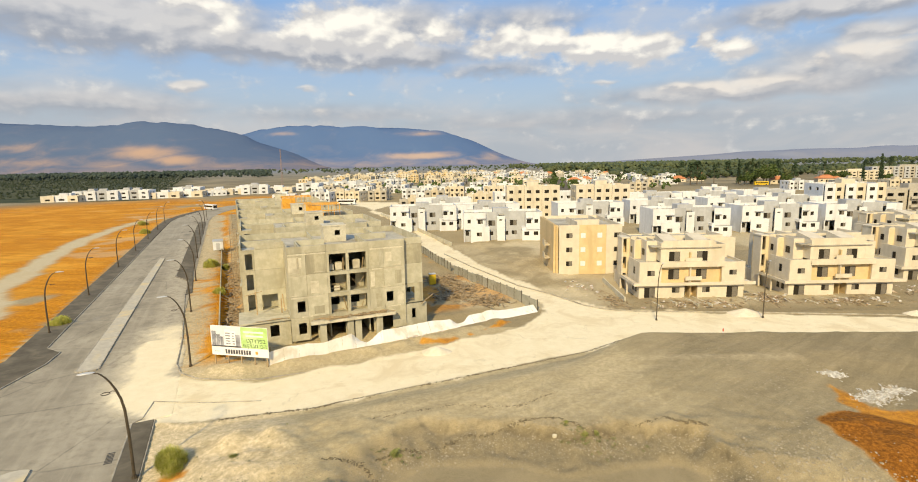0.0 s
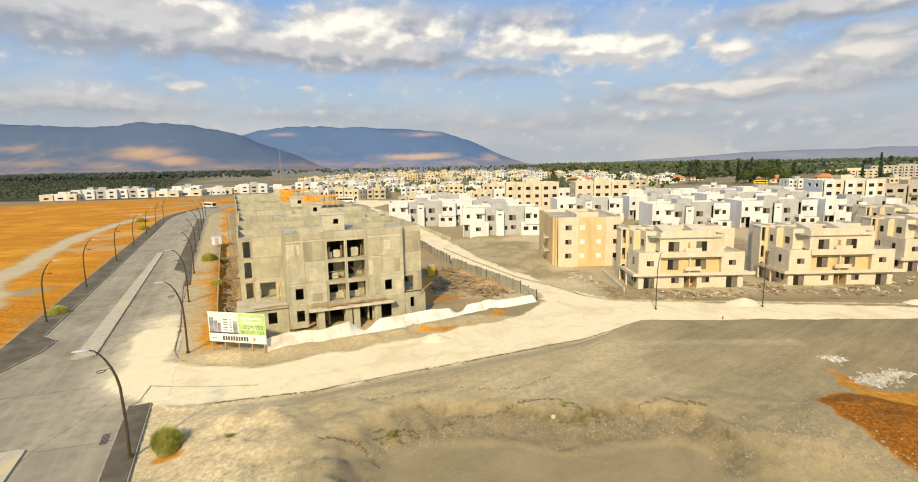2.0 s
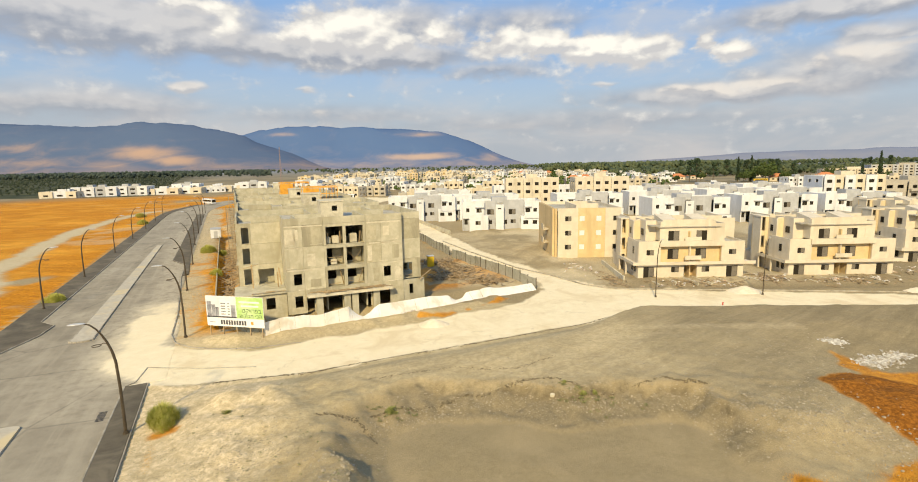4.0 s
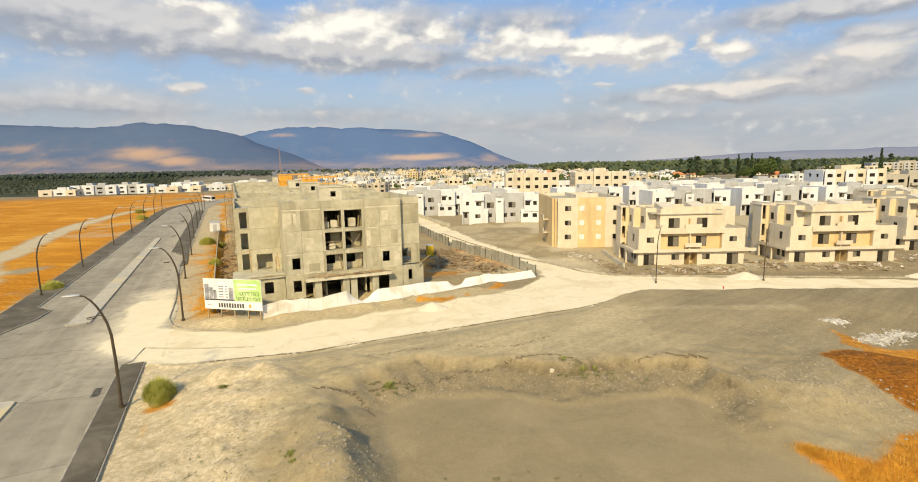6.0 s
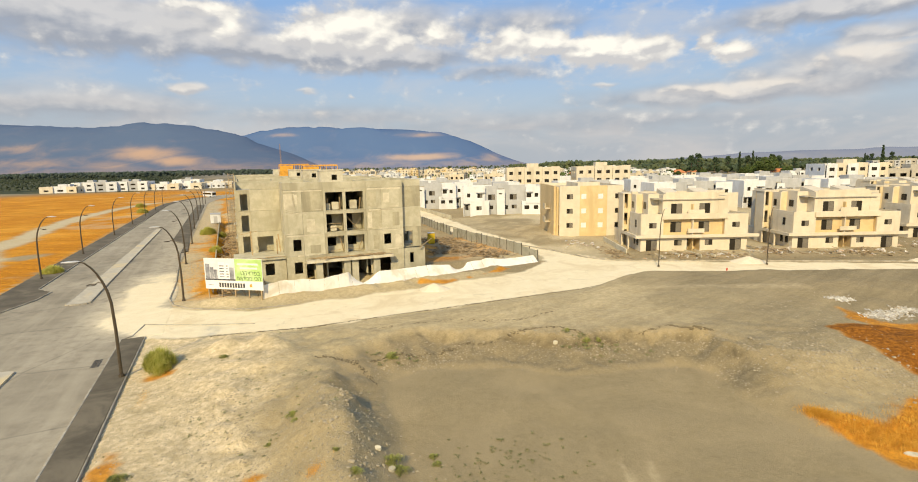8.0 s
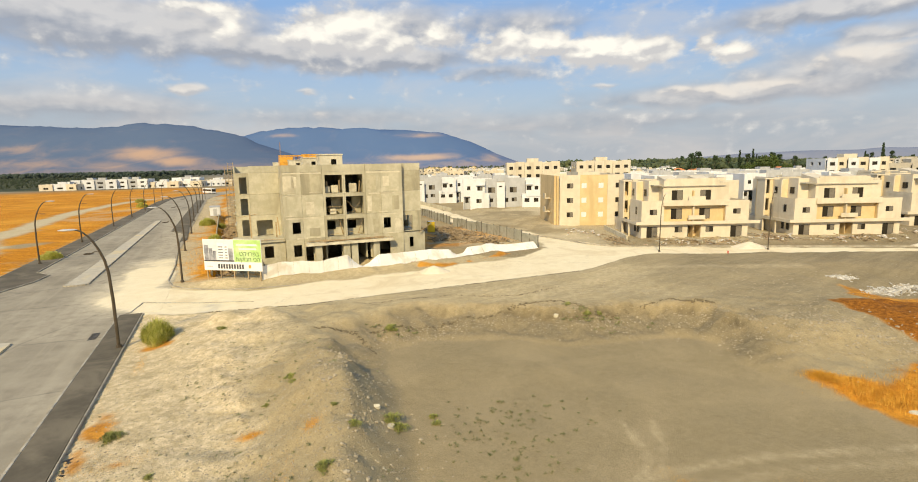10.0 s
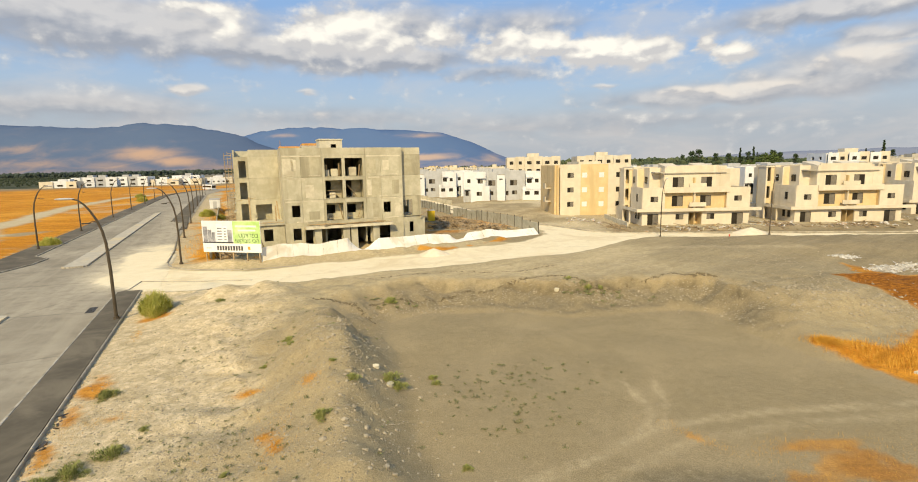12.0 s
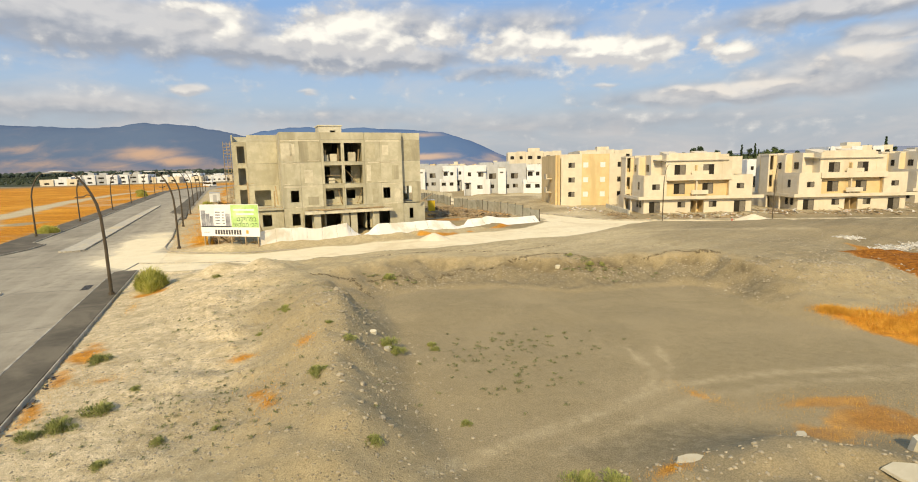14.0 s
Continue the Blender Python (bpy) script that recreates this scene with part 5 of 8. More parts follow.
        part("balcony_door", boxes((-0.3, 0.4, 10.33, 10.39, z + 0.01, z + 2.1)), FRAME, h, "dark balcony door")
    # course lines on the shaded side of the corner block
    for k in range(9):
        part("wall_course", boxes((-0.02, -0.002, 0.3, 5.3, 2.75 + 0.4 * k, 3.09 + 0.4 * k)), CREAM, h)
    # body behind, roofs
    part("back_wall", boxes((1.01, W - 0.26, DEPTH - 0.2, DEPTH, -0.5, 9.6)), CREAM, h)
    bm = bmesh.new()
    holed(bm, 1.01, W + 2.4, 2.67, 9.6, 8.0, 8.2, [(16.4, 17.7, 7.4, 8.4)])
    part("rear_wall", bm, CREAM, h)
    window(h, 16.4, 17.7, 7.4, 8.4, 8.0, 1)
    part("side_wall", boxes((W - 0.25, W, 8.21, DEPTH - 0.21, 2.67, 9.6)), CREAM, h)
    part("roof", boxes((1.01, W - 0.26, 8.21, DEPTH - 0.21, 9.2, 9.4), (2.31, 14.59, 0.96, 8.0, 9.06, 9.25)), ROOF_SCREED, h)
    for r in ((1.01, W - 0.3, 8.0, 8.2), (1.01, 1.2, 8.21, DEPTH - 0.21), (W - 0.25, W, 8.21, DEPTH - 0.21), (5.0, 5.2, 8.21, 13.0), (9.2, 9.4, 8.21, DEPTH - 0.25), (13.4, 13.6, 8.21, 13.0)):
        part("roof_parapet", boxes((*r, 9.61, 10.1)), CREAM, h)
    # sloping stair heads on the roof
    for u in (5.0, 10.6):
        bm = bmesh.new()
        pts = [(u, 2.5, 9.26), (u + 2.6, 2.5, 9.26), (u + 2.6, 6.5, 9.26), (u, 6.5, 9.26), (u, 2.6, 10.0), (u + 2.6, 2.6, 10.0), (u + 2.6, 6.5, 10.7), (u, 6.5, 10.7)]
        v = [bm.verts.new(p) for p in pts]
        for q in ((0, 3, 2, 1), (4, 5, 6, 7), (0, 1, 5, 4), (1, 2, 6, 5), (2, 3, 7, 6), (3, 0, 4, 7)):
            bm.faces.new([v[i] for i in q])
        part("stair_head", bm, CREAM, h)
    # loose pipes and boards left on the roof
    clutter = random.Random(8)
    for k in range(9):
        x, y = clutter.uniform(2.8, 16.5), clutter.uniform(8.8, 13.2)
        bm = bmesh.new()
        l, a = clutter.uniform(0.6, 1.6), clutter.uniform(0, 3.1)
        tube(bm, [(x, y, 9.46), (x + l * math.cos(a), y + l * math.sin(a), 9.46)], 0.05, 5)
        part("roof_pipe", bm, STEEL, h)
    # windows
    for r, s in (((0.95, 2.85, 0.0, 2.05, 0), 1), ((5.85, 7.2, 1.0, 2.0, 0), 1), ((11.25, 12.6, 1.0, 2.0, 0), -1), ((15.6, 17.6, 0.0, 2.05, 0), 1), ((1.4, 2.7, 4.1, 5.05, 0.02), 1), ((15.9, 17.2, 4.1, 5.0, 0.02), 1),
                 ((5.4, 7.35, 3.25, 5.1, 0.75), 1), ((10.35, 12.25, 3.25, 5.1, 0.75), 1), ((5.4, 7.35, 6.55, 8.3, 0.72), 1), ((10.35, 12.25, 6.55, 8.3, 0.72), -1)):
        window(h, *r, shutter=s, name="sliding_door" if r[2] < 0.1 or r[2] in (3.25, 6.55) else "window")
    turn = pose(0, 0, 0, 0, 0, -90)
    for ya, yb, z0, z1 in ((1.2, 1.9, 1.0, 2.2), (2.6, 3.3, 1.0, 2.2), (2.2, 2.9, 4.1, 5.4)):
        window(h, -yb, -ya, z0, z1, -0.14, name="window", m=turn)
    window(h, -4.7, -3.5, 7.2, 8.4, 1.93, name="window", m=turn)
    for z in (4.1, 7.2):
        window(h, -7.2, -6.4, z, z + 1.2, 0.68, name="window", m=turn)
    return h


def gardens(x0, y0, z0):
    """Low concrete strips, porch slabs and loose boards before a house."""
    for k, (u, l, w) in enumerate(((1.2, 4.2, 0.18), (4.6, 3.6, 0.15), (7.6, 5.2, 0.18), (9.8, 5.6, 0.22), (13.2, 4.0, 0.18), (17.2, 4.4, 0.18), (18.9, 5.0, 0.25))):
        o = part("garden_wall", boxes((u, u + w, -0.8 - l, -0.8, -0.6, 0.12 + 0.05 * (k % 3))), CONCRETE_PALE)
        o.matrix_basis = pose(x0, y0, z0, 0, 0, 9)
        tagged(o, "low concrete garden strip before an unfinished house", "garden wall", "garden strips")
    for u, w in ((0.6, 3.0), (11.0, 3.6)):
        o = part("porch_slab", boxes((u, u + w, -2.6, -0.1, -0.6, -0.12)), CONCRETE_PALE)
        o.matrix_basis = pose(x0, y0, z0)
        tagged(o, "pale concrete porch slab before a glass door", "slab", "porch slabs")


gardens(32.0, 88.2, 0.4)
gardens(58.7, 88.4, 0.3)
for pts, h_, label in ((((29.4, 101.5), (28.9, 86.2)), 1.0, "low grey retaining wall between the house plots"), (((-2, 152), (-24, 214), (-38, 250)), 0.9, "long low pale wall along the sand road")):
    for (ax, ay), (bx, by) in zip(pts, pts[1:]):
        bm = bmesh.new()
        box(bm, 0, math.hypot(bx - ax, by - ay), -0.12, 0.12, -0.6, h_)
        o = part("low_wall", bm, CONCRETE_PALE)
        o.matrix_basis = pose(ax, ay, 0.3, 0, 0, math.degrees(math.atan2(by - ay, bx - ax)))
        tagged(o, label, "wall")
for k in range(6):
    bm = bmesh.new()
    box(bm, 0, 15.8, -0.1, 0.1, -2.2, 0.5)
    o = part("boundary_wall", bm, CONCRETE_DARK)
    o.matrix_basis = BLOCK_AT @ pose(-10.5 - 0.48 * k, 3.0 + 16 * k, 0, 0, 0, 91.7)
    tagged(o, "rough concrete retaining wall beside the trench", "wall", "retaining walls")

house = cream_house(pose(32.0, 88.2, 0.4, 0, 0, 0.0), "cream rendered three-storey double house with yellow balcony niches")
house_b = copy_thing(house, pose(58.7, 88.4, 0.3, 0, 0, 0.0))
house_c = copy_thing(house, pose(87.5, 98.0, 0.3, 0, 0, 0.0))
house_d = copy_thing(house, pose(105.5, 122.0, 0.3, 0, 0, 0.0))

# ------------------------------------------------------------------ beige gable-end block


def beige_block(m):
    b = empty("apartment_building", m, "beige rendered three-storey building with a yellow panel and white shutters", "building")
    W, D, H = 13.6, 20.0, 9.9
    win = [(1.55, 2.9), (11.9, 13.25)]
    wh = [(4.7, 5.75), (8.3, 9.35)]
    zs = (0.95, 4.0, 7.1)
    for u0, u1, dy, mat in ((0, 4.35, 0.0, CREAM), (4.36, 10.2, 0.12, YELLOW), (10.21, W, 0.0, CREAM)):
        bm = bmesh.new()
        holed(bm, u0, u1, -1.0, H, dy, dy + 0.25, [(a, c, z, z + 1.05) for a, c in win + wh for z in zs])
        part("front_wall", bm, mat, b, "yellow render panel" if mat is YELLOW else "")
    for z in zs:
        for a, c in win:
            window(b, a, c, z, z + 1.05, 0.0, 1)
        for a, c in wh:
            part("shutter", boxes((a, c, 0.1, 0.2, z, z + 1.05)), WHITE, b, "closed white shutter")
    for u0, u1, y0 in ((-0.45, -0.01, 0.8), (-0.9, -0.46, 1.6)):
        part("side_wall", boxes((u0, u1, y0, y0 + 0.25, -1.0, H - 0.1), (u0, u0 + 0.25, y0 + 0.26, D, -1.0, H - 0.1)), YELLOW, b, "yellow rendered stepped side wall")
    part("side_wall", boxes((W - 0.25, W, 0.26, D, -1.0, H)), CREAM, b)
    part("back_wall", boxes((-0.64, W - 0.26, D - 0.25, D, -1.0, H)), CREAM, b)
    part("roof", boxes((-0.64, W - 0.26, 2.7, D - 0.26, H - 0.9, H - 0.7), (0.3, W - 0.26, 0.4, 2.69, H - 0.9, H - 0.7)), ROOF_SCREED, b)
    for r in ((4.0, 4.2, 0.5, 12.0), (4.21, 10.0, 5.0, 5.2), (9.8, 10.0, 5.21, 14.0)):
        part("roof_wall", boxes((*r, H - 0.69, H + 0.6)), CREAM, b)
    # open metal stair balcony on the side
    for z in (2.2, 5.2):
        part("side_balcony", boxes((-2.1, -0.91, 6.0, 9.0, z - 0.6, z - 0.4), (-2.1, -1.95, 6.0, 9.0, z - 0.4, z + 0.6)), TAN, b)
    return b


beige_block(pose(21.85, 109.0, 1.3, 0, 0, 0.0))

# ------------------------------------------------------------------ street furniture


def street_lamp(m):
    e = empty("street_lamp", m, "tall curved brown steel street lamp with a flat pale head", "street lamp", "street lamps")
    bm = bmesh.new()
    prof = ((0, 0), (0.0, 2.0), (0.0, 3.8), (0.08, 6.0), (0.24, 6.95), (0.5, 7.75), (0.8, 8.4), (1.12, 8.9), (1.48, 9.27), (1.85, 9.4))
    tube(bm, [(-x, 0, z) for x, z in prof], [0.13, 0.12, 0.115, 0.105, 0.10, 0.09, 0.08, 0.07, 0.06, 0.055], 8)
    part("mast", bm, STEEL, e)
    bm = bmesh.new()
    tube(bm, [(0, 0, -0.1), (0, 0, 0.25)], [0.24, 0.2], 8)
    part("base", bm, STEEL, e)
    bm = bmesh.new()
    bmesh.ops.create_uvsphere(bm, u_segments=12, v_segments=6, radius=1.0)
    bmesh.ops.transform(bm, matrix=Matrix.Translation((-2.3, 0, 9.42)) @ Matrix.Diagonal((0.62, 0.24, 0.085, 1)), verts=bm.verts)
    part("lamp_head", bm, LAMPHEAD, e, "pale flat lamp head")
    bm = bmesh.new()
    tube(bm, [(-0.46, 0, 7.6), (-0.75, 0, 7.7), (-0.95, 0, 7.6)], [0.035, 0.03, 0.03], 6)
    part("bracket", bm, STEEL, e)
    bm = bmesh.new()
    ring = [(-1.2 + 0.3 * math.cos(k * math.pi / 6), 0.3 * math.sin(k * math.pi / 6), 7.55) for k in range(13)]
    tube(bm, ring, 0.035, 6)
    part("lamp_ring", bm, STEEL, e)
    return e


TURN_DEG = math.degrees(ROAD_TURN)
x, y = sd(45.9, -8.4)
lamp = street_lamp(pose(x, y, 0.1, 0, 0, TURN_DEG))
for s_, d_ in ((70.6, -5.6), (98.7, -7.0), (126.0, -7.4), (158.0, -8.4), (186, -8.6), (214, -8.8), (243, -9.0), (272, -9.0)):
    x, y = sd(s_, d_)
    copy_thing(lamp, pose(x, y, zg(x, y) if d_ > -7.9 else 0.0, 0, 0, TURN_DEG))
for s_ in (95.8, 121.5, 153.5, 182, 211, 240, 269):
    x, y = sd(s_, -26.4)
    copy_thing(lamp, pose(x, y, 0.1, 0, 0, TURN_DEG + 180))
for x, y in ((30.9, 77.1), (47.7, 77.3)):
    e = empty("street_lamp", pose(x, y, zg(x, y), 0, 0, 0), "thin brown steel street lamp post with a slightly bent top", "street lamp", "street lamps")
    bm = bmesh.new()
    tube(bm, [(0, 0, -0.2), (0.02, 0, 4.0), (0.1, 0.1, 6.4), (0.32, 0.3, 7.6), (0.62, 0.6, 8.4), (0.95, 0.9, 8.8)], [0.085, 0.08, 0.07, 0.06, 0.05, 0.045], 8)
    part("mast", bm, STEEL, e)
    bm = bmesh.new()
    tube(bm, [(0, 0, -0.1), (0, 0, 0.25)], [0.18, 0.15], 8)
    part("base", bm, STEEL, e)
    bm = bmesh.new()
    bmesh.ops.create_uvsphere(bm, u_segments=10, v_segments=5, radius=1.0)
    bmesh.ops.transform(bm, matrix=Matrix.Translation((1.2, 1.15, 8.86)) @ Matrix.Rotation(radians(44), 4, "Z") @ Matrix.Diagonal((0.4, 0.16, 0.06, 1)), verts=bm.verts)
    part("lamp_head", bm, LAMPHEAD, e, "pale flat lamp head")

# road gully grating beside the near footpath
x, y = sd(50.5, -10.9)
g = empty("drain_grate", pose(x, y, 0.0, 0, 0, TURN_DEG), "dark cast-iron drain grate in the road gutter", "drain")
for k in range(8):
    part("bar", boxes((-0.3, 0.3, -1.0 + k * 0.25, -0.88 + k * 0.25, 0.004, 0.03)), FRAME, g)


def billboard():
    a = -12.7
    e = empty("billboard", pose(-31.5, 62.3, 0.0, 0, 0, a), "large site billboard with green panel, white strip and building picture", "billboard")
    W, z0, z1 = 8.05, 1.45, 5.32
    white = surface("print_white", (0.78, 0.78, 0.76), (0.82, 0.82, 0.80), 1.0, rough=0.6, bump=0.0)
    green = surface("print_green", (0.36, 0.56, 0.16), (0.44, 0.64, 0.22), 0.5, (0.56, 0.72, 0.38), 0.4, 0.6, 0.0)
    dark = surface("print_dark", (0.05, 0.10, 0.04), (0.06, 0.11, 0.05), 1.0, rough=0.6, bump=0.0)
    grey = surface("print_grey", (0.22, 0.23, 0.26), (0.40, 0.41, 0.44), 1.6, (0.14, 0.14, 0.16), 0.9, 0.6, 0.0)
    pale = surface("print_pale", (0.60, 0.62, 0.66), (0.70, 0.72, 0.74), 1.2, rough=0.6, bump=0.0)
    ink = surface("print_ink", (0.06, 0.06, 0.07), (0.08, 0.08, 0.09), 1.0, rough=0.6, bump=0.0)
    orange = surface("print_orange", (0.80, 0.32, 0.06), (0.84, 0.36, 0.08), 1.0, rough=0.6, bump=0.0)
    part("board", boxes((0, W, 0.0, 0.06, z0, z1)), white, e)
    part("picture", boxes((0.04, 4.3, -0.008, -0.004, 2.55, z1 - 0.04)), pale, e)
    for u0, u1, za, zb in ((0.15, 0.75, 2.75, 4.6), (0.8, 1.3, 2.75, 4.2), (1.35, 1.8, 2.75, 3.9), (2.0, 2.9, 2.75, 4.9), (2.95, 3.5, 2.75, 4.7), (3.55, 4.15, 2.75, 4.2)):
        part("picture_tower", boxes((u0, u1, -0.013, -0.009, za, zb)), grey if u0 < 1.9 or u0 > 3.5 else white, e)
        if 1.9 < u0 < 3.5:
            for k in range(5):
                part("picture_window", boxes((u0 + 0.12, u1 - 0.12, -0.018, -0.014, za + 0.2 + k * 0.34, za + 0.34 + k * 0.34)), grey, e)
    part("picture_ground", boxes((0.06, 4.28, -0.013, -0.009, 2.56, 2.74)), ink, e)
    part("green_panel", boxes((4.31, W - 0.03, -0.008, -0.004, 2.55, z1 - 0.04)), green, e)
    for k, (u0, u1, z) in enumerate(((4.7, 7.5, 4.55), (5.0, 7.4, 4.05))):
        part("text_bar", boxes((u0, u1, -0.013, -0.009, z, z + 0.22)), pale, e)
    for k in range(10):
        u = 1.95 + k * 0.37
        part("text_bar", boxes((u, u + 0.26, -0.013, -0.009, 1.68, 2.25)), ink, e)
    part("text_bar", boxes((0.4, 1.2, -0.013, -0.009, 1.9, 1.98)), grey, e)
    part("logo", boxes((6.2, 6.55, -0.013, -0.009, 1.8, 2.2)), orange, e)
    for text, u, z, size in (("\u05d8\u05e7\u05d9\u05d5\u05e8\u05e4\u05d1", 7.75, 3.30, 0.78), ("!\u05e9\u05e7\u05d5\u05d1\u05de \u05d9\u05db\u05d4", 7.85, 2.66, 0.70)):
        cu = bpy.data.curves.new("lettering", "FONT")
        cu.body, cu.size, cu.align_x, cu.extrude = text, size, "RIGHT", 0.002
        tmp = new("lettering_curve", cu)
        dg = bpy.context.evaluated_depsgraph_get()
        me = bpy.data.meshes.new_from_object(tmp.evaluated_get(dg))
        bpy.data.objects.remove(tmp)
        me.materials.clear()
        me.materials.append(dark)
        ob = new("lettering", me)
        ob.parent = e
        ob.matrix_basis = pose(u, -0.014, z, 90, 0, 0)
    for u in (0.3, 2.2, 4.1, 6.0, 7.7):
        part("post", boxes((u - 0.06, u + 0.06, 0.061, 0.17, -0.2, z1)), TIMBER, e)
        bm = bmesh.new()
        tube(bm, [(u, 0.18, 3.6), (u, 2.0, 0.1)], 0.05, 6)
        part("brace", bm, TIMBER, e)


billboard()


def hoarding():
    """White sheet-metal panels along the edge of the building plot, bent over in one wavy run."""
    pts = [(-23.9, 61.0), (-18.5, 64.4), (-11.8, 68.3), (2.5, 76.6), (13.3, 82.7)]
    e = empty("site_hoarding", pose(0, 0, 0), "white sheet-metal site hoarding, buckled and partly fallen over", "hoarding")
    lens = [0.0]
    for p, q in zip(pts, pts[1:]):
        lens.append(lens[-1] + math.hypot(q[0] - p[0], q[1] - p[1]))

    def edge(s):
        """Foot and top of the run at s metres along it."""
        x, y = np.interp(s, lens, [p[0] for p in pts]), np.interp(s, lens, [p[1] for p in pts])
        keys = ((0, 1.75, 5), (8.0, 1.7, 8), (9.6, 1.9, 6), (11.0, 2.2, 8), (12.2, 1.3, 45), (13.2, 0.9, 68), (14.2, 1.2, 55), (15.6, 1.9, 25), (20, 1.95, 30), (24, 1.9, 36), (27.0, 1.7, 44), (28.2, 1.0, 74), (29.2, 1.0, 74), (30.2, 1.7, 48), (38, 1.8, 52), (45, 1.7, 55))
        h = np.interp(s, [k[0] for k in keys], [k[1] for k in keys]) + 0.03 * math.sin(s * 0.9)
        lean = radians(np.interp(s, [k[0] for k in keys], [k[2] for k in keys]) + 2 * math.sin(s * 0.7))
        z = zg(x, y) - 0.1
        return Vector((x, y, z)), Vector((x - 0.52 * math.sin(lean) * h, y + 0.85 * math.sin(lean) * h, max(z + math.cos(lean) * h, z + 0.35)))

    s, total = 0.0, lens[-1]
    while s < total - 0.5:
        end = min(s + 1.9, total)
        bm = bmesh.new()
        n = 8
        grid = []
        for c in range(n + 1):
            foot, top = edge(s + (end - s) * c / n)
            bow = Vector((0.5, -0.85, 0.3)) * 0.05 * math.sin(s * 0.6)
            rib = Vector((0.5, -0.85, 0)) * 0.012 * (c % 2)
            grid.append([bm.verts.new(foot.lerp(top, r / 3) + bow * math.sin(math.pi * r / 3) + rib) for r in range(4)])
        for c in range(n):
            for r in range(3):
                bm.faces.new((grid[c][r], grid[c + 1][r], grid[c + 1][r + 1], grid[c][r + 1]))
        bmesh.ops.recalc_face_normals(bm, faces=bm.faces)
        bmesh.ops.solidify(bm, geom=bm.faces[:], thickness=0.01)
        part("sheet", bm, SHEETWHITE, e)
        s = end + 0.02


hoarding()


def sheet_fence():
    pts = [(13.2, 83.2), (5.6, 97.5), (-1.0, 112.0), (-6.5, 127.0), (-11.5, 146.0)]
    e = empty("site_fence", pose(0, 0, 0), "grey-green sheet-metal fence with steel posts beside the sand road", "fence")
    for (ax, ay), (bx, by) in zip(pts, pts[1:]):
        n = round(math.hypot(bx - ax, by - ay) / 2.4)
        ang = math.degrees(math.atan2(by - ay, bx - ax))
        for i in range(n):
            if ay > 111 and ay < 113 and i < 1:
                continue
            f = (i + 0.5) / n
            x, y = ax + (bx - ax) * f, ay + (by - ay) * f
            z = zg(x, y) - 0.1
            o = part("panel", boxes((-1.15, 1.15, -0.02, 0.02, 0.1, 2.0)), SHEETGREY, e)
            o.matrix_basis = pose(x, y, z, random.uniform(-2, 2), 0, ang)
            o = part("post", boxes((-1.24, -1.16, -0.06, 0.06, 0, 2.15)), STEEL, e)
            o.matrix_basis = pose(x, y, z, 0, 0, ang)


sheet_fence()


def site_toilet(x, y):
    yellow = surface("yellow_plastic", (0.75, 0.50, 0.02), (0.80, 0.56, 0.04), 1.0, rough=0.5, bump=0.0)
    e = empty("site_cabin", pose(x, y, zg(x, y), 0, 0, 15), "yellow plastic portable site cabin standing in rubble", "cabin")
    bm = bmesh.new()
    box(bm, -0.65, 0.65, -0.6, 0.6, 0, 2.1)
    bmesh.ops.bevel(bm, geom=bm.edges[:], offset=0.06, segments=2, affect="EDGES")
    part("body", bm, yellow, e)
    part("door", boxes((-0.42, 0.42, -0.64, -0.605, 0.15, 1.9)), yellow, e)
    part("roof", boxes((-0.7, 0.7, -0.65, 0.65, 2.105, 2.2)), LAMPHEAD, e)


site_toilet(-5.4, 102.0)


def marker_post(x, y, z):
    red = surface("red_paint", (0.55, 0.05, 0.02), (0.62, 0.07, 0.03), 1.0, rough=0.6, bump=0.0)
    e = empty("marker_post", pose(x, y, z), "small red and white marker post at the road edge", "marker")
    bm = bmesh.new()
    tube(bm, [(0, 0, -0.1), (0, 0, 0.55)], 0.07, 8)
    part("post", bm, WHITE, e)
    bm = bmesh.new()
    tube(bm, [(0, 0, 0.56), (0, 0, 0.95)], 0.085, 8)
    part("cap", bm, red, e)


marker_post(36.6, 68.0, zg(36.6, 68.0))

# ------------------------------------------------------------------ clutter on the concrete block


def planks(name, label, rows, m):
    e = empty(name, m, label, "timber")
    for x, y, z, l, a, tilt in rows:
        bm = bmesh.new()
        box(bm, -l / 2, l / 2, -0.09, 0.09, -0.025, 0.025)
        o = part("plank", bm, TIMBER, e)
        o.matrix_basis = pose(x, y, z, 0, tilt, a)


rng = random.Random(3)
planks("timber_stack", "loose weathered planks lying on the entrance canopy", [(rng.uniform(2.2, 12.6), rng.uniform(-1.05, -0.3), 3.72 + 0.05 * (k // 6), rng.uniform(1.5, 3.2), rng.uniform(-25, 25), 0) for k in range(24)], BLOCK_AT)
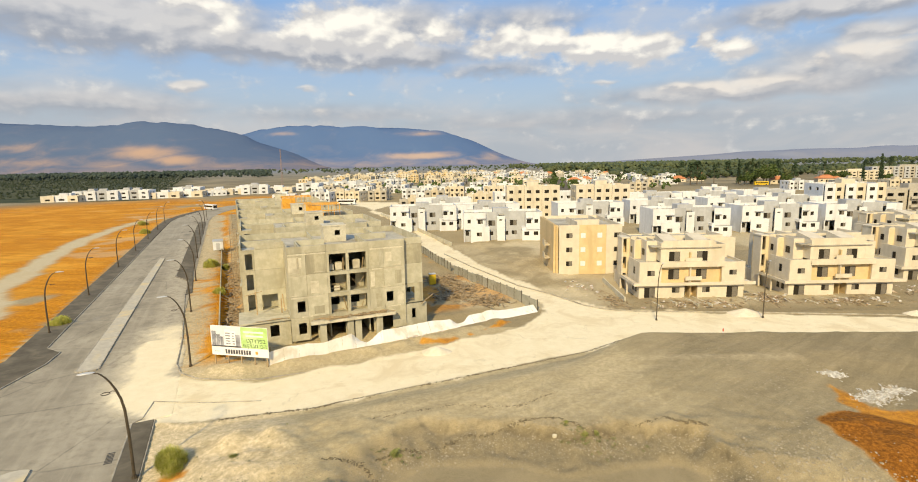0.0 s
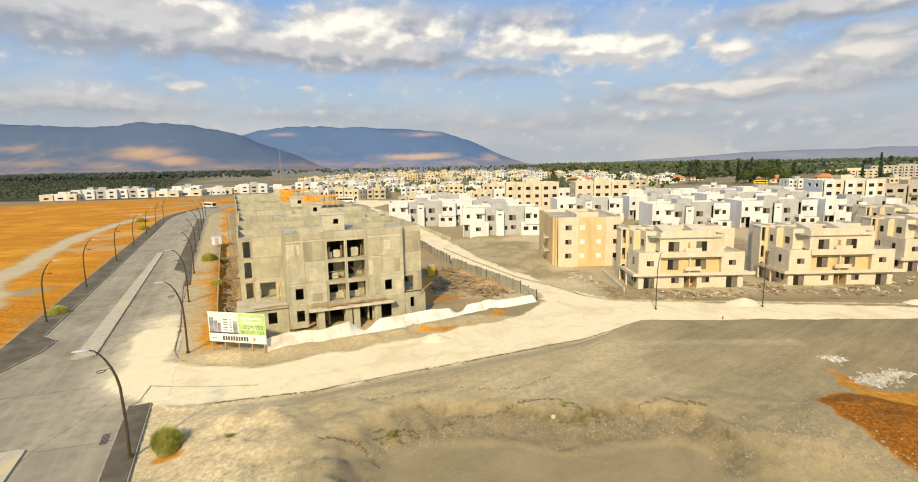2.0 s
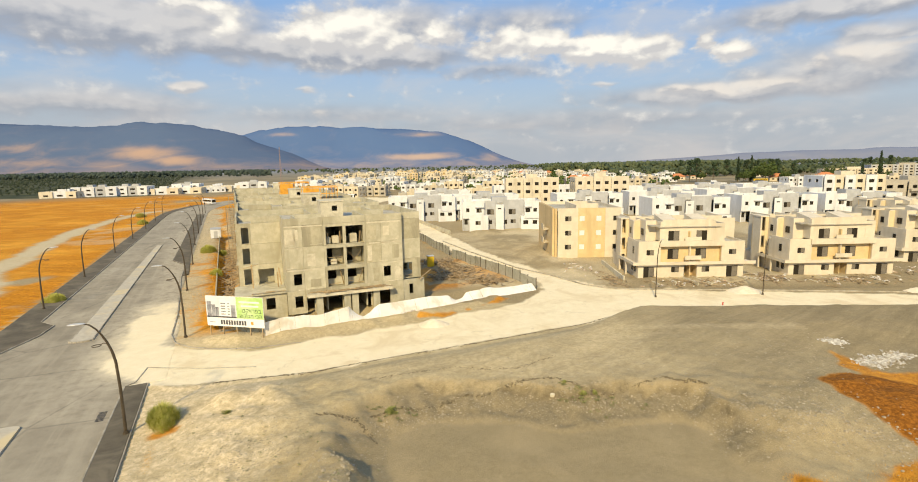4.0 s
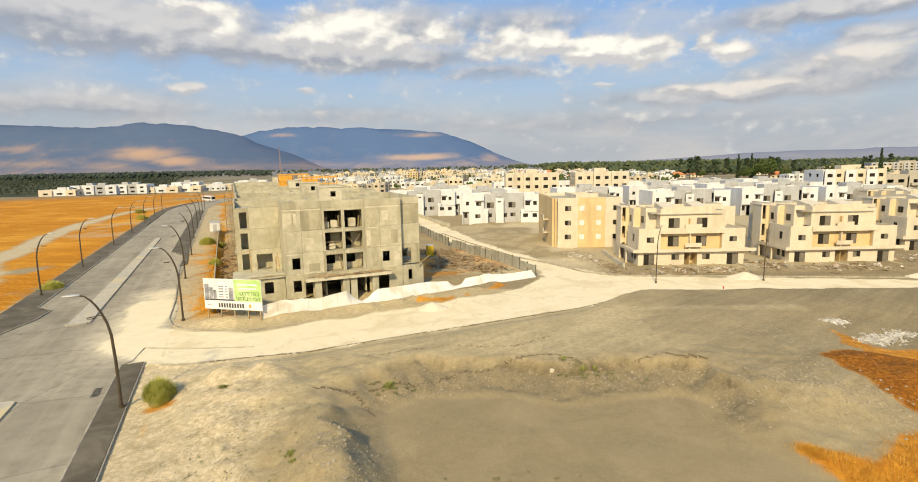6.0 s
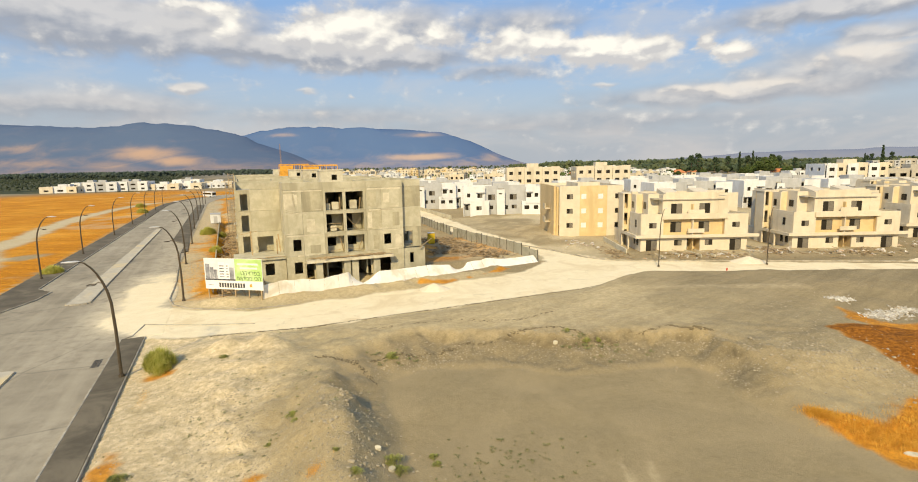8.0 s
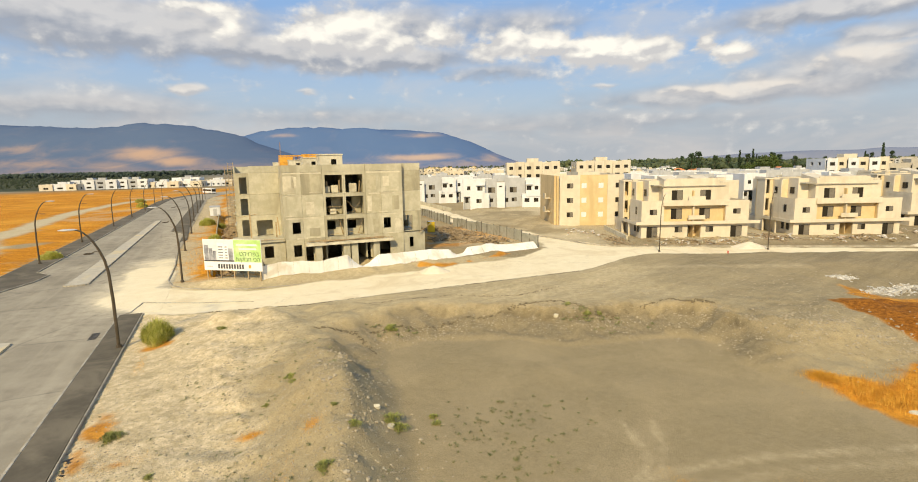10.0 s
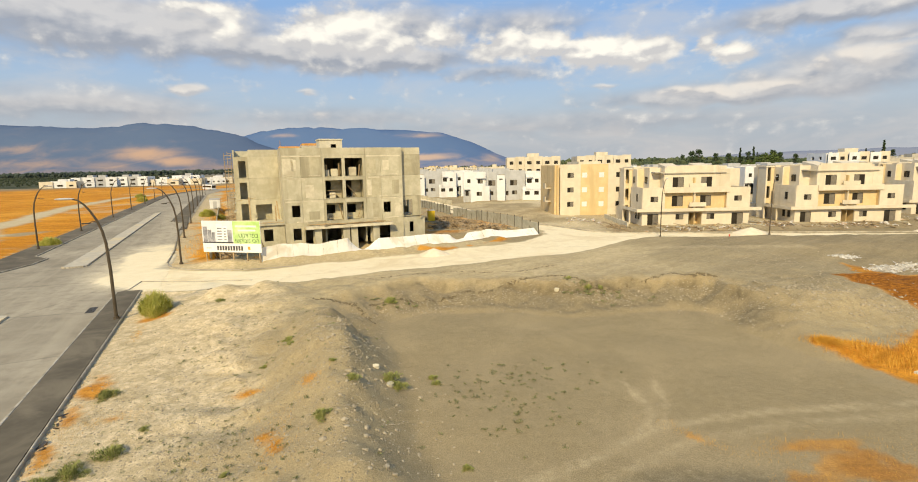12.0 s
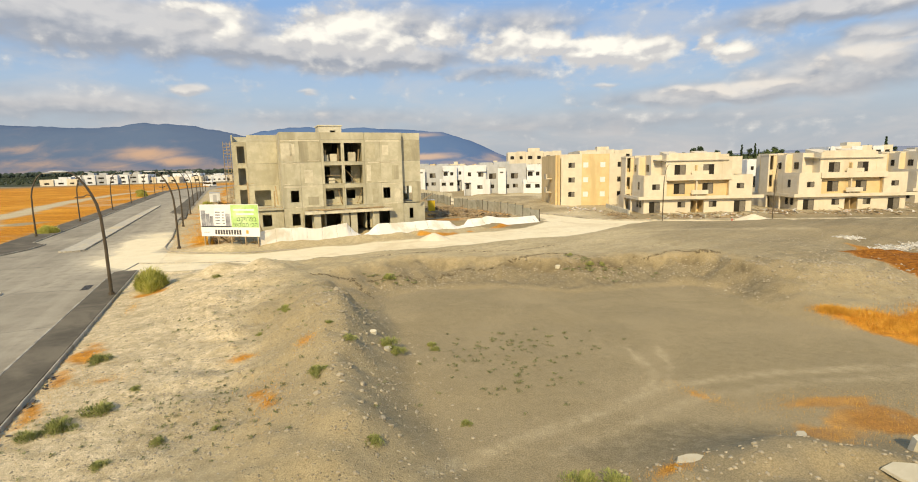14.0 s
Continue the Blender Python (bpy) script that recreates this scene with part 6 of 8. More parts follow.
planks("timber_props", "weathered timber props leaning in the open balconies", [(4.9, 1.0, 11.0, 1.8, 90, 70), (6.6, 0.8, 11.1, 1.9, 80, 75), (9.4, 0.9, 11.0, 1.8, 100, 72), (8.2, 0.8, 8.3, 2.4, 10, 50), (8.9, 0.9, 8.2, 2.2, 170, 55), (5.7, 0.6, 8.35, 2.2, 0, 0), (5.6, 0.8, 7.75, 2.2, 3, 0), (6.6, 0.7, 5.4, 2.2, 30, 75), (9.3, 0.8, 5.3, 2.0, 150, 68), (8.5, 0.6, 4.6, 2.0, 8, 12), (5.4, 0.7, 4.5, 2.0, 170, 8)], BLOCK_AT)
trench_rng = random.Random(17)
planks("timber_scraps", "weathered planks and props thrown into the trench", [(trench_rng.uniform(-9.6, -7.6) - 0.02 * q, q + trench_rng.uniform(-1.5, 1.5), trench_rng.uniform(-0.9, 0.3), trench_rng.uniform(1.5, 3.6), trench_rng.uniform(0, 180), trench_rng.uniform(-25, 25)) for q in range(3, 60)], BLOCK_AT)
planks("timber_edge", "rough timber guard rails on the terrace edge", [(-4.0, 0.3, 4.34, 3.0, 4, 0), (-2.4, 0.5, 4.36, 2.6, -6, 2), (-5.5, 3.9, 7.4, 2.4, 12, -8), (-1.9, 3.6, 5.2, 2.4, 90, 84), (-5.2, 3.8, 6.0, 3.4, 80, 86), (-1.6, 3.4, 5.8, 2.6, 60, 80), (17.2, 1.8, 4.5, 3.4, 12, -6), (18.8, 0.0, 4.7, 2.6, 20, -25)], BLOCK_AT)
for u, z, w, h in ((6.0, 10.25, 0.95, 1.05), (8.5, 10.25, 1.05, 1.25), (5.6, 7.25, 0.9, 0.8), (5.0, 10.25, 0.6, 0.9)):
    bm = bmesh.new()
    box(bm, -w / 2, w / 2, -0.5, 0.5, 0, h)
    bmesh.ops.bevel(bm, geom=bm.edges[:], offset=0.07, segments=2, affect="EDGES")
    o = part("block_pallet", bm, CONCRETE_PALE)
    o.matrix_basis = BLOCK_AT @ pose(u, 1.3, z + 0.01)
    tagged(o, "wrapped pallet of pale building blocks on an open balcony", "pallet", "block pallets")


def formwork(m, w, d, h):
    e = empty("formwork", m, "orange slab formwork and steel props on a roof", "formwork")
    for i in range(int(w / 1.2) + 1):
        for j in (0, 1):
            part("prop", boxes((i * 1.2 - 0.05, i * 1.2 + 0.05, j * d - 0.05, j * d + 0.05, 0, h)), FORMWORK, e)
    for z in (0.5, h * 0.55, h - 0.2):
        part("beam", boxes((0, w, -0.12, -0.06, z, z + 0.15)), FORMWORK, e)
    part("panel", boxes((0, w, -0.05, d, h, h + 0.12)), FORMWORK, e)
    part("panel", boxes((0, w * 0.45, -0.06, -0.055, 0.8, h - 0.3)), FORMWORK, e)


formwork(BLOCK_AT @ pose(6.4, 43, 13.2), 7.2, 4.0, 3.4)
formwork(BLOCK_AT @ pose(3.2, 68, 13.2), 7.2, 4.0, 3.8)


def scaffold(m, w, h):
    e = empty("scaffold", m, "rusty brown scaffold ladder tower against the side wall", "scaffold")
    for u in (0, w):
        for d in (0, 1.0):
            bm = bmesh.new()
            tube(bm, [(u, d, 0), (u, d, h)], 0.04, 6)
            part("upright", bm, TIMBER, e)
    z = 0.4
    while z < h:
        for d in (0, 1.0):
            bm = bmesh.new()
            tube(bm, [(0, d, z), (w, d, z)], 0.03, 5)
            part("rung", bm, TIMBER, e)
        z += 0.55


scaffold(BLOCK_AT @ pose(-8.6, 27, 0.3), 1.1, 14.0)
scaffold(BLOCK_AT @ pose(-8.7, 52, 0.3), 1.1, 15.0)


def site_hut(x, y, a):
    e = empty("site_hut", pose(x, y, zg(x, y), 0, 0, a), "off-white steel site container beside the building row", "container")
    part("body", boxes((-1.4, 1.4, -2.6, 2.6, 0.1, 2.7)), WHITE, e)
    part("roof", boxes((-1.5, 1.5, -2.7, 2.7, 2.705, 2.85)), LIGHTGREY, e)
    part("door", boxes((-0.5, 0.5, -2.64, -2.605, 0.2, 2.2)), LIGHTGREY, e)


x, y = sd(172, -3.2)
site_hut(x, y, TURN_DEG)


def bus(x, y, a, label, window_side=1):
    e = empty("bus", pose(x, y, 0.0, 0, 0, a), label, "bus", "parked buses")
    bm = bmesh.new()
    box(bm, -1.25, 1.25, -6.0, 6.0, 0.35, 3.2)
    bmesh.ops.bevel(bm, geom=bm.edges[:], offset=0.15, segments=2, affect="EDGES")
    part("body", bm, WHITE, e)
    part("windscreen", boxes((-1.1, 1.1, -6.04, -6.005, 1.3, 2.8)), GLASS, e)
    for sx in (-1, 1):
        part("window_band", boxes((sx * 1.27 - 0.015, sx * 1.27 + 0.015, -5.2, 5.4, 1.6, 2.6)), GLASS, e)
    for wx in (-1.2, 1.2):
        for wy in (-3.8, 3.6):
            bm = bmesh.new()
            tube(bm, [(wx - 0.12, wy, 0.48), (wx + 0.12, wy, 0.48)], 0.48, 12)
            part("wheel", bm, FRAME, e)
    return e


coach = bus(-147, 303, 50, "white coach with dark windows driving bay at the road side")
copy_thing(coach, pose(-88, 322, 0.2, 0, 0, 82))
copy_thing(coach, pose(-70, 321, 0.2, 0, 0, 80))

# ------------------------------------------------------------------ plants near the camera


def tuft_mesh(name, blades, spread_, height, width, mat, seed, droop=0.4):
    rng = random.Random(seed)
    bm = bmesh.new()
    lobes = [(0.0, 0.0, 0.85)] * 2 + [(spread_ * rng.uniform(-0.3, 0.3), spread_ * rng.uniform(-0.3, 0.3), rng.uniform(0.4, 0.8)) for k in range(5)]
    for k in range(blades):
        a = rng.uniform(0, 2 * math.pi)
        out = math.sqrt(rng.random())
        r0 = spread_ * 0.40 * out
        dome = height * math.sqrt(max(0.05, 1 - 0.85 * out * out))
        h0 = dome * rng.uniform(-0.02, 0.72)
        h = dome * rng.uniform(0.18, 0.42)
        lobe = rng.choice(lobes)
        base = Vector((math.cos(a) * r0 * lobe[2] + lobe[0], math.sin(a) * r0 * lobe[2] + lobe[1], h0 * lobe[2]))
        h *= lobe[2]
        b = a + rng.uniform(-1.2, 1.2)
        push = h * rng.uniform(0.2, 1.0) * (0.3 + out)
        tip = base + Vector((math.cos(b) * push, math.sin(b) * push, h))
        mid = base.lerp(tip, 0.55) + Vector((0, 0, h * droop * 0.25))
        side = Vector((-math.sin(a + rng.uniform(-1, 1)), math.cos(a), 0)) * width * rng.uniform(0.6, 1.4)
        v = [bm.verts.new(p) for p in (base - side * 0.4, base + side * 0.4, mid - side, mid + side, tip)]
        bm.faces.new((v[0], v[1], v[3], v[2]))
        bm.faces.new((v[2], v[3], v[4]))
    return bm


def shrub(name, label, category, group, blades, spread_, height, width, mat, seed):
    e = empty(name, pose(0, 0, -200), label, category, group)
    part("foliage", tuft_mesh("foliage", blades, spread_, height, width, mat, seed), mat, e)
    return e


big_bush = shrub("bush", "large round yellow-green desert bush beside the footpath", "bush", "", 9000, 3.3, 2.3, 0.016, LEAF_BUSH, 1)
bx, by = -24.2, 39.6
big_bush.matrix_basis = pose(bx, by, zg(bx, by) - 0.1)
weed = shrub("weed", "low green weed growing on dusty soil", "weed", "green weeds", 1100, 1.15, 0.50, 0.014, LEAF_WEED, 2)
wrng = random.Random(12)
spots = ((-2.7, 15.6, 0.7), (-5.7, 19.9, 0.95), (-18.1, 24.7, 1.1), (-14.2, 19.2, 1.2), (11.0, 42.2, 1.0), (12.1, 42.6, 0.8), (9.6, 43.2, 0.6), (-5.6, 40.2, 1.2), (-3.7, 25.6, 1.2), (-3.2, 25.2, 1.0), (-5.0, 22.7, 0.75), (-1.5, 27.0, 0.6), (-1.2, 26.2, 0.6), (-10.1, 29.2, 0.8), (-9.6, 28.2, 0.55), (-14.8, 17.8, 1.2), (-15.4, 17.2, 0.9), (-14.0, 21.1, 0.5),
         (-19.0, 39.6, 0.8), (-11.6, 15.4, 0.6), (-10.5, 16.8, 0.6), (-11.0, 27.5, 0.5), (-8.8, 17.5, 0.45), (-6.2, 24.0, 0.4), (3.8, 14.3, 1.2), (4.7, 14.0, 1.0), (0.3, 18.5, 0.5))
for k, (x, y, s_) in enumerate(spots):
    m = pose(x, y, zg(x, y) - 0.02, 0, 0, wrng.uniform(0, 360)) @ Matrix.Scale(s_, 4)
    if k == 0:
        weed.matrix_basis = m
    else:
        o = copy_thing(weed, m)
        o.matrix_basis = m
for x, y, s_ in ((-65.4, 80.6, 2.6), (-67.2, 83.4, 1.6), (-48.0, 100, 2.4), (-62.6, 127.0, 3.2), (-60.0, 128.4, 2.8), (-64.6, 130.4, 2.6), (-121.5, 196.0, 3.4), (-124.0, 200.0, 2.6), (-140.0, 226.0, 3.2), (-144.0, 231.0, 2.6)):
    o = copy_thing(big_bush, pose(x, y, zg(x, y)))
    o.matrix_basis = pose(x, y, zg(x, y), 0, 0, x * 7) @ Matrix.Scale(s_ / 3.0, 4)
    tagged(o, "olive-green bush on the verge of the main road", group="verge bushes")


def scatter(name, label, category, mat, n, place, make, seed):
    """Many small pieces in one mesh."""
    rng = random.Random(seed)
    co, faces = [], []
    spots_ = [place(rng) for k in range(n)]
    heights = ground_height(np.array([p[0] for p in spots_]), np.array([p[1] for p in spots_]))
    for p, z in zip(spots_, heights):
        v, f = make(rng, p[0], p[1], float(z), p[2])
        b = len(co)
        co += v
        faces += [tuple(i + b for i in q) for q in f]
    me = bpy.data.meshes.new(name)
    me.from_pydata(co, [], faces)
    me.materials.append(mat)
    return tagged(new(name, me), label, category, kind="stuff")


ICO = None


def ico():
    global ICO
    if ICO is None:
        bm = bmesh.new()
        bmesh.ops.create_icosphere(bm, subdivisions=1, radius=1.0)
        ICO = ([v.co.copy() for v in bm.verts], [tuple(v.index for v in f.verts) for f in bm.faces])
        bm.free()
    return ICO


def pebble(rng, x, y, z, s):
    v, f = ico()
    sx, sy, sz = s * rng.uniform(0.7, 1.3), s * rng.uniform(0.7, 1.3), s * rng.uniform(0.45, 0.8)
    return [(x + p.x * sx * rng.uniform(0.75, 1.2), y + p.y * sy * rng.uniform(0.75, 1.2), z + p.z * sz * rng.uniform(0.75, 1.2)) for p in v], f


def chip(rng, x, y, z, s):
    m = pose(x, y, z, rng.uniform(-40, 40), rng.uniform(-40, 40), rng.uniform(0, 360))
    a, b, c = s * rng.uniform(0.5, 1.5), s * rng.uniform(0.3, 0.9), s * rng.uniform(0.06, 0.25)
    v = [tuple(m @ Vector((i * a, j * b, k * c))) for k in (-1, 1) for j in (-1, 1) for i in (-1, 1)]
    return v, [(0, 2, 3, 1), (4, 5, 7, 6), (0, 1, 5, 4), (2, 6, 7, 3), (0, 4, 6, 2), (1, 3, 7, 5)]


def splinter(rng, x, y, z, s):
    """A long scrap of board or bar."""
    m = pose(x, y, z + 0.1 * s, rng.uniform(-12, 12), rng.uniform(-22, 22), rng.uniform(0, 360))
    a, b, c = s * rng.uniform(1.2, 4.5), s * rng.uniform(0.12, 0.32), s * rng.uniform(0.05, 0.12)
    v = [tuple(m @ Vector((i * a, j * b, k * c))) for k in (-1, 1) for j in (-1, 1) for i in (-1, 1)]
    return v, [(0, 2, 3, 1), (4, 5, 7, 6), (0, 1, 5, 4), (2, 6, 7, 3), (0, 4, 6, 2), (1, 3, 7, 5)]


def blade(rng, x, y, z, s):
    a, h = rng.uniform(0, 2 * math.pi), s * rng.uniform(0.6, 1.3)
    w = 0.032 * s
    tx, ty = x + math.cos(a) * h * 0.5, y + math.sin(a) * h * 0.5
    px, py = -math.sin(a) * w, math.cos(a) * w
    return [(x - px, y - py, z - 0.03), (x + px, y + py, z - 0.03), (tx, ty, z + h)], [(0, 1, 2)]


def sprig(rng, x, y, z, s):
    """A small weed of a few dozen leaves."""
    v, f = [], []
    for k in range(22):
        a, r = rng.uniform(0, 6.28), s * rng.random()
        h = s * rng.uniform(0.1, 0.8)
        px, py, pz = x + math.cos(a) * r, y + math.sin(a) * r, z + h * 0.5
        q, w = rng.uniform(0, 6.28), s * 0.22
        i = len(v)
        v += [(px - math.cos(q) * w, py - math.sin(q) * w, pz), (px + math.cos(q) * w, py + math.sin(q) * w, pz + w * 0.4), (px + math.sin(q) * w * 0.6, py - math.cos(q) * w * 0.6, pz + h * 0.6)]
        f.append((i, i + 1, i + 2))
    return v, f


def around(spots_, size):
    def place(rng):
        cx, cy, rx, ry, *turn = rng.choice(spots_)
        a = radians(turn[0]) if turn else 0.0
        p, q = rng.gauss(0, rx * 0.5), rng.gauss(0, ry * 0.5)
        x, y = cx + p * math.cos(a) - q * math.sin(a), cy + p * math.sin(a) + q * math.cos(a)
        return x, y, size * rng.uniform(0.5, 1.5)
    return place


def along(pts, width, size, power=2.2):
    def place(rng):
        k = rng.randrange(len(pts) - 1)
        f = rng.random()
        x = pts[k][0] + (pts[k + 1][0] - pts[k][0]) * f + rng.gauss(0, width)
        y = pts[k][1] + (pts[k + 1][1] - pts[k][1]) * f + rng.gauss(0, width)
        return x, y, size * (0.3 + 1.4 * rng.random() ** power)
    return place


ROCK = surface("pale_rock", (0.27, 0.23, 0.155), (0.42, 0.36, 0.255), 3.0, rough=0.95, bump=0.2)
CHIPS = surface("mixed_rubble", (0.34, 0.32, 0.28), (0.70, 0.67, 0.60), 1.7, (0.45, 0.28, 0.16), 1.1, 0.9, 0.0)
WASTE = surface("mixed_waste", (0.36, 0.34, 0.29), (0.70, 0.68, 0.62), 2.5, (0.34, 0.29, 0.21), 1.6, 0.85, 0.0)
CLOD = surface("dark_clods", (0.12, 0.095, 0.055), (0.20, 0.16, 0.095), 3.0, rough=0.95, bump=0.2)
DEADWOOD = surface("dark_rebar_and_brush", (0.20, 0.15, 0.09), (0.42, 0.32, 0.19), 2.0, rough=0.95, bump=0.0)
scatter("stones", "pale stones scattered along the spoil ridge", "stones", ROCK, 900, along(RIDGE + ((-1, 20), (-3.5, 27)), 1.5, 0.065, 3.5), pebble, 31)
scatter("stones", "small stones strewn down the dug face of the pit", "stones", ROCK, 900, along(((-6, 40.6), (1, 42.2), (7, 41.6), (12, 40.6), (18, 41.4), (21.4, 38.5), (20.8, 34.5)), 1.0, 0.055, 3.0), pebble, 43)
scatter("stones", "gravel on the bank of spoil beside the dry grass", "stones", ROCK, 900, along(((23, 36), (27, 36.5), (30, 34.5), (33, 33)), 1.7, 0.07, 2.6), pebble, 44)
scatter("weeds", "small dark weeds on the dug face of the pit", "weeds", LEAF_SPRIG, 70, around(((13, 41.2, 3.0, 1.2), (10.5, 42, 2.0, 1.0), (-5, 40.3, 2.5, 1.2)), 0.22), sprig, 45)
scatter("rubble_heap", "boards, blocks and waste strewn before the unfinished houses", "rubble", DEADWOOD, 420, around(((41, 84.6, 9, 2.0), (67, 84.4, 9, 2.2), (54.5, 86.5, 3.0, 3.0), (27.5, 88, 2.0, 6), (86, 88, 6, 4)), 0.30), splinter, 46)
scatter("rubble_heap", "pale broken blocks strewn before the unfinished houses", "rubble", CHIPS, 220, around(((41, 84.8, 9, 1.8), (67, 84.6, 9, 2.0), (54.5, 87, 3.0, 3.0), (24, 98, 3.0, 6), (86, 90, 6, 4)), 0.30), chip, 47)
scatter("stones", "pale stones scattered along the pit rim", "stones", ROCK, 420, along(((-7, 42), (5, 43.2), (14, 42.6), (22, 39.4), (27, 37), (33, 34)), 1.3, 0.07, 3.0), pebble, 32)
scatter("stones", "small stones on the dusty slope beside the footpath", "stones", ROCK, 1500, around(((-14, 22, 6, 6), (-10, 16, 5, 4), (-16, 33, 6, 6)), 0.035), pebble, 33)
scatter("stones", "broken stones on the heap in the corner", "stones", ROCK, 380, around(((10, 12.5, 4, 2), (7.5, 14, 3, 1.5), (13, 14.5, 3, 1.5), (20, 13, 5, 2)), 0.055), pebble, 34)
scatter("weeds", "dry grey weeds dotted over the dusty bank", "weeds", LEAF_SPRIG, 260, around(((-13, 24, 7, 9), (-10, 30, 7, 8), (-15, 18, 5, 4), (-16, 34, 6, 7)), 0.11), sprig, 49)
scatter("stones", "small clods and stones over the dusty bank", "stones", ROCK, 2600, around(((-13, 22, 7, 8), (-9, 18, 5, 5), (-14, 32, 7, 8), (-7, 27, 4, 8)), 0.05), pebble, 50)
scatter("stones", "clods of earth over the ground above the pit", "stones", ROCK, 700, around(((0, 46, 14, 5), (18, 48, 12, 7), (32, 50, 9, 7), (29, 39, 5, 4)), 0.07), pebble, 51)
scatter("rubble_heap", "heaps of pale building rubble and rubbish", "rubble", WASTE, 1500, around(((41.7, 53.8, 1.1, 0.8), (42.3, 48.9, 1.5, 1.2), (43.6, 49.4, 1.4, 1.1), (41.4, 48.3, 1.2, 0.9), (45.6, 50.2, 1.4, 0.9)), 0.12), chip, 35)
scatter("rubble_heap", "brush, rebar and rubble heaped inside the site fence", "rubble", DEADWOOD, 1100, around(((-3.5, 106, 3.5, 4.0), (0.5, 97, 4, 5), (-1, 92, 4, 3), (5, 88, 3, 3)), 0.34), splinter, 36)
scatter("rubble_heap", "building waste along the foot of the concrete block", "rubble", CHIPS, 500, along(((-20, 66.2), (-8, 71), (-3, 73.5)), 0.6, 0.16), chip, 37)
scatter("rubble_heap", "debris and timber scraps in the trench beside the blocks", "rubble", DEADWOOD, 1400, along(tuple((BLOCK_AT @ Vector((-8.7 - 0.015 * q, q, 0)))[:2] for q in (4, 14, 30, 50, 80)), 0.8, 0.30), splinter, 41)
scatter("dry_grass", "orange dry grass tufts on the bank", "grass", STRAW, 11000, around([(a, b, c * 1.7, d * 2.2, e) for a, b, c, d, e in STRAWS[4:] if b < 50], 0.10), blade, 38)
scatter("dry_grass", "tall golden dry grass at the edge of the pit", "grass", STRAW, 16000, around(((22.8, 30.0, 1.0, 0.5, -50), (24.2, 28.4, 2.0, 1.1, -45), (26.5, 27.4, 2.2, 1.8, -20), (29.0, 28.6, 2.6, 2.2, 30)), 0.23), blade, 48)
scatter("dry_grass", "orange dry grass along the verge", "grass", STRAW, 9000, along((sd(74, -4.0), sd(100, -3.5), sd(140, -3.8)), 1.3, 0.3), blade, 39)
RIM = ((-7.1, 39.7), (-5.5, 40.6), (-1.9, 41.8), (0, 42.9), (4.1, 43.4), (6.4, 44.2), (8.9, 44.1), (11.6, 42.2), (14.2, 42.9), (18.7, 43.6), (20.0, 42.5), (21.9, 42.0))
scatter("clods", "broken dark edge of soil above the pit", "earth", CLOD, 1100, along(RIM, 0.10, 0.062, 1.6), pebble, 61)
scatter("clods", "broken dark lip of soil along the sand road", "earth", CLOD, 1500, along(((-24, 47.7), (-20.4, 48.7), (-15, 49.7), (-12.6, 51.2), (-6.5, 53.9), (1.3, 57.1), (6.5, 59.5), (12.2, 62.1), (17.2, 64.3), (22.4, 68.2), (27.3, 70.6)), 0.14, 0.075, 1.8), pebble, 62)
scatter("clods", "low ridges of soil pushed up by a grader", "earth", CLOD, 420, along(((-8.5, 44.8), (-4.5, 45.7), (-0.7, 47.2), (5.7, 46.6), (9.9, 49.6)), 0.12, 0.05, 1.8), pebble, 63)
scatter("clods", "cracked soil at the head of the spoil ridge", "earth", CLOD, 320, along(((-11.3, 38.5), (-9.2, 38.7), (-7.5, 37.9), (-6.2, 36.5)), 0.12, 0.06, 1.8), pebble, 64)
scatter("stones", "crumbled soil and stones under the broken edge of the pit", "stones", ROCK, 1100, along(tuple((a, b - 1.1) for a, b in RIM), 0.6, 0.06, 2.4), pebble, 65)
scatter("litter", "dark scraps of bitumen along the footpath edge", "litter", FRAME, 60, along((sd(14, -7.6), sd(30, -7.7)), 0.25, 0.12), chip, 58)
scatter("stones", "larger broken stones along the crest of the spoil ridge", "stones", ROCK, 120, along(((-7.4, 31), (-6.0, 26.5), (-4.6, 22), (-3.2, 17.5)), 0.9, 0.11, 2.5), pebble, 59)
scatter("stones", "larger stones on the spoil bank beside the dry grass", "stones", ROCK, 160, along(((22, 36.5), (26, 37), (30, 36), (34, 33)), 1.6, 0.12, 2.5), pebble, 60)
scatter("weeds", "sparse grey-green weeds on the pit floor", "weeds", LEAF_SPRIG, 230, around(((1.7, 25, 4.0, 3.2), (3.8, 27.2, 4.0, 2.6), (2.5, 22.5, 3.5, 3.5), (-10, 17.3, 5, 2.4), (-9.0, 20.0, 5, 3.0)), 0.13), sprig, 40)


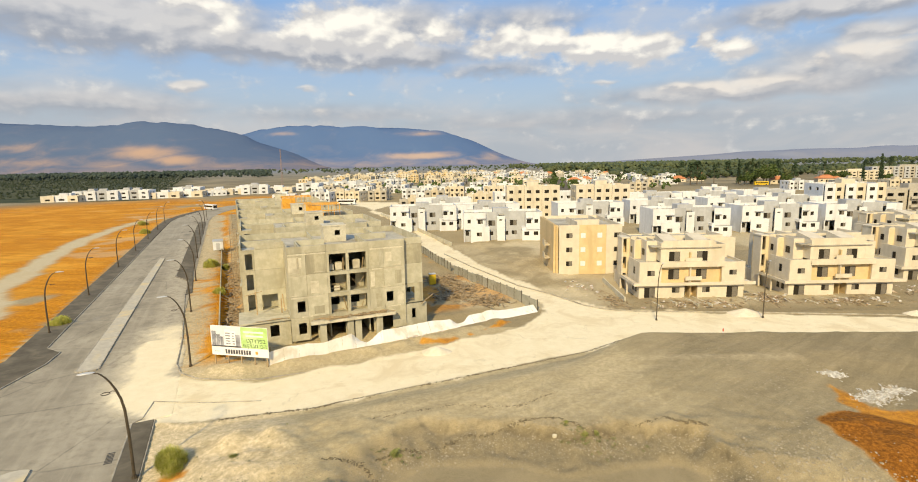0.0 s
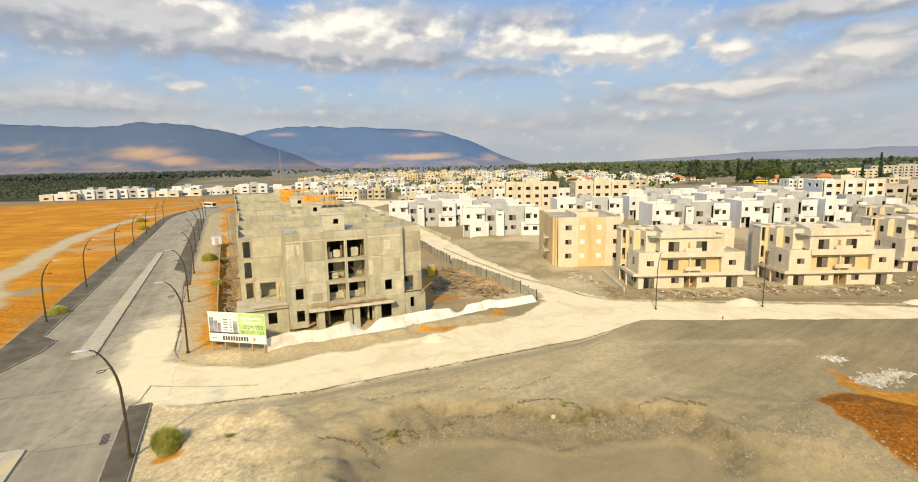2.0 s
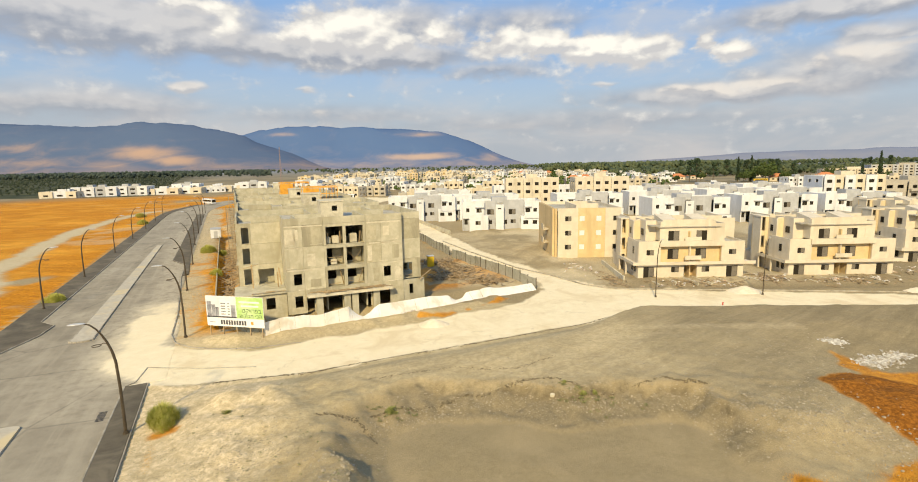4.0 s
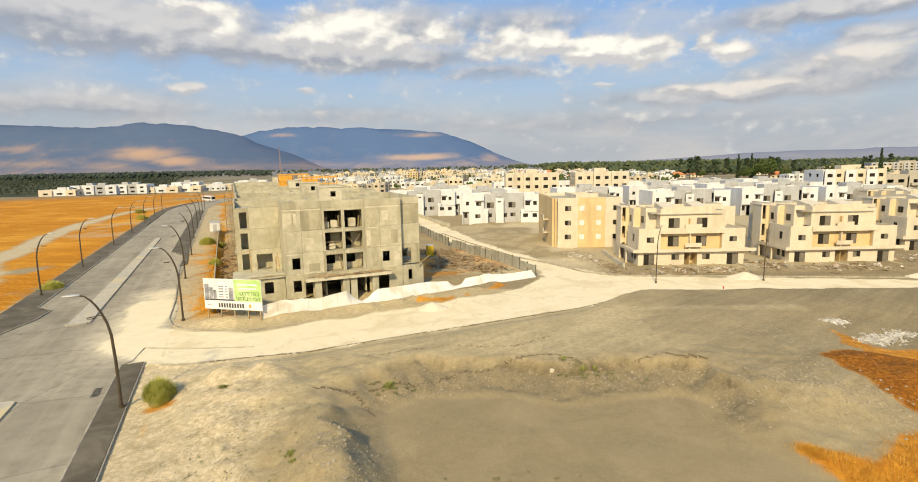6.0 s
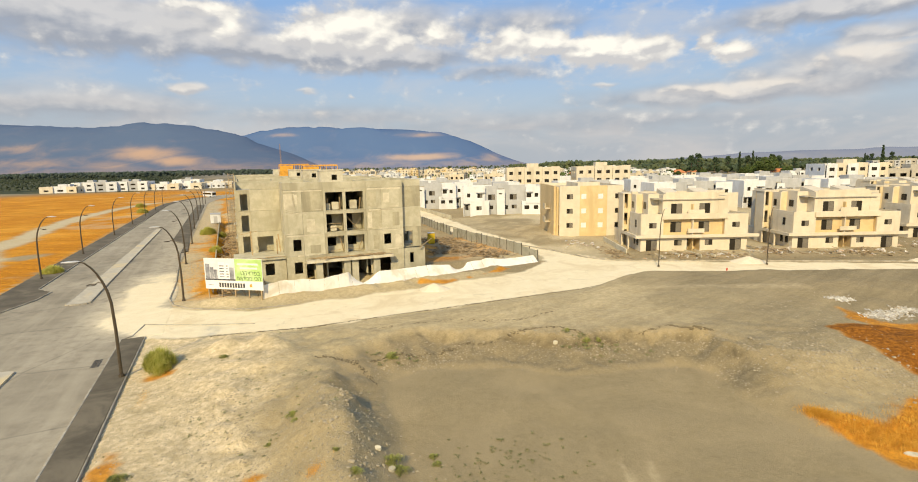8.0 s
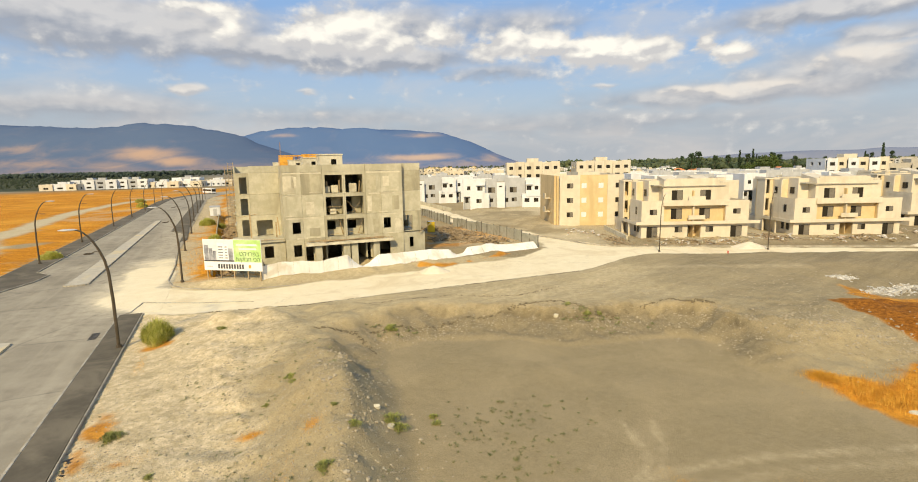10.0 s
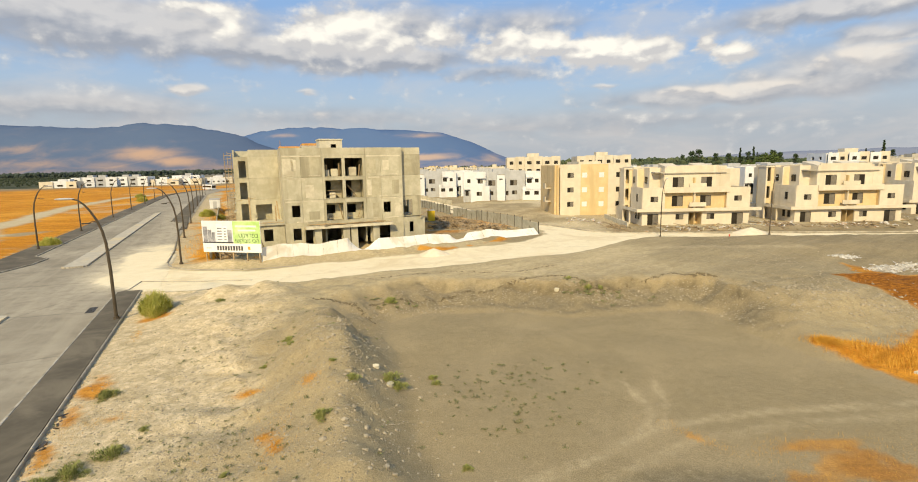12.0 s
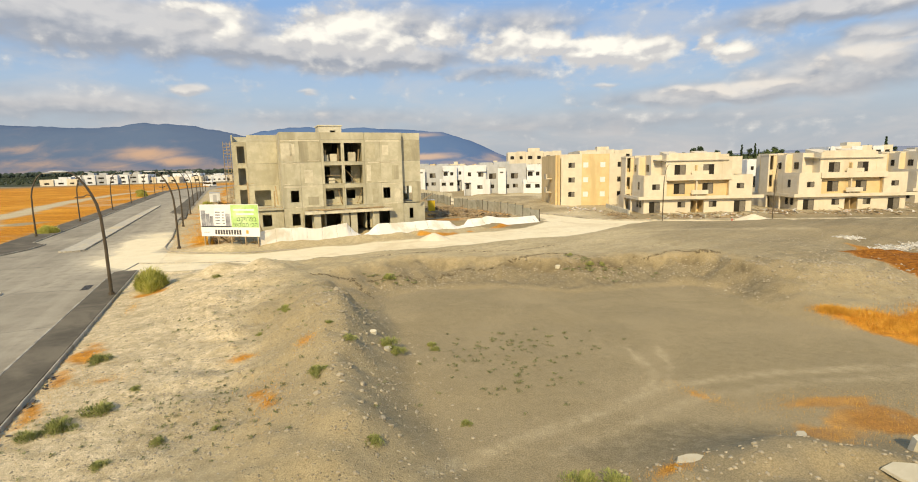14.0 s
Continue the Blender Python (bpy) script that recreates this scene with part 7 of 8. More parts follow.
def sand_heap(x, y, r, h):
    bm = bmesh.new()
    rings = [[bm.verts.new((x + r * f * math.cos(a) * (1 + 0.12 * math.sin(3 * a + f)), y + r * 0.75 * f * math.sin(a) * (1 + 0.1 * math.cos(2 * a)), zg(x, y) - 0.15 + (h + 0.15) * (1 - f) ** 0.9)) for a in [k * math.pi / 9 for k in range(18)]] for f in (1.0, 0.8, 0.6, 0.4, 0.2, 0.07)]
    for p, q in zip(rings, rings[1:]):
        for k in range(18):
            bm.faces.new((p[k], p[(k + 1) % 18], q[(k + 1) % 18], q[k]))
    bm.faces.new(rings[-1])
    for f in bm.faces:
        f.smooth = True
    o = part("sand_mound", bm, SANDPILE)
    tagged(o, "small heap of pale sand tipped on the road side", "sand heap", "sand heaps")


SANDPILE = surface("pale_sand", (0.66, 0.575, 0.42), (0.75, 0.66, 0.50), 2.0, rough=0.95, bump=0.4, bscale=6.0)
sand_heap(-3.2, 65.2, 2.3, 0.9)
sand_heap(46.0, 79.4, 3.0, 1.0)
sand_heap(72.0, 77.6, 2.0, 0.7)


def broken_slab(x, y, z, l, w, h, rx, ry, rz, mat=CONCRETE_PALE):
    bm = bmesh.new()
    r = random.Random(int(x * 10))
    ring = [(l / 2 * math.cos(t) * r.uniform(0.75, 1.1), w / 2 * math.sin(t) * r.uniform(0.75, 1.1)) for t in [k * math.pi / 4 for k in range(8)]]
    lo = [bm.verts.new((p[0], p[1], 0)) for p in ring]
    hi = [bm.verts.new((p[0] * 0.95, p[1] * 0.95, h)) for p in ring]
    bm.faces.new(lo[::-1])
    bm.faces.new(hi)
    for k in range(8):
        bm.faces.new((lo[k], lo[(k + 1) % 8], hi[(k + 1) % 8], hi[k]))
    o = part("broken_slab", bm, mat)
    o.matrix_basis = pose(x, y, z, rx, ry, rz)
    tagged(o, "broken slab of pale concrete lying on the spoil heap", "slab", "broken slabs")


for x, y, l, w, h, rx, rz in ((7.0, 14.4, 1.0, 0.5, 0.10, 14, 15), (12.2, 12.6, 1.6, 0.9, 0.08, 14, -30), (15.0, 15.6, 0.8, 0.6, 0.5, 10, 20), (10.4, 14.6, 0.45, 0.3, 0.1, 8, 40), (-4.5, 26.3, 0.5, 0.3, 0.2, 20, 0), (8.4, 42.4, 0.45, 0.35, 0.25, 10, 0), (-3.6, 25.0, 0.5, 0.35, 0.18, 10, 50), (25.2, 26.2, 0.9, 0.4, 0.12, 12, -20)):
    broken_slab(x, y, zg(x, y) - 0.02, l, w, h, rx, 0, rz)

# ------------------------------------------------------------------ white double houses


def white_house(m):
    h = empty("house", m, "white rendered two-storey double house with light grey wall panels", "house", "white double houses")
    D = 12.0

    def wall(u0, u1, z0, z1, y, mat, wins=(), label=""):
        bm = bmesh.new()
        holed(bm, u0, u1, z0, z1, y, y + 0.25, [(a, a + w, z, z + t) for a, w, z, t in wins])
        part("front_wall", bm, mat, h, label)
        for a, w, z, t in wins:
            window(h, a, a + w, z, z + t, y, 1 if w > 1.5 else 0)

    wall(0.0, 6.9, 3.6, 8.9, 0.8, WHITE, ((1.2, 1.0, 5.6, 1.2), (4.4, 1.6, 5.4, 1.3)))
    wall(0.0, 2.1, -0.5, 3.59, 1.6, LIGHTGREY, ((0.6, 1.0, 1.6, 1.6),))
    wall(2.1, 8.0, -0.5, 4.6, -0.8, WHITE, ((4.0, 1.6, 1.7, 1.2),))
    wall(6.91, 11.0, 3.0, 9.0, 2.0, LIGHTGREY, ((7.8, 2.2, 4.6, 1.7),))
    wall(8.01, 10.4, -0.5, 3.0, 1.2, LIGHTGREY, ((8.3, 1.0, 1.7, 1.2),))
    wall(10.41, 12.9, -0.5, 7.9, 0.2, WHITE, ((11.1, 1.0, 6.4, 0.4),))
    wall(12.91, 19.4, -0.5, 9.2, 2.0, LIGHTGREY, ((14.6, 2.2, 4.6, 1.7), (15.2, 1.6, 1.8, 1.2), (13.2, 0.9, 1.6, 1.3)))
    wall(18.2, 24.6, -0.5, 3.3, -0.6, WHITE, ((18.9, 1.5, 1.7, 1.2), (21.8, 1.4, 1.7, 1.2)))
    wall(19.41, 24.6, 3.31, 8.9, 0.6, WHITE, ((19.7, 1.5, 5.3, 1.3), (22.2, 1.1, 5.4, 1.2)))
    part("awning", boxes((4.0, 6.8, 0.2, 0.79, 6.9, 7.1), (19.6, 21.6, 0.0, 0.59, 6.9, 7.1)), LIGHTGREY, h)
    part("terrace_wall", boxes((18.2, 19.4, -0.34, 2.0, 3.31, 4.2), (6.91, 8.0, -0.54, 2.0, 4.0, 4.6)), WHITE, h)
    part("side_wall", boxes((0.0, 0.25, 1.06, D, -0.5, 8.9), (24.35, 24.6, 0.86, D, -0.5, 8.9)), WHITE, h)
    part("back_wall", boxes((0.26, 24.34, D - 0.25, D, -0.5, 8.9)), WHITE, h)
    part("roof", boxes((0.26, 24.34, 2.3, D - 0.26, 7.9, 8.1)), ROOF_SCREED, h)
    part("floor_slab", boxes((0.26, 24.34, 2.3, D - 0.26, 3.2, 3.4)), LIGHTGREY, h)
    part("stair_head", boxes((9.5, 14.5, 5.0, 9.0, 8.11, 9.9)), LIGHTGREY, h)
    for u in (4.0, 18.0):
        bm = bmesh.new()
        tube(bm, [(u - 0.6, 6, 8.7), (u + 0.6, 6, 8.7)], 0.32, 10)
        part("water_tank", bm, WHITE, h)
    return h


trng_w = random.Random(21)
wh = white_house(pose(1.8, 158.4, 0.4))
for x, y, a in ((-24.0, 186.0, 4), (61.5, 160.0, 0), (92.0, 165.0, 0), (121.0, 167.0, 0), (37.0, 190.0, 1), (67.0, 196.0, 0), (97.0, 199.0, 0), (119.5, 203.0, 0), (-1.0, 192.0, 3), (-18.0, 226.0, 4), (80.0, 232.0, 2), (104.0, 236.0, 0), (136.0, 242.0, 0), (20.0, 262.0, 3), (50.0, 258.0, 2)):
    o = copy_thing(wh, pose(x + trng_w.uniform(-1.5, 1.5), y + trng_w.uniform(-2, 2), 0.4, 0, 0, a + trng_w.uniform(-2, 2)))
    tagged(o, "white two-storey double house in the new housing rows")

# ------------------------------------------------------------------ town houses of several designs


def town_house(name, w, d, storeys, wall, trim, label, category, group, bays=4, storey=3.1, seed=0, bare=False, tanks=True, into=None, balconies=True):
    """A flat-roofed house, front at y 0. With into (a bmesh) its faces are put there instead, by material index."""
    rng = random.Random(seed)
    h = None if into else empty(name, pose(0, 0, 0), label, category, group)
    order = [wall, trim, GLASS, ROOF_SCREED, DARKROOM, WHITE]

    def put(n, rows, mat):
        if into:
            for r in rows:
                box(into, *r, order.index(mat))
        else:
            part(n, rows, mat, h)

    def put_wall(n, mat, args, turn=None):
        bm = into or bmesh.new()
        first = len(bm.verts)
        holed(bm, *args, order.index(mat) if into else 0)
        if turn:
            bm.verts.ensure_lookup_table()
            for v in bm.verts[first:]:
                v.co = turn @ v.co
        if not into:
            part(n, bm, mat, h)

    H = storeys * storey
    step = w / bays
    for b in range(bays):
        y = (0.0, 0.9, 0.0, 0.6)[b % 4] if bays > 2 else 0.0
        mine = []
        for s in range(storeys):
            ww = step * rng.choice((0.35, 0.42, 0.5))
            mine.append((b * step + (step - ww) / 2, ww, s * storey + 0.9, 1.35))
        put_wall("front_wall", trim if b % 2 else wall, (b * step, (b + 1) * step - 0.01, -0.6, H + (0.9 if b % 2 else 0.6), y, y + 0.3, [(a, a + c, z, z + t) for a, c, z, t in mine]))
        if not bare:
            for a, c, z, t in mine:
                put("window", boxes((a, a + c, y + 0.14, y + 0.18, z, z + t)), GLASS)
        if b % 2 == 0 and storeys > 2 and balconies:
            for s in range(1, storeys):
                put("balcony", boxes((b * step + 0.3, (b + 1) * step - 0.3, y - 1.1, y - 0.01, s * storey - 0.2, s * storey + 0.7)), trim)
    holes = [(f * d, f * d + 1.6, s * storey + 1.0, s * storey + 2.3) for s in range(storeys) for f in (0.3, 0.65)]
    for x0 in (0.0, w - 0.3):
        put_wall("side_wall", wall, (1.25, d, -0.6, H + 0.6, -x0 - 0.29, -x0, holes), Matrix.Rotation(radians(90), 4, "Z"))
    put("back_wall", boxes((0.31, w - 0.31, d - 0.3, d, -0.6, H + 0.6)), wall)
    put("roof", boxes((0.31, w - 0.31, 1.25, d - 0.31, H - 0.25, H)), ROOF_SCREED)
    put("partition", boxes((0.31, w - 0.31, d * 0.5, d * 0.5 + 0.2, 0, H - 0.26)), DARKROOM)
    put("stair_head", boxes((w * 0.4, w * 0.62, d * 0.4, d * 0.7, H + 0.01, H + 2.3)), trim)
    if tanks:
        for k in range(2):
            u = w * 0.2 + k * w * 0.55
            put("water_tank", boxes((u, u + 1.1, d * 0.5 + 0.3, d * 0.5 + 0.9, H + 0.3, H + 0.9)), WHITE)
    return h


KINDS = (
    ("house", 15, 12, 2, CREAM, TAN, "cream rendered two-storey town house with a flat roof", "house", "town houses", 4, 3.1, 1),
    ("house", 12, 12, 3, TAN, CREAM, "tan rendered three-storey town house with balconies", "house", "town houses", 4, 3.1, 2),
    ("house", 17, 13, 2, WHITE, LIGHTGREY, "white rendered two-storey town house with grey panels", "house", "town houses", 5, 3.1, 3),
    ("house", 14, 12, 3, CREAM, YELLOW, "cream and yellow three-storey town house", "house", "town houses", 4, 3.1, 4),
    ("house", 13, 11, 2, GREYWALL, TAN, "grey unplastered two-storey house with open windows", "house", "town houses", 3, 3.1, 5, True),
    ("house", 16, 10, 1, WHITE, WHITE, "white single-storey house with a flat roof", "house", "town houses", 4, 3.6, 6),
    ("house", 23, 14, 2, WHITE, LIGHTGREY, "long white two-storey villa with a flat roof", "house", "town houses", 3, 3.4, 7),
    ("house", 27, 13, 1, CREAM, WHITE, "long low cream and white villa", "house", "town houses", 3, 4.2, 8),
)
protos = {}
far_spots = {k: [] for k in range(len(KINDS))}


def place_house(k, x, y, a):
    """Houses near enough to tell apart are things of their own; the far ones are joined, kind by kind."""
    m = pose(x, y, 0.2, 0, 0, a)
    if math.hypot(x, y) > 470:
        far_spots[k].append(m)
    elif k not in protos:
        protos[k] = town_house(*KINDS[k])
        protos[k].matrix_basis = m
    else:
        copy_thing(protos[k], m)


def far_town():
    for k, spots_ in far_spots.items():
        bm = bmesh.new()
        town_house(*KINDS[k], into=bm)
        bm.verts.index_update()
        co = np.array([v.co[:] for v in bm.verts])
        quads = [[v.index for v in f.verts] for f in bm.faces]
        mats = [f.material_index for f in bm.faces]
        bm.free()
        allco, allf = [], []
        for j, m in enumerate(spots_):
            r = np.array(m.to_3x3())
            allco.append(co @ r.T + np.array(m.translation))
            allf += [[i + j * len(co) for i in q] for q in quads]
        if not spots_:
            continue
        me = bpy.data.meshes.new("far_houses")
        me.from_pydata(np.concatenate(allco).tolist(), [], allf)
        me.polygons.foreach_set("material_index", mats * len(spots_))
        for mt in (KINDS[k][4], KINDS[k][5], GLASS, ROOF_SCREED, DARKROOM, WHITE):
            me.materials.append(mt)
        tagged(new("far_houses", me), "distant " + KINDS[k][6].replace("town house", "town houses"), "houses", kind="stuff")


# the four-storey blocks and the bare frame, one of each
big_b = town_house("apartment_building", 22.5, 15, 4, CREAM, CREAM, "cream four-storey apartment building with rows of dark windows", "building", "", 6, 3.3, 11, balconies=False)
big_b.matrix_basis = pose(21.0, 218.0, 0.6, 0, 0, -3)
copy_thing(big_b, pose(50.5, 217.0, 0.6, 0, 0, -3))
big_d = town_house("apartment_building", 24, 14, 4, WHITE, CREAM, "white four-storey apartment building in course of finishing", "building", "", 6, 3.2, 12, balconies=False)
big_d.matrix_basis = pose(147.5, 205.0, 0.3, 0, 0, -4)
big_e = town_house("apartment_building", 34, 15, 3, GREYWALL, GREYWALL, "grey concrete apartment building shell with open floors", "building", "", 7, 3.4, 13, bare=True, tanks=False)
big_e.matrix_basis = pose(174.0, 208.0, 0.3, 0, 0, -4)
far_flats = town_house("apartment_building", 60, 14, 3, TAN, CREAM, "long beige apartment slab on the edge of town", "building", "", 12, 2.9, 14, balconies=False)
far_flats.matrix_basis = pose(372, 520, 0, 0, 0, -10)
grey_flats = town_house("apartment_building", 70, 14, 4, LIGHTGREY, GREYWALL, "long grey apartment slab on the edge of town", "building", "", 14, 2.9, 15, balconies=False)
grey_flats.matrix_basis = pose(440, 545, 0, 0, 0, -12)
copy_thing(grey_flats, pose(520, 590, 0, 0, 0, -10))

trng = random.Random(77)
# rows of the old and new town, along the street that runs away from the camera
STREET = radians(11.0)
SX, SY = math.sin(STREET), math.cos(STREET)


def street(along_, across):
    return 73.8 + SX * (along_ - 351) / SY + SY * across, 351 + (along_ - 351) - SX * across


count = 0
for row in range(26):
    yy = 262 + row * 25 + (row ** 1.7) * 1.6
    for col in range(-16, 16):
        ac = col * 22.5 + (11 if col >= 0 else -9) + trng.uniform(-2, 2)
        x, y = street(yy + trng.uniform(-4, 4), ac)
        b = x / y
        if b < -0.30 or b > 0.88 or y > 1150:
            continue
        if y < 330 and (x < 20 or 150 < x < 245):
            continue
        if 300 < y < 385 and 20 < x < 165:
            continue
        if y < 340 and -60 < x < 20:
            continue
        if b > 0.42 and (y > 420 or trng.random() < 0.45):
            continue
        if b > 0.27 and y > 760:
            continue
        if b < -0.05 and y < 345:
            continue
        if trng.random() < (0.14 if y < 400 else 0.34):
            continue
        left = b < 0.05
        k = trng.choice((0, 1, 4, 4, 0, 5, 2, 3) if left and y > 420 else (0, 2, 2, 4, 5, 5) if y < 420 else (0, 4, 5, 2, 5, 2))
        place_house(k, x - 7, y, math.degrees(-STREET) + trng.uniform(-9, 9) + (90 if trng.random() < 0.25 else 0))
        count += 1
# houses on the far side of the stubble field
for k in range(40):
    f = k / 39
    x = -330 + 245 * f + trng.uniform(-6, 6)
    y = 392 + 110 * f + trng.uniform(0, 70) * (0.25 + f)
    place_house(trng.choice((5, 6, 7, 6, 7, 5)), x, y, trng.uniform(-8, 22))
# houses close behind the building row
for x, y, k, a in ((-24, 238, 5, 6), (-30, 262, 4, 0), (-112, 352, 5, 8), (-88, 350, 0, 4), (-62, 352, 4, -3), (-40, 366, 2, 0), (-20, 392, 2, 0), (-22, 338, 4, 0), (-95, 375, 4, 5), (-135, 372, 5, 8), (5, 290, 0, -4), (-8, 318, 1, -4), (16, 312, 1, -6)):
    place_house(k, x, y, a)
far_town()


def hip_house(m):
    h = empty("house", m, "house with an orange clay-tiled hip roof", "house", "tiled houses")
    bm = bmesh.new()
    holed(bm, 0, 14, -6.4, 3.4, 0, 0.3, [(2, 3.6, -4, -2.4), (10, 11.6, -4, -2.4), (2, 3.6, 1, 2.3), (6, 7.2, 0, 2.2), (10, 11.6, 1, 2.3)])
    part("front_wall", bm, CREAM, h)
    part("side_wall", boxes((0, 0.3, 0.31, 11, -6.4, 3.4), (13.7, 14, 0.31, 11, -6.4, 3.4)), CREAM, h)
    part("back_wall", boxes((0.31, 13.69, 10.7, 11, -6.4, 3.4)), CREAM, h)
    for u in ((2, 3.6, -4, -2.4), (10, 11.6, -4, -2.4), (2, 3.6, 1, 2.3), (6, 7.2, 0, 2.2), (10, 11.6, 1, 2.3)):
        part("window", boxes((u[0], u[1], 0.12, 0.16, u[2], u[3])), GLASS, h)
    bm = bmesh.new()
    v = [bm.verts.new(p) for p in ((-0.7, -0.7, 3.41), (14.7, -0.7, 3.41), (14.7, 11.7, 3.41), (-0.7, 11.7, 3.41), (4.5, 5.5, 6.6), (9.5, 5.5, 6.6))]
    for q in ((0, 3, 2, 1), (0, 1, 5, 4), (1, 2, 5), (2, 3, 4, 5), (3, 0, 4)):
        bm.faces.new([v[i] for i in q])
    part("roof", bm, ROOFTILE, h, "orange clay-tiled hip roof")
    return h


hip = hip_house(pose(318, 452, 1.6, 0, 0, -20))
for x, y, z, a in ((287, 470, 0.6, -25), (336, 470, 1.2, -10)):
    copy_thing(hip, pose(x, y, z, 0, 0, a))
for x, y, a in ( (255, 560, 0), (228, 545, -10), (120, 560, -12), (140, 590, -12), (300, 640, 5), (350, 600, 0), (265, 700, 0), (180, 760, -12), (150, 880, 0), (110, 920, 0), (60, 900, 0), (20, 960, 0), (230, 820, 0), (390, 640, 0), (95, 800, -10)):
    copy_thing(hip, pose(x, y, 0, 0, 0, a))

far_street = slab("road", [street(330, -4.5), street(1000, -6), street(1000, 6), street(330, 4.5)], 0.0, 0.25, ASPHALT_DARK, "straight asphalt street running away between the houses", "road")


def bus_yellow():
    o = copy_thing(coach, pose(268, 452, 0.1, 0, 0, 88))
    tagged(o, "yellow bus parked by the trees", group="parked buses")
    paint = surface("yellow_paint", (0.80, 0.52, 0.02), (0.85, 0.58, 0.04), 1.0, rough=0.4, bump=0.0)
    for c in o.children:
        if c.name.startswith("body"):
            c.data = c.data.copy()
            c.data.materials.clear()
            c.data.materials.append(paint)


bus_yellow()


def mast(x, y):
    e = empty("radio_mast", pose(x, y, 0), "slender red and white lattice radio mast", "mast")
    red = surface("mast_paint", (0.30, 0.22, 0.20), (0.36, 0.26, 0.24), 1.0, rough=0.6, bump=0.0)
    for k in range(3):
        a = k * 2 * math.pi / 3
        bm = bmesh.new()
        tube(bm, [(1.3 * math.cos(a), 1.3 * math.sin(a), 0), (0.3 * math.cos(a), 0.3 * math.sin(a), 44)], 0.16, 5)
        part("leg", bm, red, e)
    for z in range(2, 44, 3):
        r = 1.3 - z / 44
        bm = bmesh.new()
        tube(bm, [(r * math.cos(k * 2 * math.pi / 3), r * math.sin(k * 2 * math.pi / 3), z + (k % 2)) for k in range(4)], 0.09, 4)
        part("brace", bm, red, e)


mast(-205, 600)

# ------------------------------------------------------------------ trees


def clump(rng, x, y, z, s, squash=0.85):
    v, f = ico()
    return [(x + p.x * s * rng.uniform(0.7, 1.25), y + p.y * s * rng.uniform(0.7, 1.25), z + p.z * s * squash * rng.uniform(0.7, 1.25)) for p in v], f


def leaf_cloud(rng, co, faces, cx, cy, cz, r, n, size):
    """Small leaf cards turned every way round a centre."""
    for k in range(n):
        d = Vector((rng.gauss(0, 1), rng.gauss(0, 1), rng.gauss(0, 0.8)))
        d = d.normalized() * r * rng.random() ** 0.4
        a, b = Vector((rng.gauss(0, 1), rng.gauss(0, 1), rng.gauss(0, 1))).normalized(), Vector((rng.gauss(0, 1), rng.gauss(0, 1), rng.gauss(0, 1))).normalized()
        s = size * rng.uniform(0.6, 1.4)
        c = Vector((cx, cy, cz)) + d
        i = len(co)
        co += [tuple(c - a * s), tuple(c + b * s * 0.7), tuple(c + a * s), tuple(c - b * s * 0.7)]
        faces.append((i, i + 1, i + 2, i + 3))


def tree(name, label, kind_, height, seed, mat):
    rng = random.Random(seed)
    e = empty(name, pose(0, 0, 0), label, "tree", "trees")
    bm = bmesh.new()
    lean = rng.uniform(-0.4, 0.4)
    tube(bm, [(0, 0, -0.3), (lean * 0.3, 0, height * 0.3), (lean, 0, height * 0.75), (lean, 0, height * 0.97)], [height * 0.022, height * 0.017, height * 0.01, 0.03], 7)
    part("trunk", bm, BARK, e)
    co, faces = [], []
    if kind_ == "cypress":
        for k in range(26):
            f = k / 25
            leaf_cloud(rng, co, faces, lean * f + rng.uniform(-0.2, 0.2), rng.uniform(-0.2, 0.2), height * (0.1 + 0.88 * f), height * 0.085 * (1.05 - f) + 0.15, 60, 0.35)
    elif kind_ == "pine":
        for k in range(22):
            f = 0.35 + 0.63 * rng.random()
            r = height * 0.24 * (1.15 - f)
            a = rng.uniform(0, 6.28)
            leaf_cloud(rng, co, faces, lean * f + math.cos(a) * r, math.sin(a) * r, height * f, height * 0.10, 70, 0.45)
        for k in range(5):
            a, z = rng.uniform(0, 6.28), height * rng.uniform(0.4, 0.7)
            bm = bmesh.new()
            tube(bm, [(lean * 0.5, 0, z), (math.cos(a) * height * 0.14, math.sin(a) * height * 0.14, z + height * 0.08)], [0.12, 0.04], 5)
            part("limb", bm, BARK, e)
    else:
        for k in range(30):
            a, t_ = rng.uniform(0, 6.28), rng.random() ** 0.5
            r = height * 0.42 * t_
            leaf_cloud(rng, co, faces, math.cos(a) * r, math.sin(a) * r, height * (0.45 + 0.38 * math.sqrt(max(0, 1 - t_ * t_)) * rng.random() + 0.08), height * 0.17, 80, 0.45)
        for k in range(5):
            a = k * 1.26
            bm = bmesh.new()
            tube(bm, [(lean * 0.4, 0, height * 0.3), (math.cos(a) * height * 0.25, math.sin(a) * height * 0.25, height * 0.55)], [0.16, 0.05], 5)
            part("limb", bm, BARK, e)
    me = bpy.data.meshes.new("crown")
    me.from_pydata(co, [], faces)
    me.materials.append(mat)
    new("crown", me).parent = e
    return e


def plant(proto, spots_):
    for k, (x, y, s_) in enumerate(spots_):
        m = pose(x, y, 0.0, 0, 0, (x * 13.7 + y * 3.1) % 360) @ Matrix.Scale(s_, 4)
        if k == 0:
            proto.matrix_basis = m
        else:
            copy_thing(proto, m).matrix_basis = m


prng = random.Random(5)
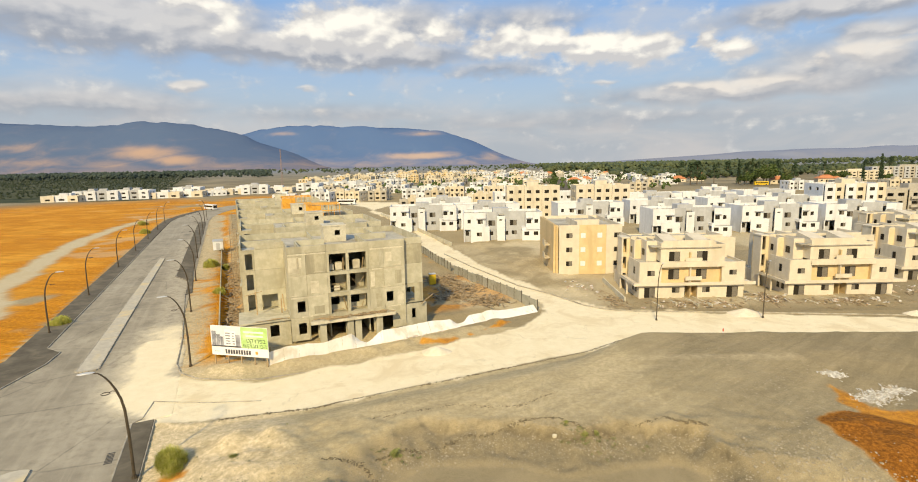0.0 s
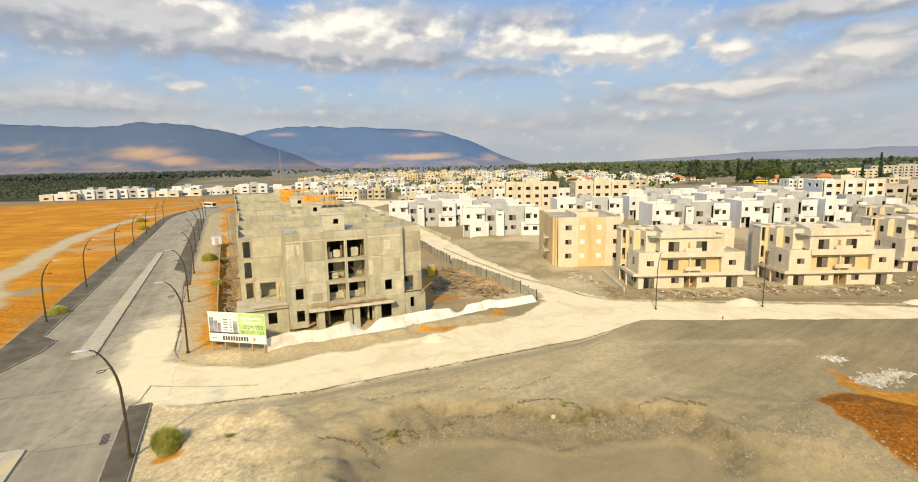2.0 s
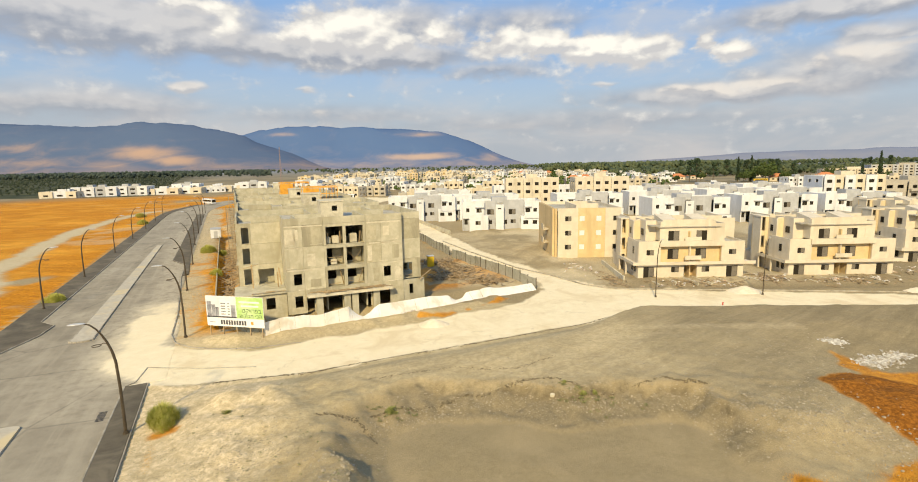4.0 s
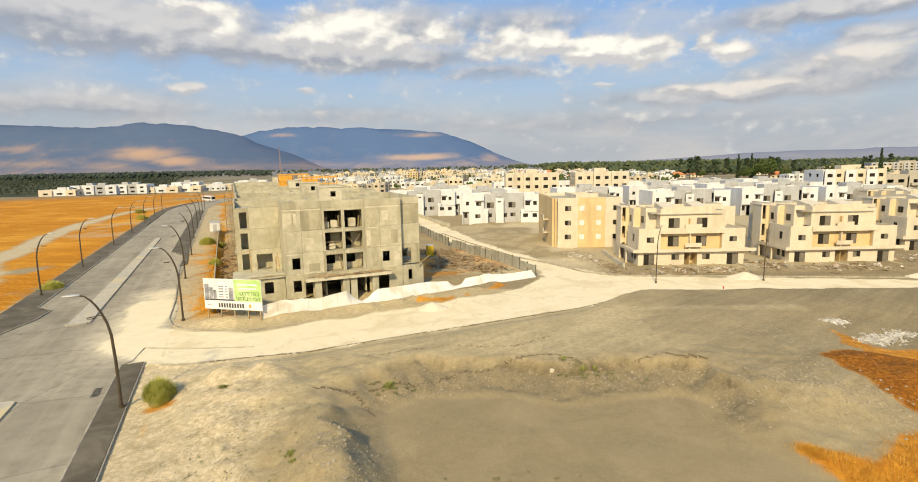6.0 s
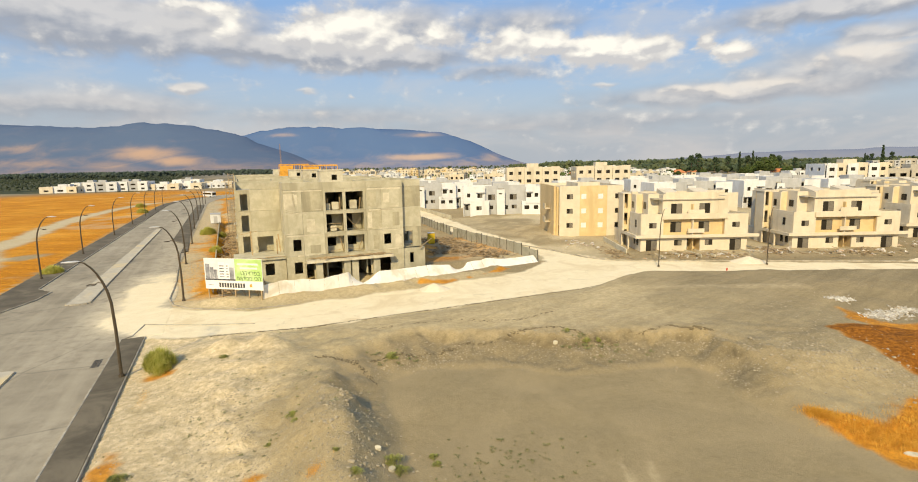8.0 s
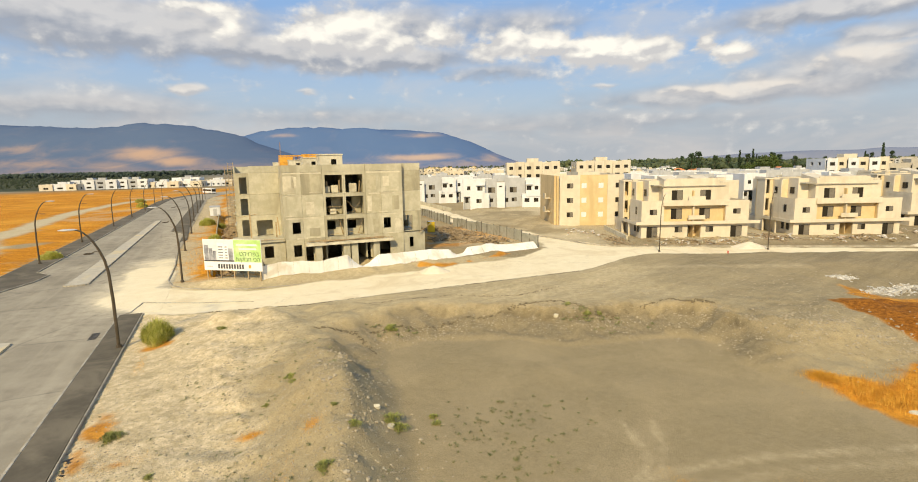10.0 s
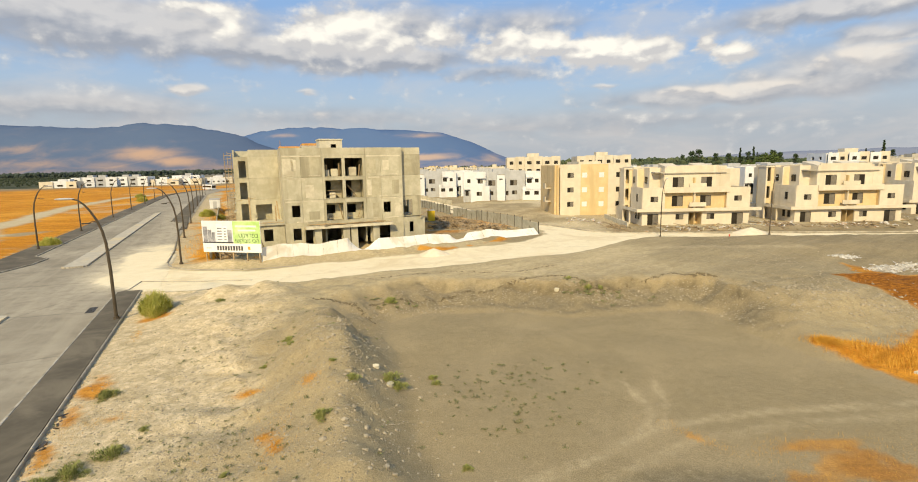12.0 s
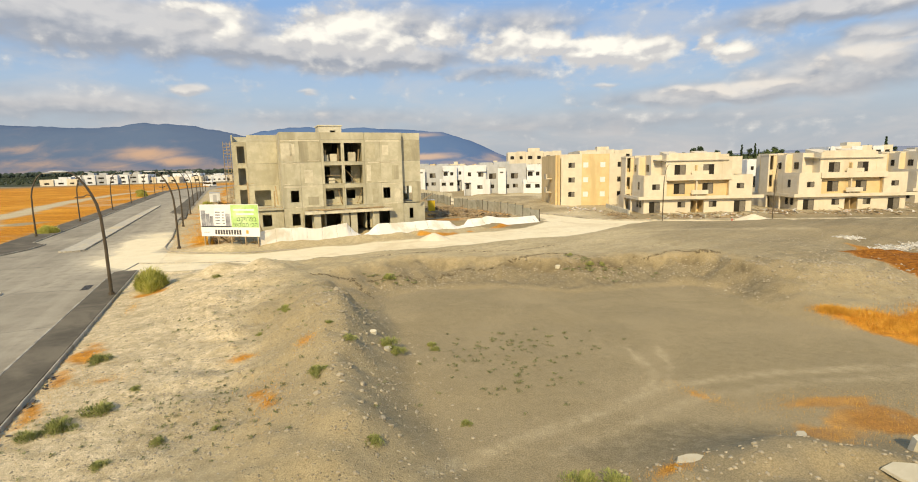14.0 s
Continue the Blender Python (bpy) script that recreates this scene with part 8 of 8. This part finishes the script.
plant(tree("cypress_tree", "dark slender cypress tree", "cypress", 16, 3, LEAF_PINE), [(347, 420, 1.6), (263, 480, 1.45), (275, 480, 1.5), (290, 500, 1.2), (332, 420, 1.2), (575, 640, 1.2)])
plant(tree("pine_tree", "tall dark green pine tree", "pine", 18, 4, LEAF_PINE), [(218, 480, 1.12), (227, 486, 1.2), (246, 492, 1.0), (299, 490, 1.1), (283, 502, 1.05), (319, 510, 1.0), (331, 505, 0.9), (305, 700, 1.1), (318, 690, 1.0), (300, 660, 0.9), (336, 640, 1.1), (345, 655, 1.0), (410, 700, 1.0), (430, 690, 1.1), (460, 700, 0.9), (540, 680, 1.0), (555, 690, 1.1), (590, 700, 1.2), (610, 690, 0.9), (255, 720, 0.9), (240, 735, 0.8), (380, 690, 0.9), (500, 700, 0.9)])
plant(tree("broadleaf_tree", "broad dense green tree", "broad", 10, 6, LEAF_BROAD), [(255, 455, 1.0), (268, 470, 1.2), (283, 470, 1.9), (276, 462, 1.5), (296, 462, 1.0), (345, 475, 1.2), (360, 480, 1.1), (372, 492, 1.0), (305, 500, 0.9), (215, 520, 0.8), (205, 480, 0.7), (330, 430, 0.7), (238, 500, 0.9), (395, 470, 0.8)] +
      [(street(y, a)[0], street(y, a)[1], prng.uniform(0.5, 0.85)) for y in range(420, 900, 32) for a in (-9, 9.5) if prng.random() < 0.75] + [(-70, 388, 0.6), (-62, 392, 0.7), (-100, 395, 0.6)])


def forest(name, label, n, inside, height, mat, seed, cards=5):
    """A far wood: many clumps with an uneven top, in one mesh."""
    rng = random.Random(seed)
    co, faces = [], []
    for k in range(n):
        x, y = inside(rng)
        h = height * rng.uniform(0.55, 1.25)
        for j in range(cards):
            v, f = clump(rng, x + rng.uniform(-0.3, 0.3) * h, y + rng.uniform(-0.3, 0.3) * h, h * (0.35 + 0.5 * j / cards), h * rng.uniform(0.18, 0.32))
            b = len(co)
            co += v
            faces += [tuple(i + b for i in q) for q in f]
    me = bpy.data.meshes.new(name)
    me.from_pydata(co, [], faces)
    me.materials.append(mat)
    tagged(new(name, me), label, "trees", kind="stuff")


def wedge(y0, y1, b0, b1):
    def inside(rng):
        y = y0 + (y1 - y0) * rng.random()
        return y * rng.uniform(b0, b1), y
    return inside


forest("woods", "belt of dark green woodland behind the town", 1900, wedge(900, 1500, 0.17, 0.62), 17, LEAF_WOODS, 51)
forest("woods", "trees between the houses on the edge of town", 1000, wedge(620, 950, 0.30, 1.0), 11, LEAF_WOODS, 52)
forest("woods", "far dark woodland along the horizon", 900, wedge(1500, 2400, 0.10, 1.0), 16, LEAF_WOODS, 53, 3)
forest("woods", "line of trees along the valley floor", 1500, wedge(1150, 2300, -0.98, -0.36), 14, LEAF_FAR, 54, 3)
forest("woods", "scattered far trees in the valley", 240, wedge(1400, 2600, -0.42, 0.12), 12, LEAF_WOODS, 55, 3)


def orchard(rng):
    row = rng.randrange(85)
    y = 450 + row * 9 + rng.uniform(-1, 1)
    x = -0.50 * y - 40 - 7.5 * rng.randrange(80) + rng.uniform(-0.8, 0.8)
    return x, y


forest("orchard", "rows of small grey-green orchard trees", 3200, orchard, 3.6, LEAF_OLIVE, 56, 2)
forest("shrubs", "scattered trees among the far houses", 620, wedge(400, 950, -0.3, 0.42), 5.5, LEAF_BROAD, 57, 3)
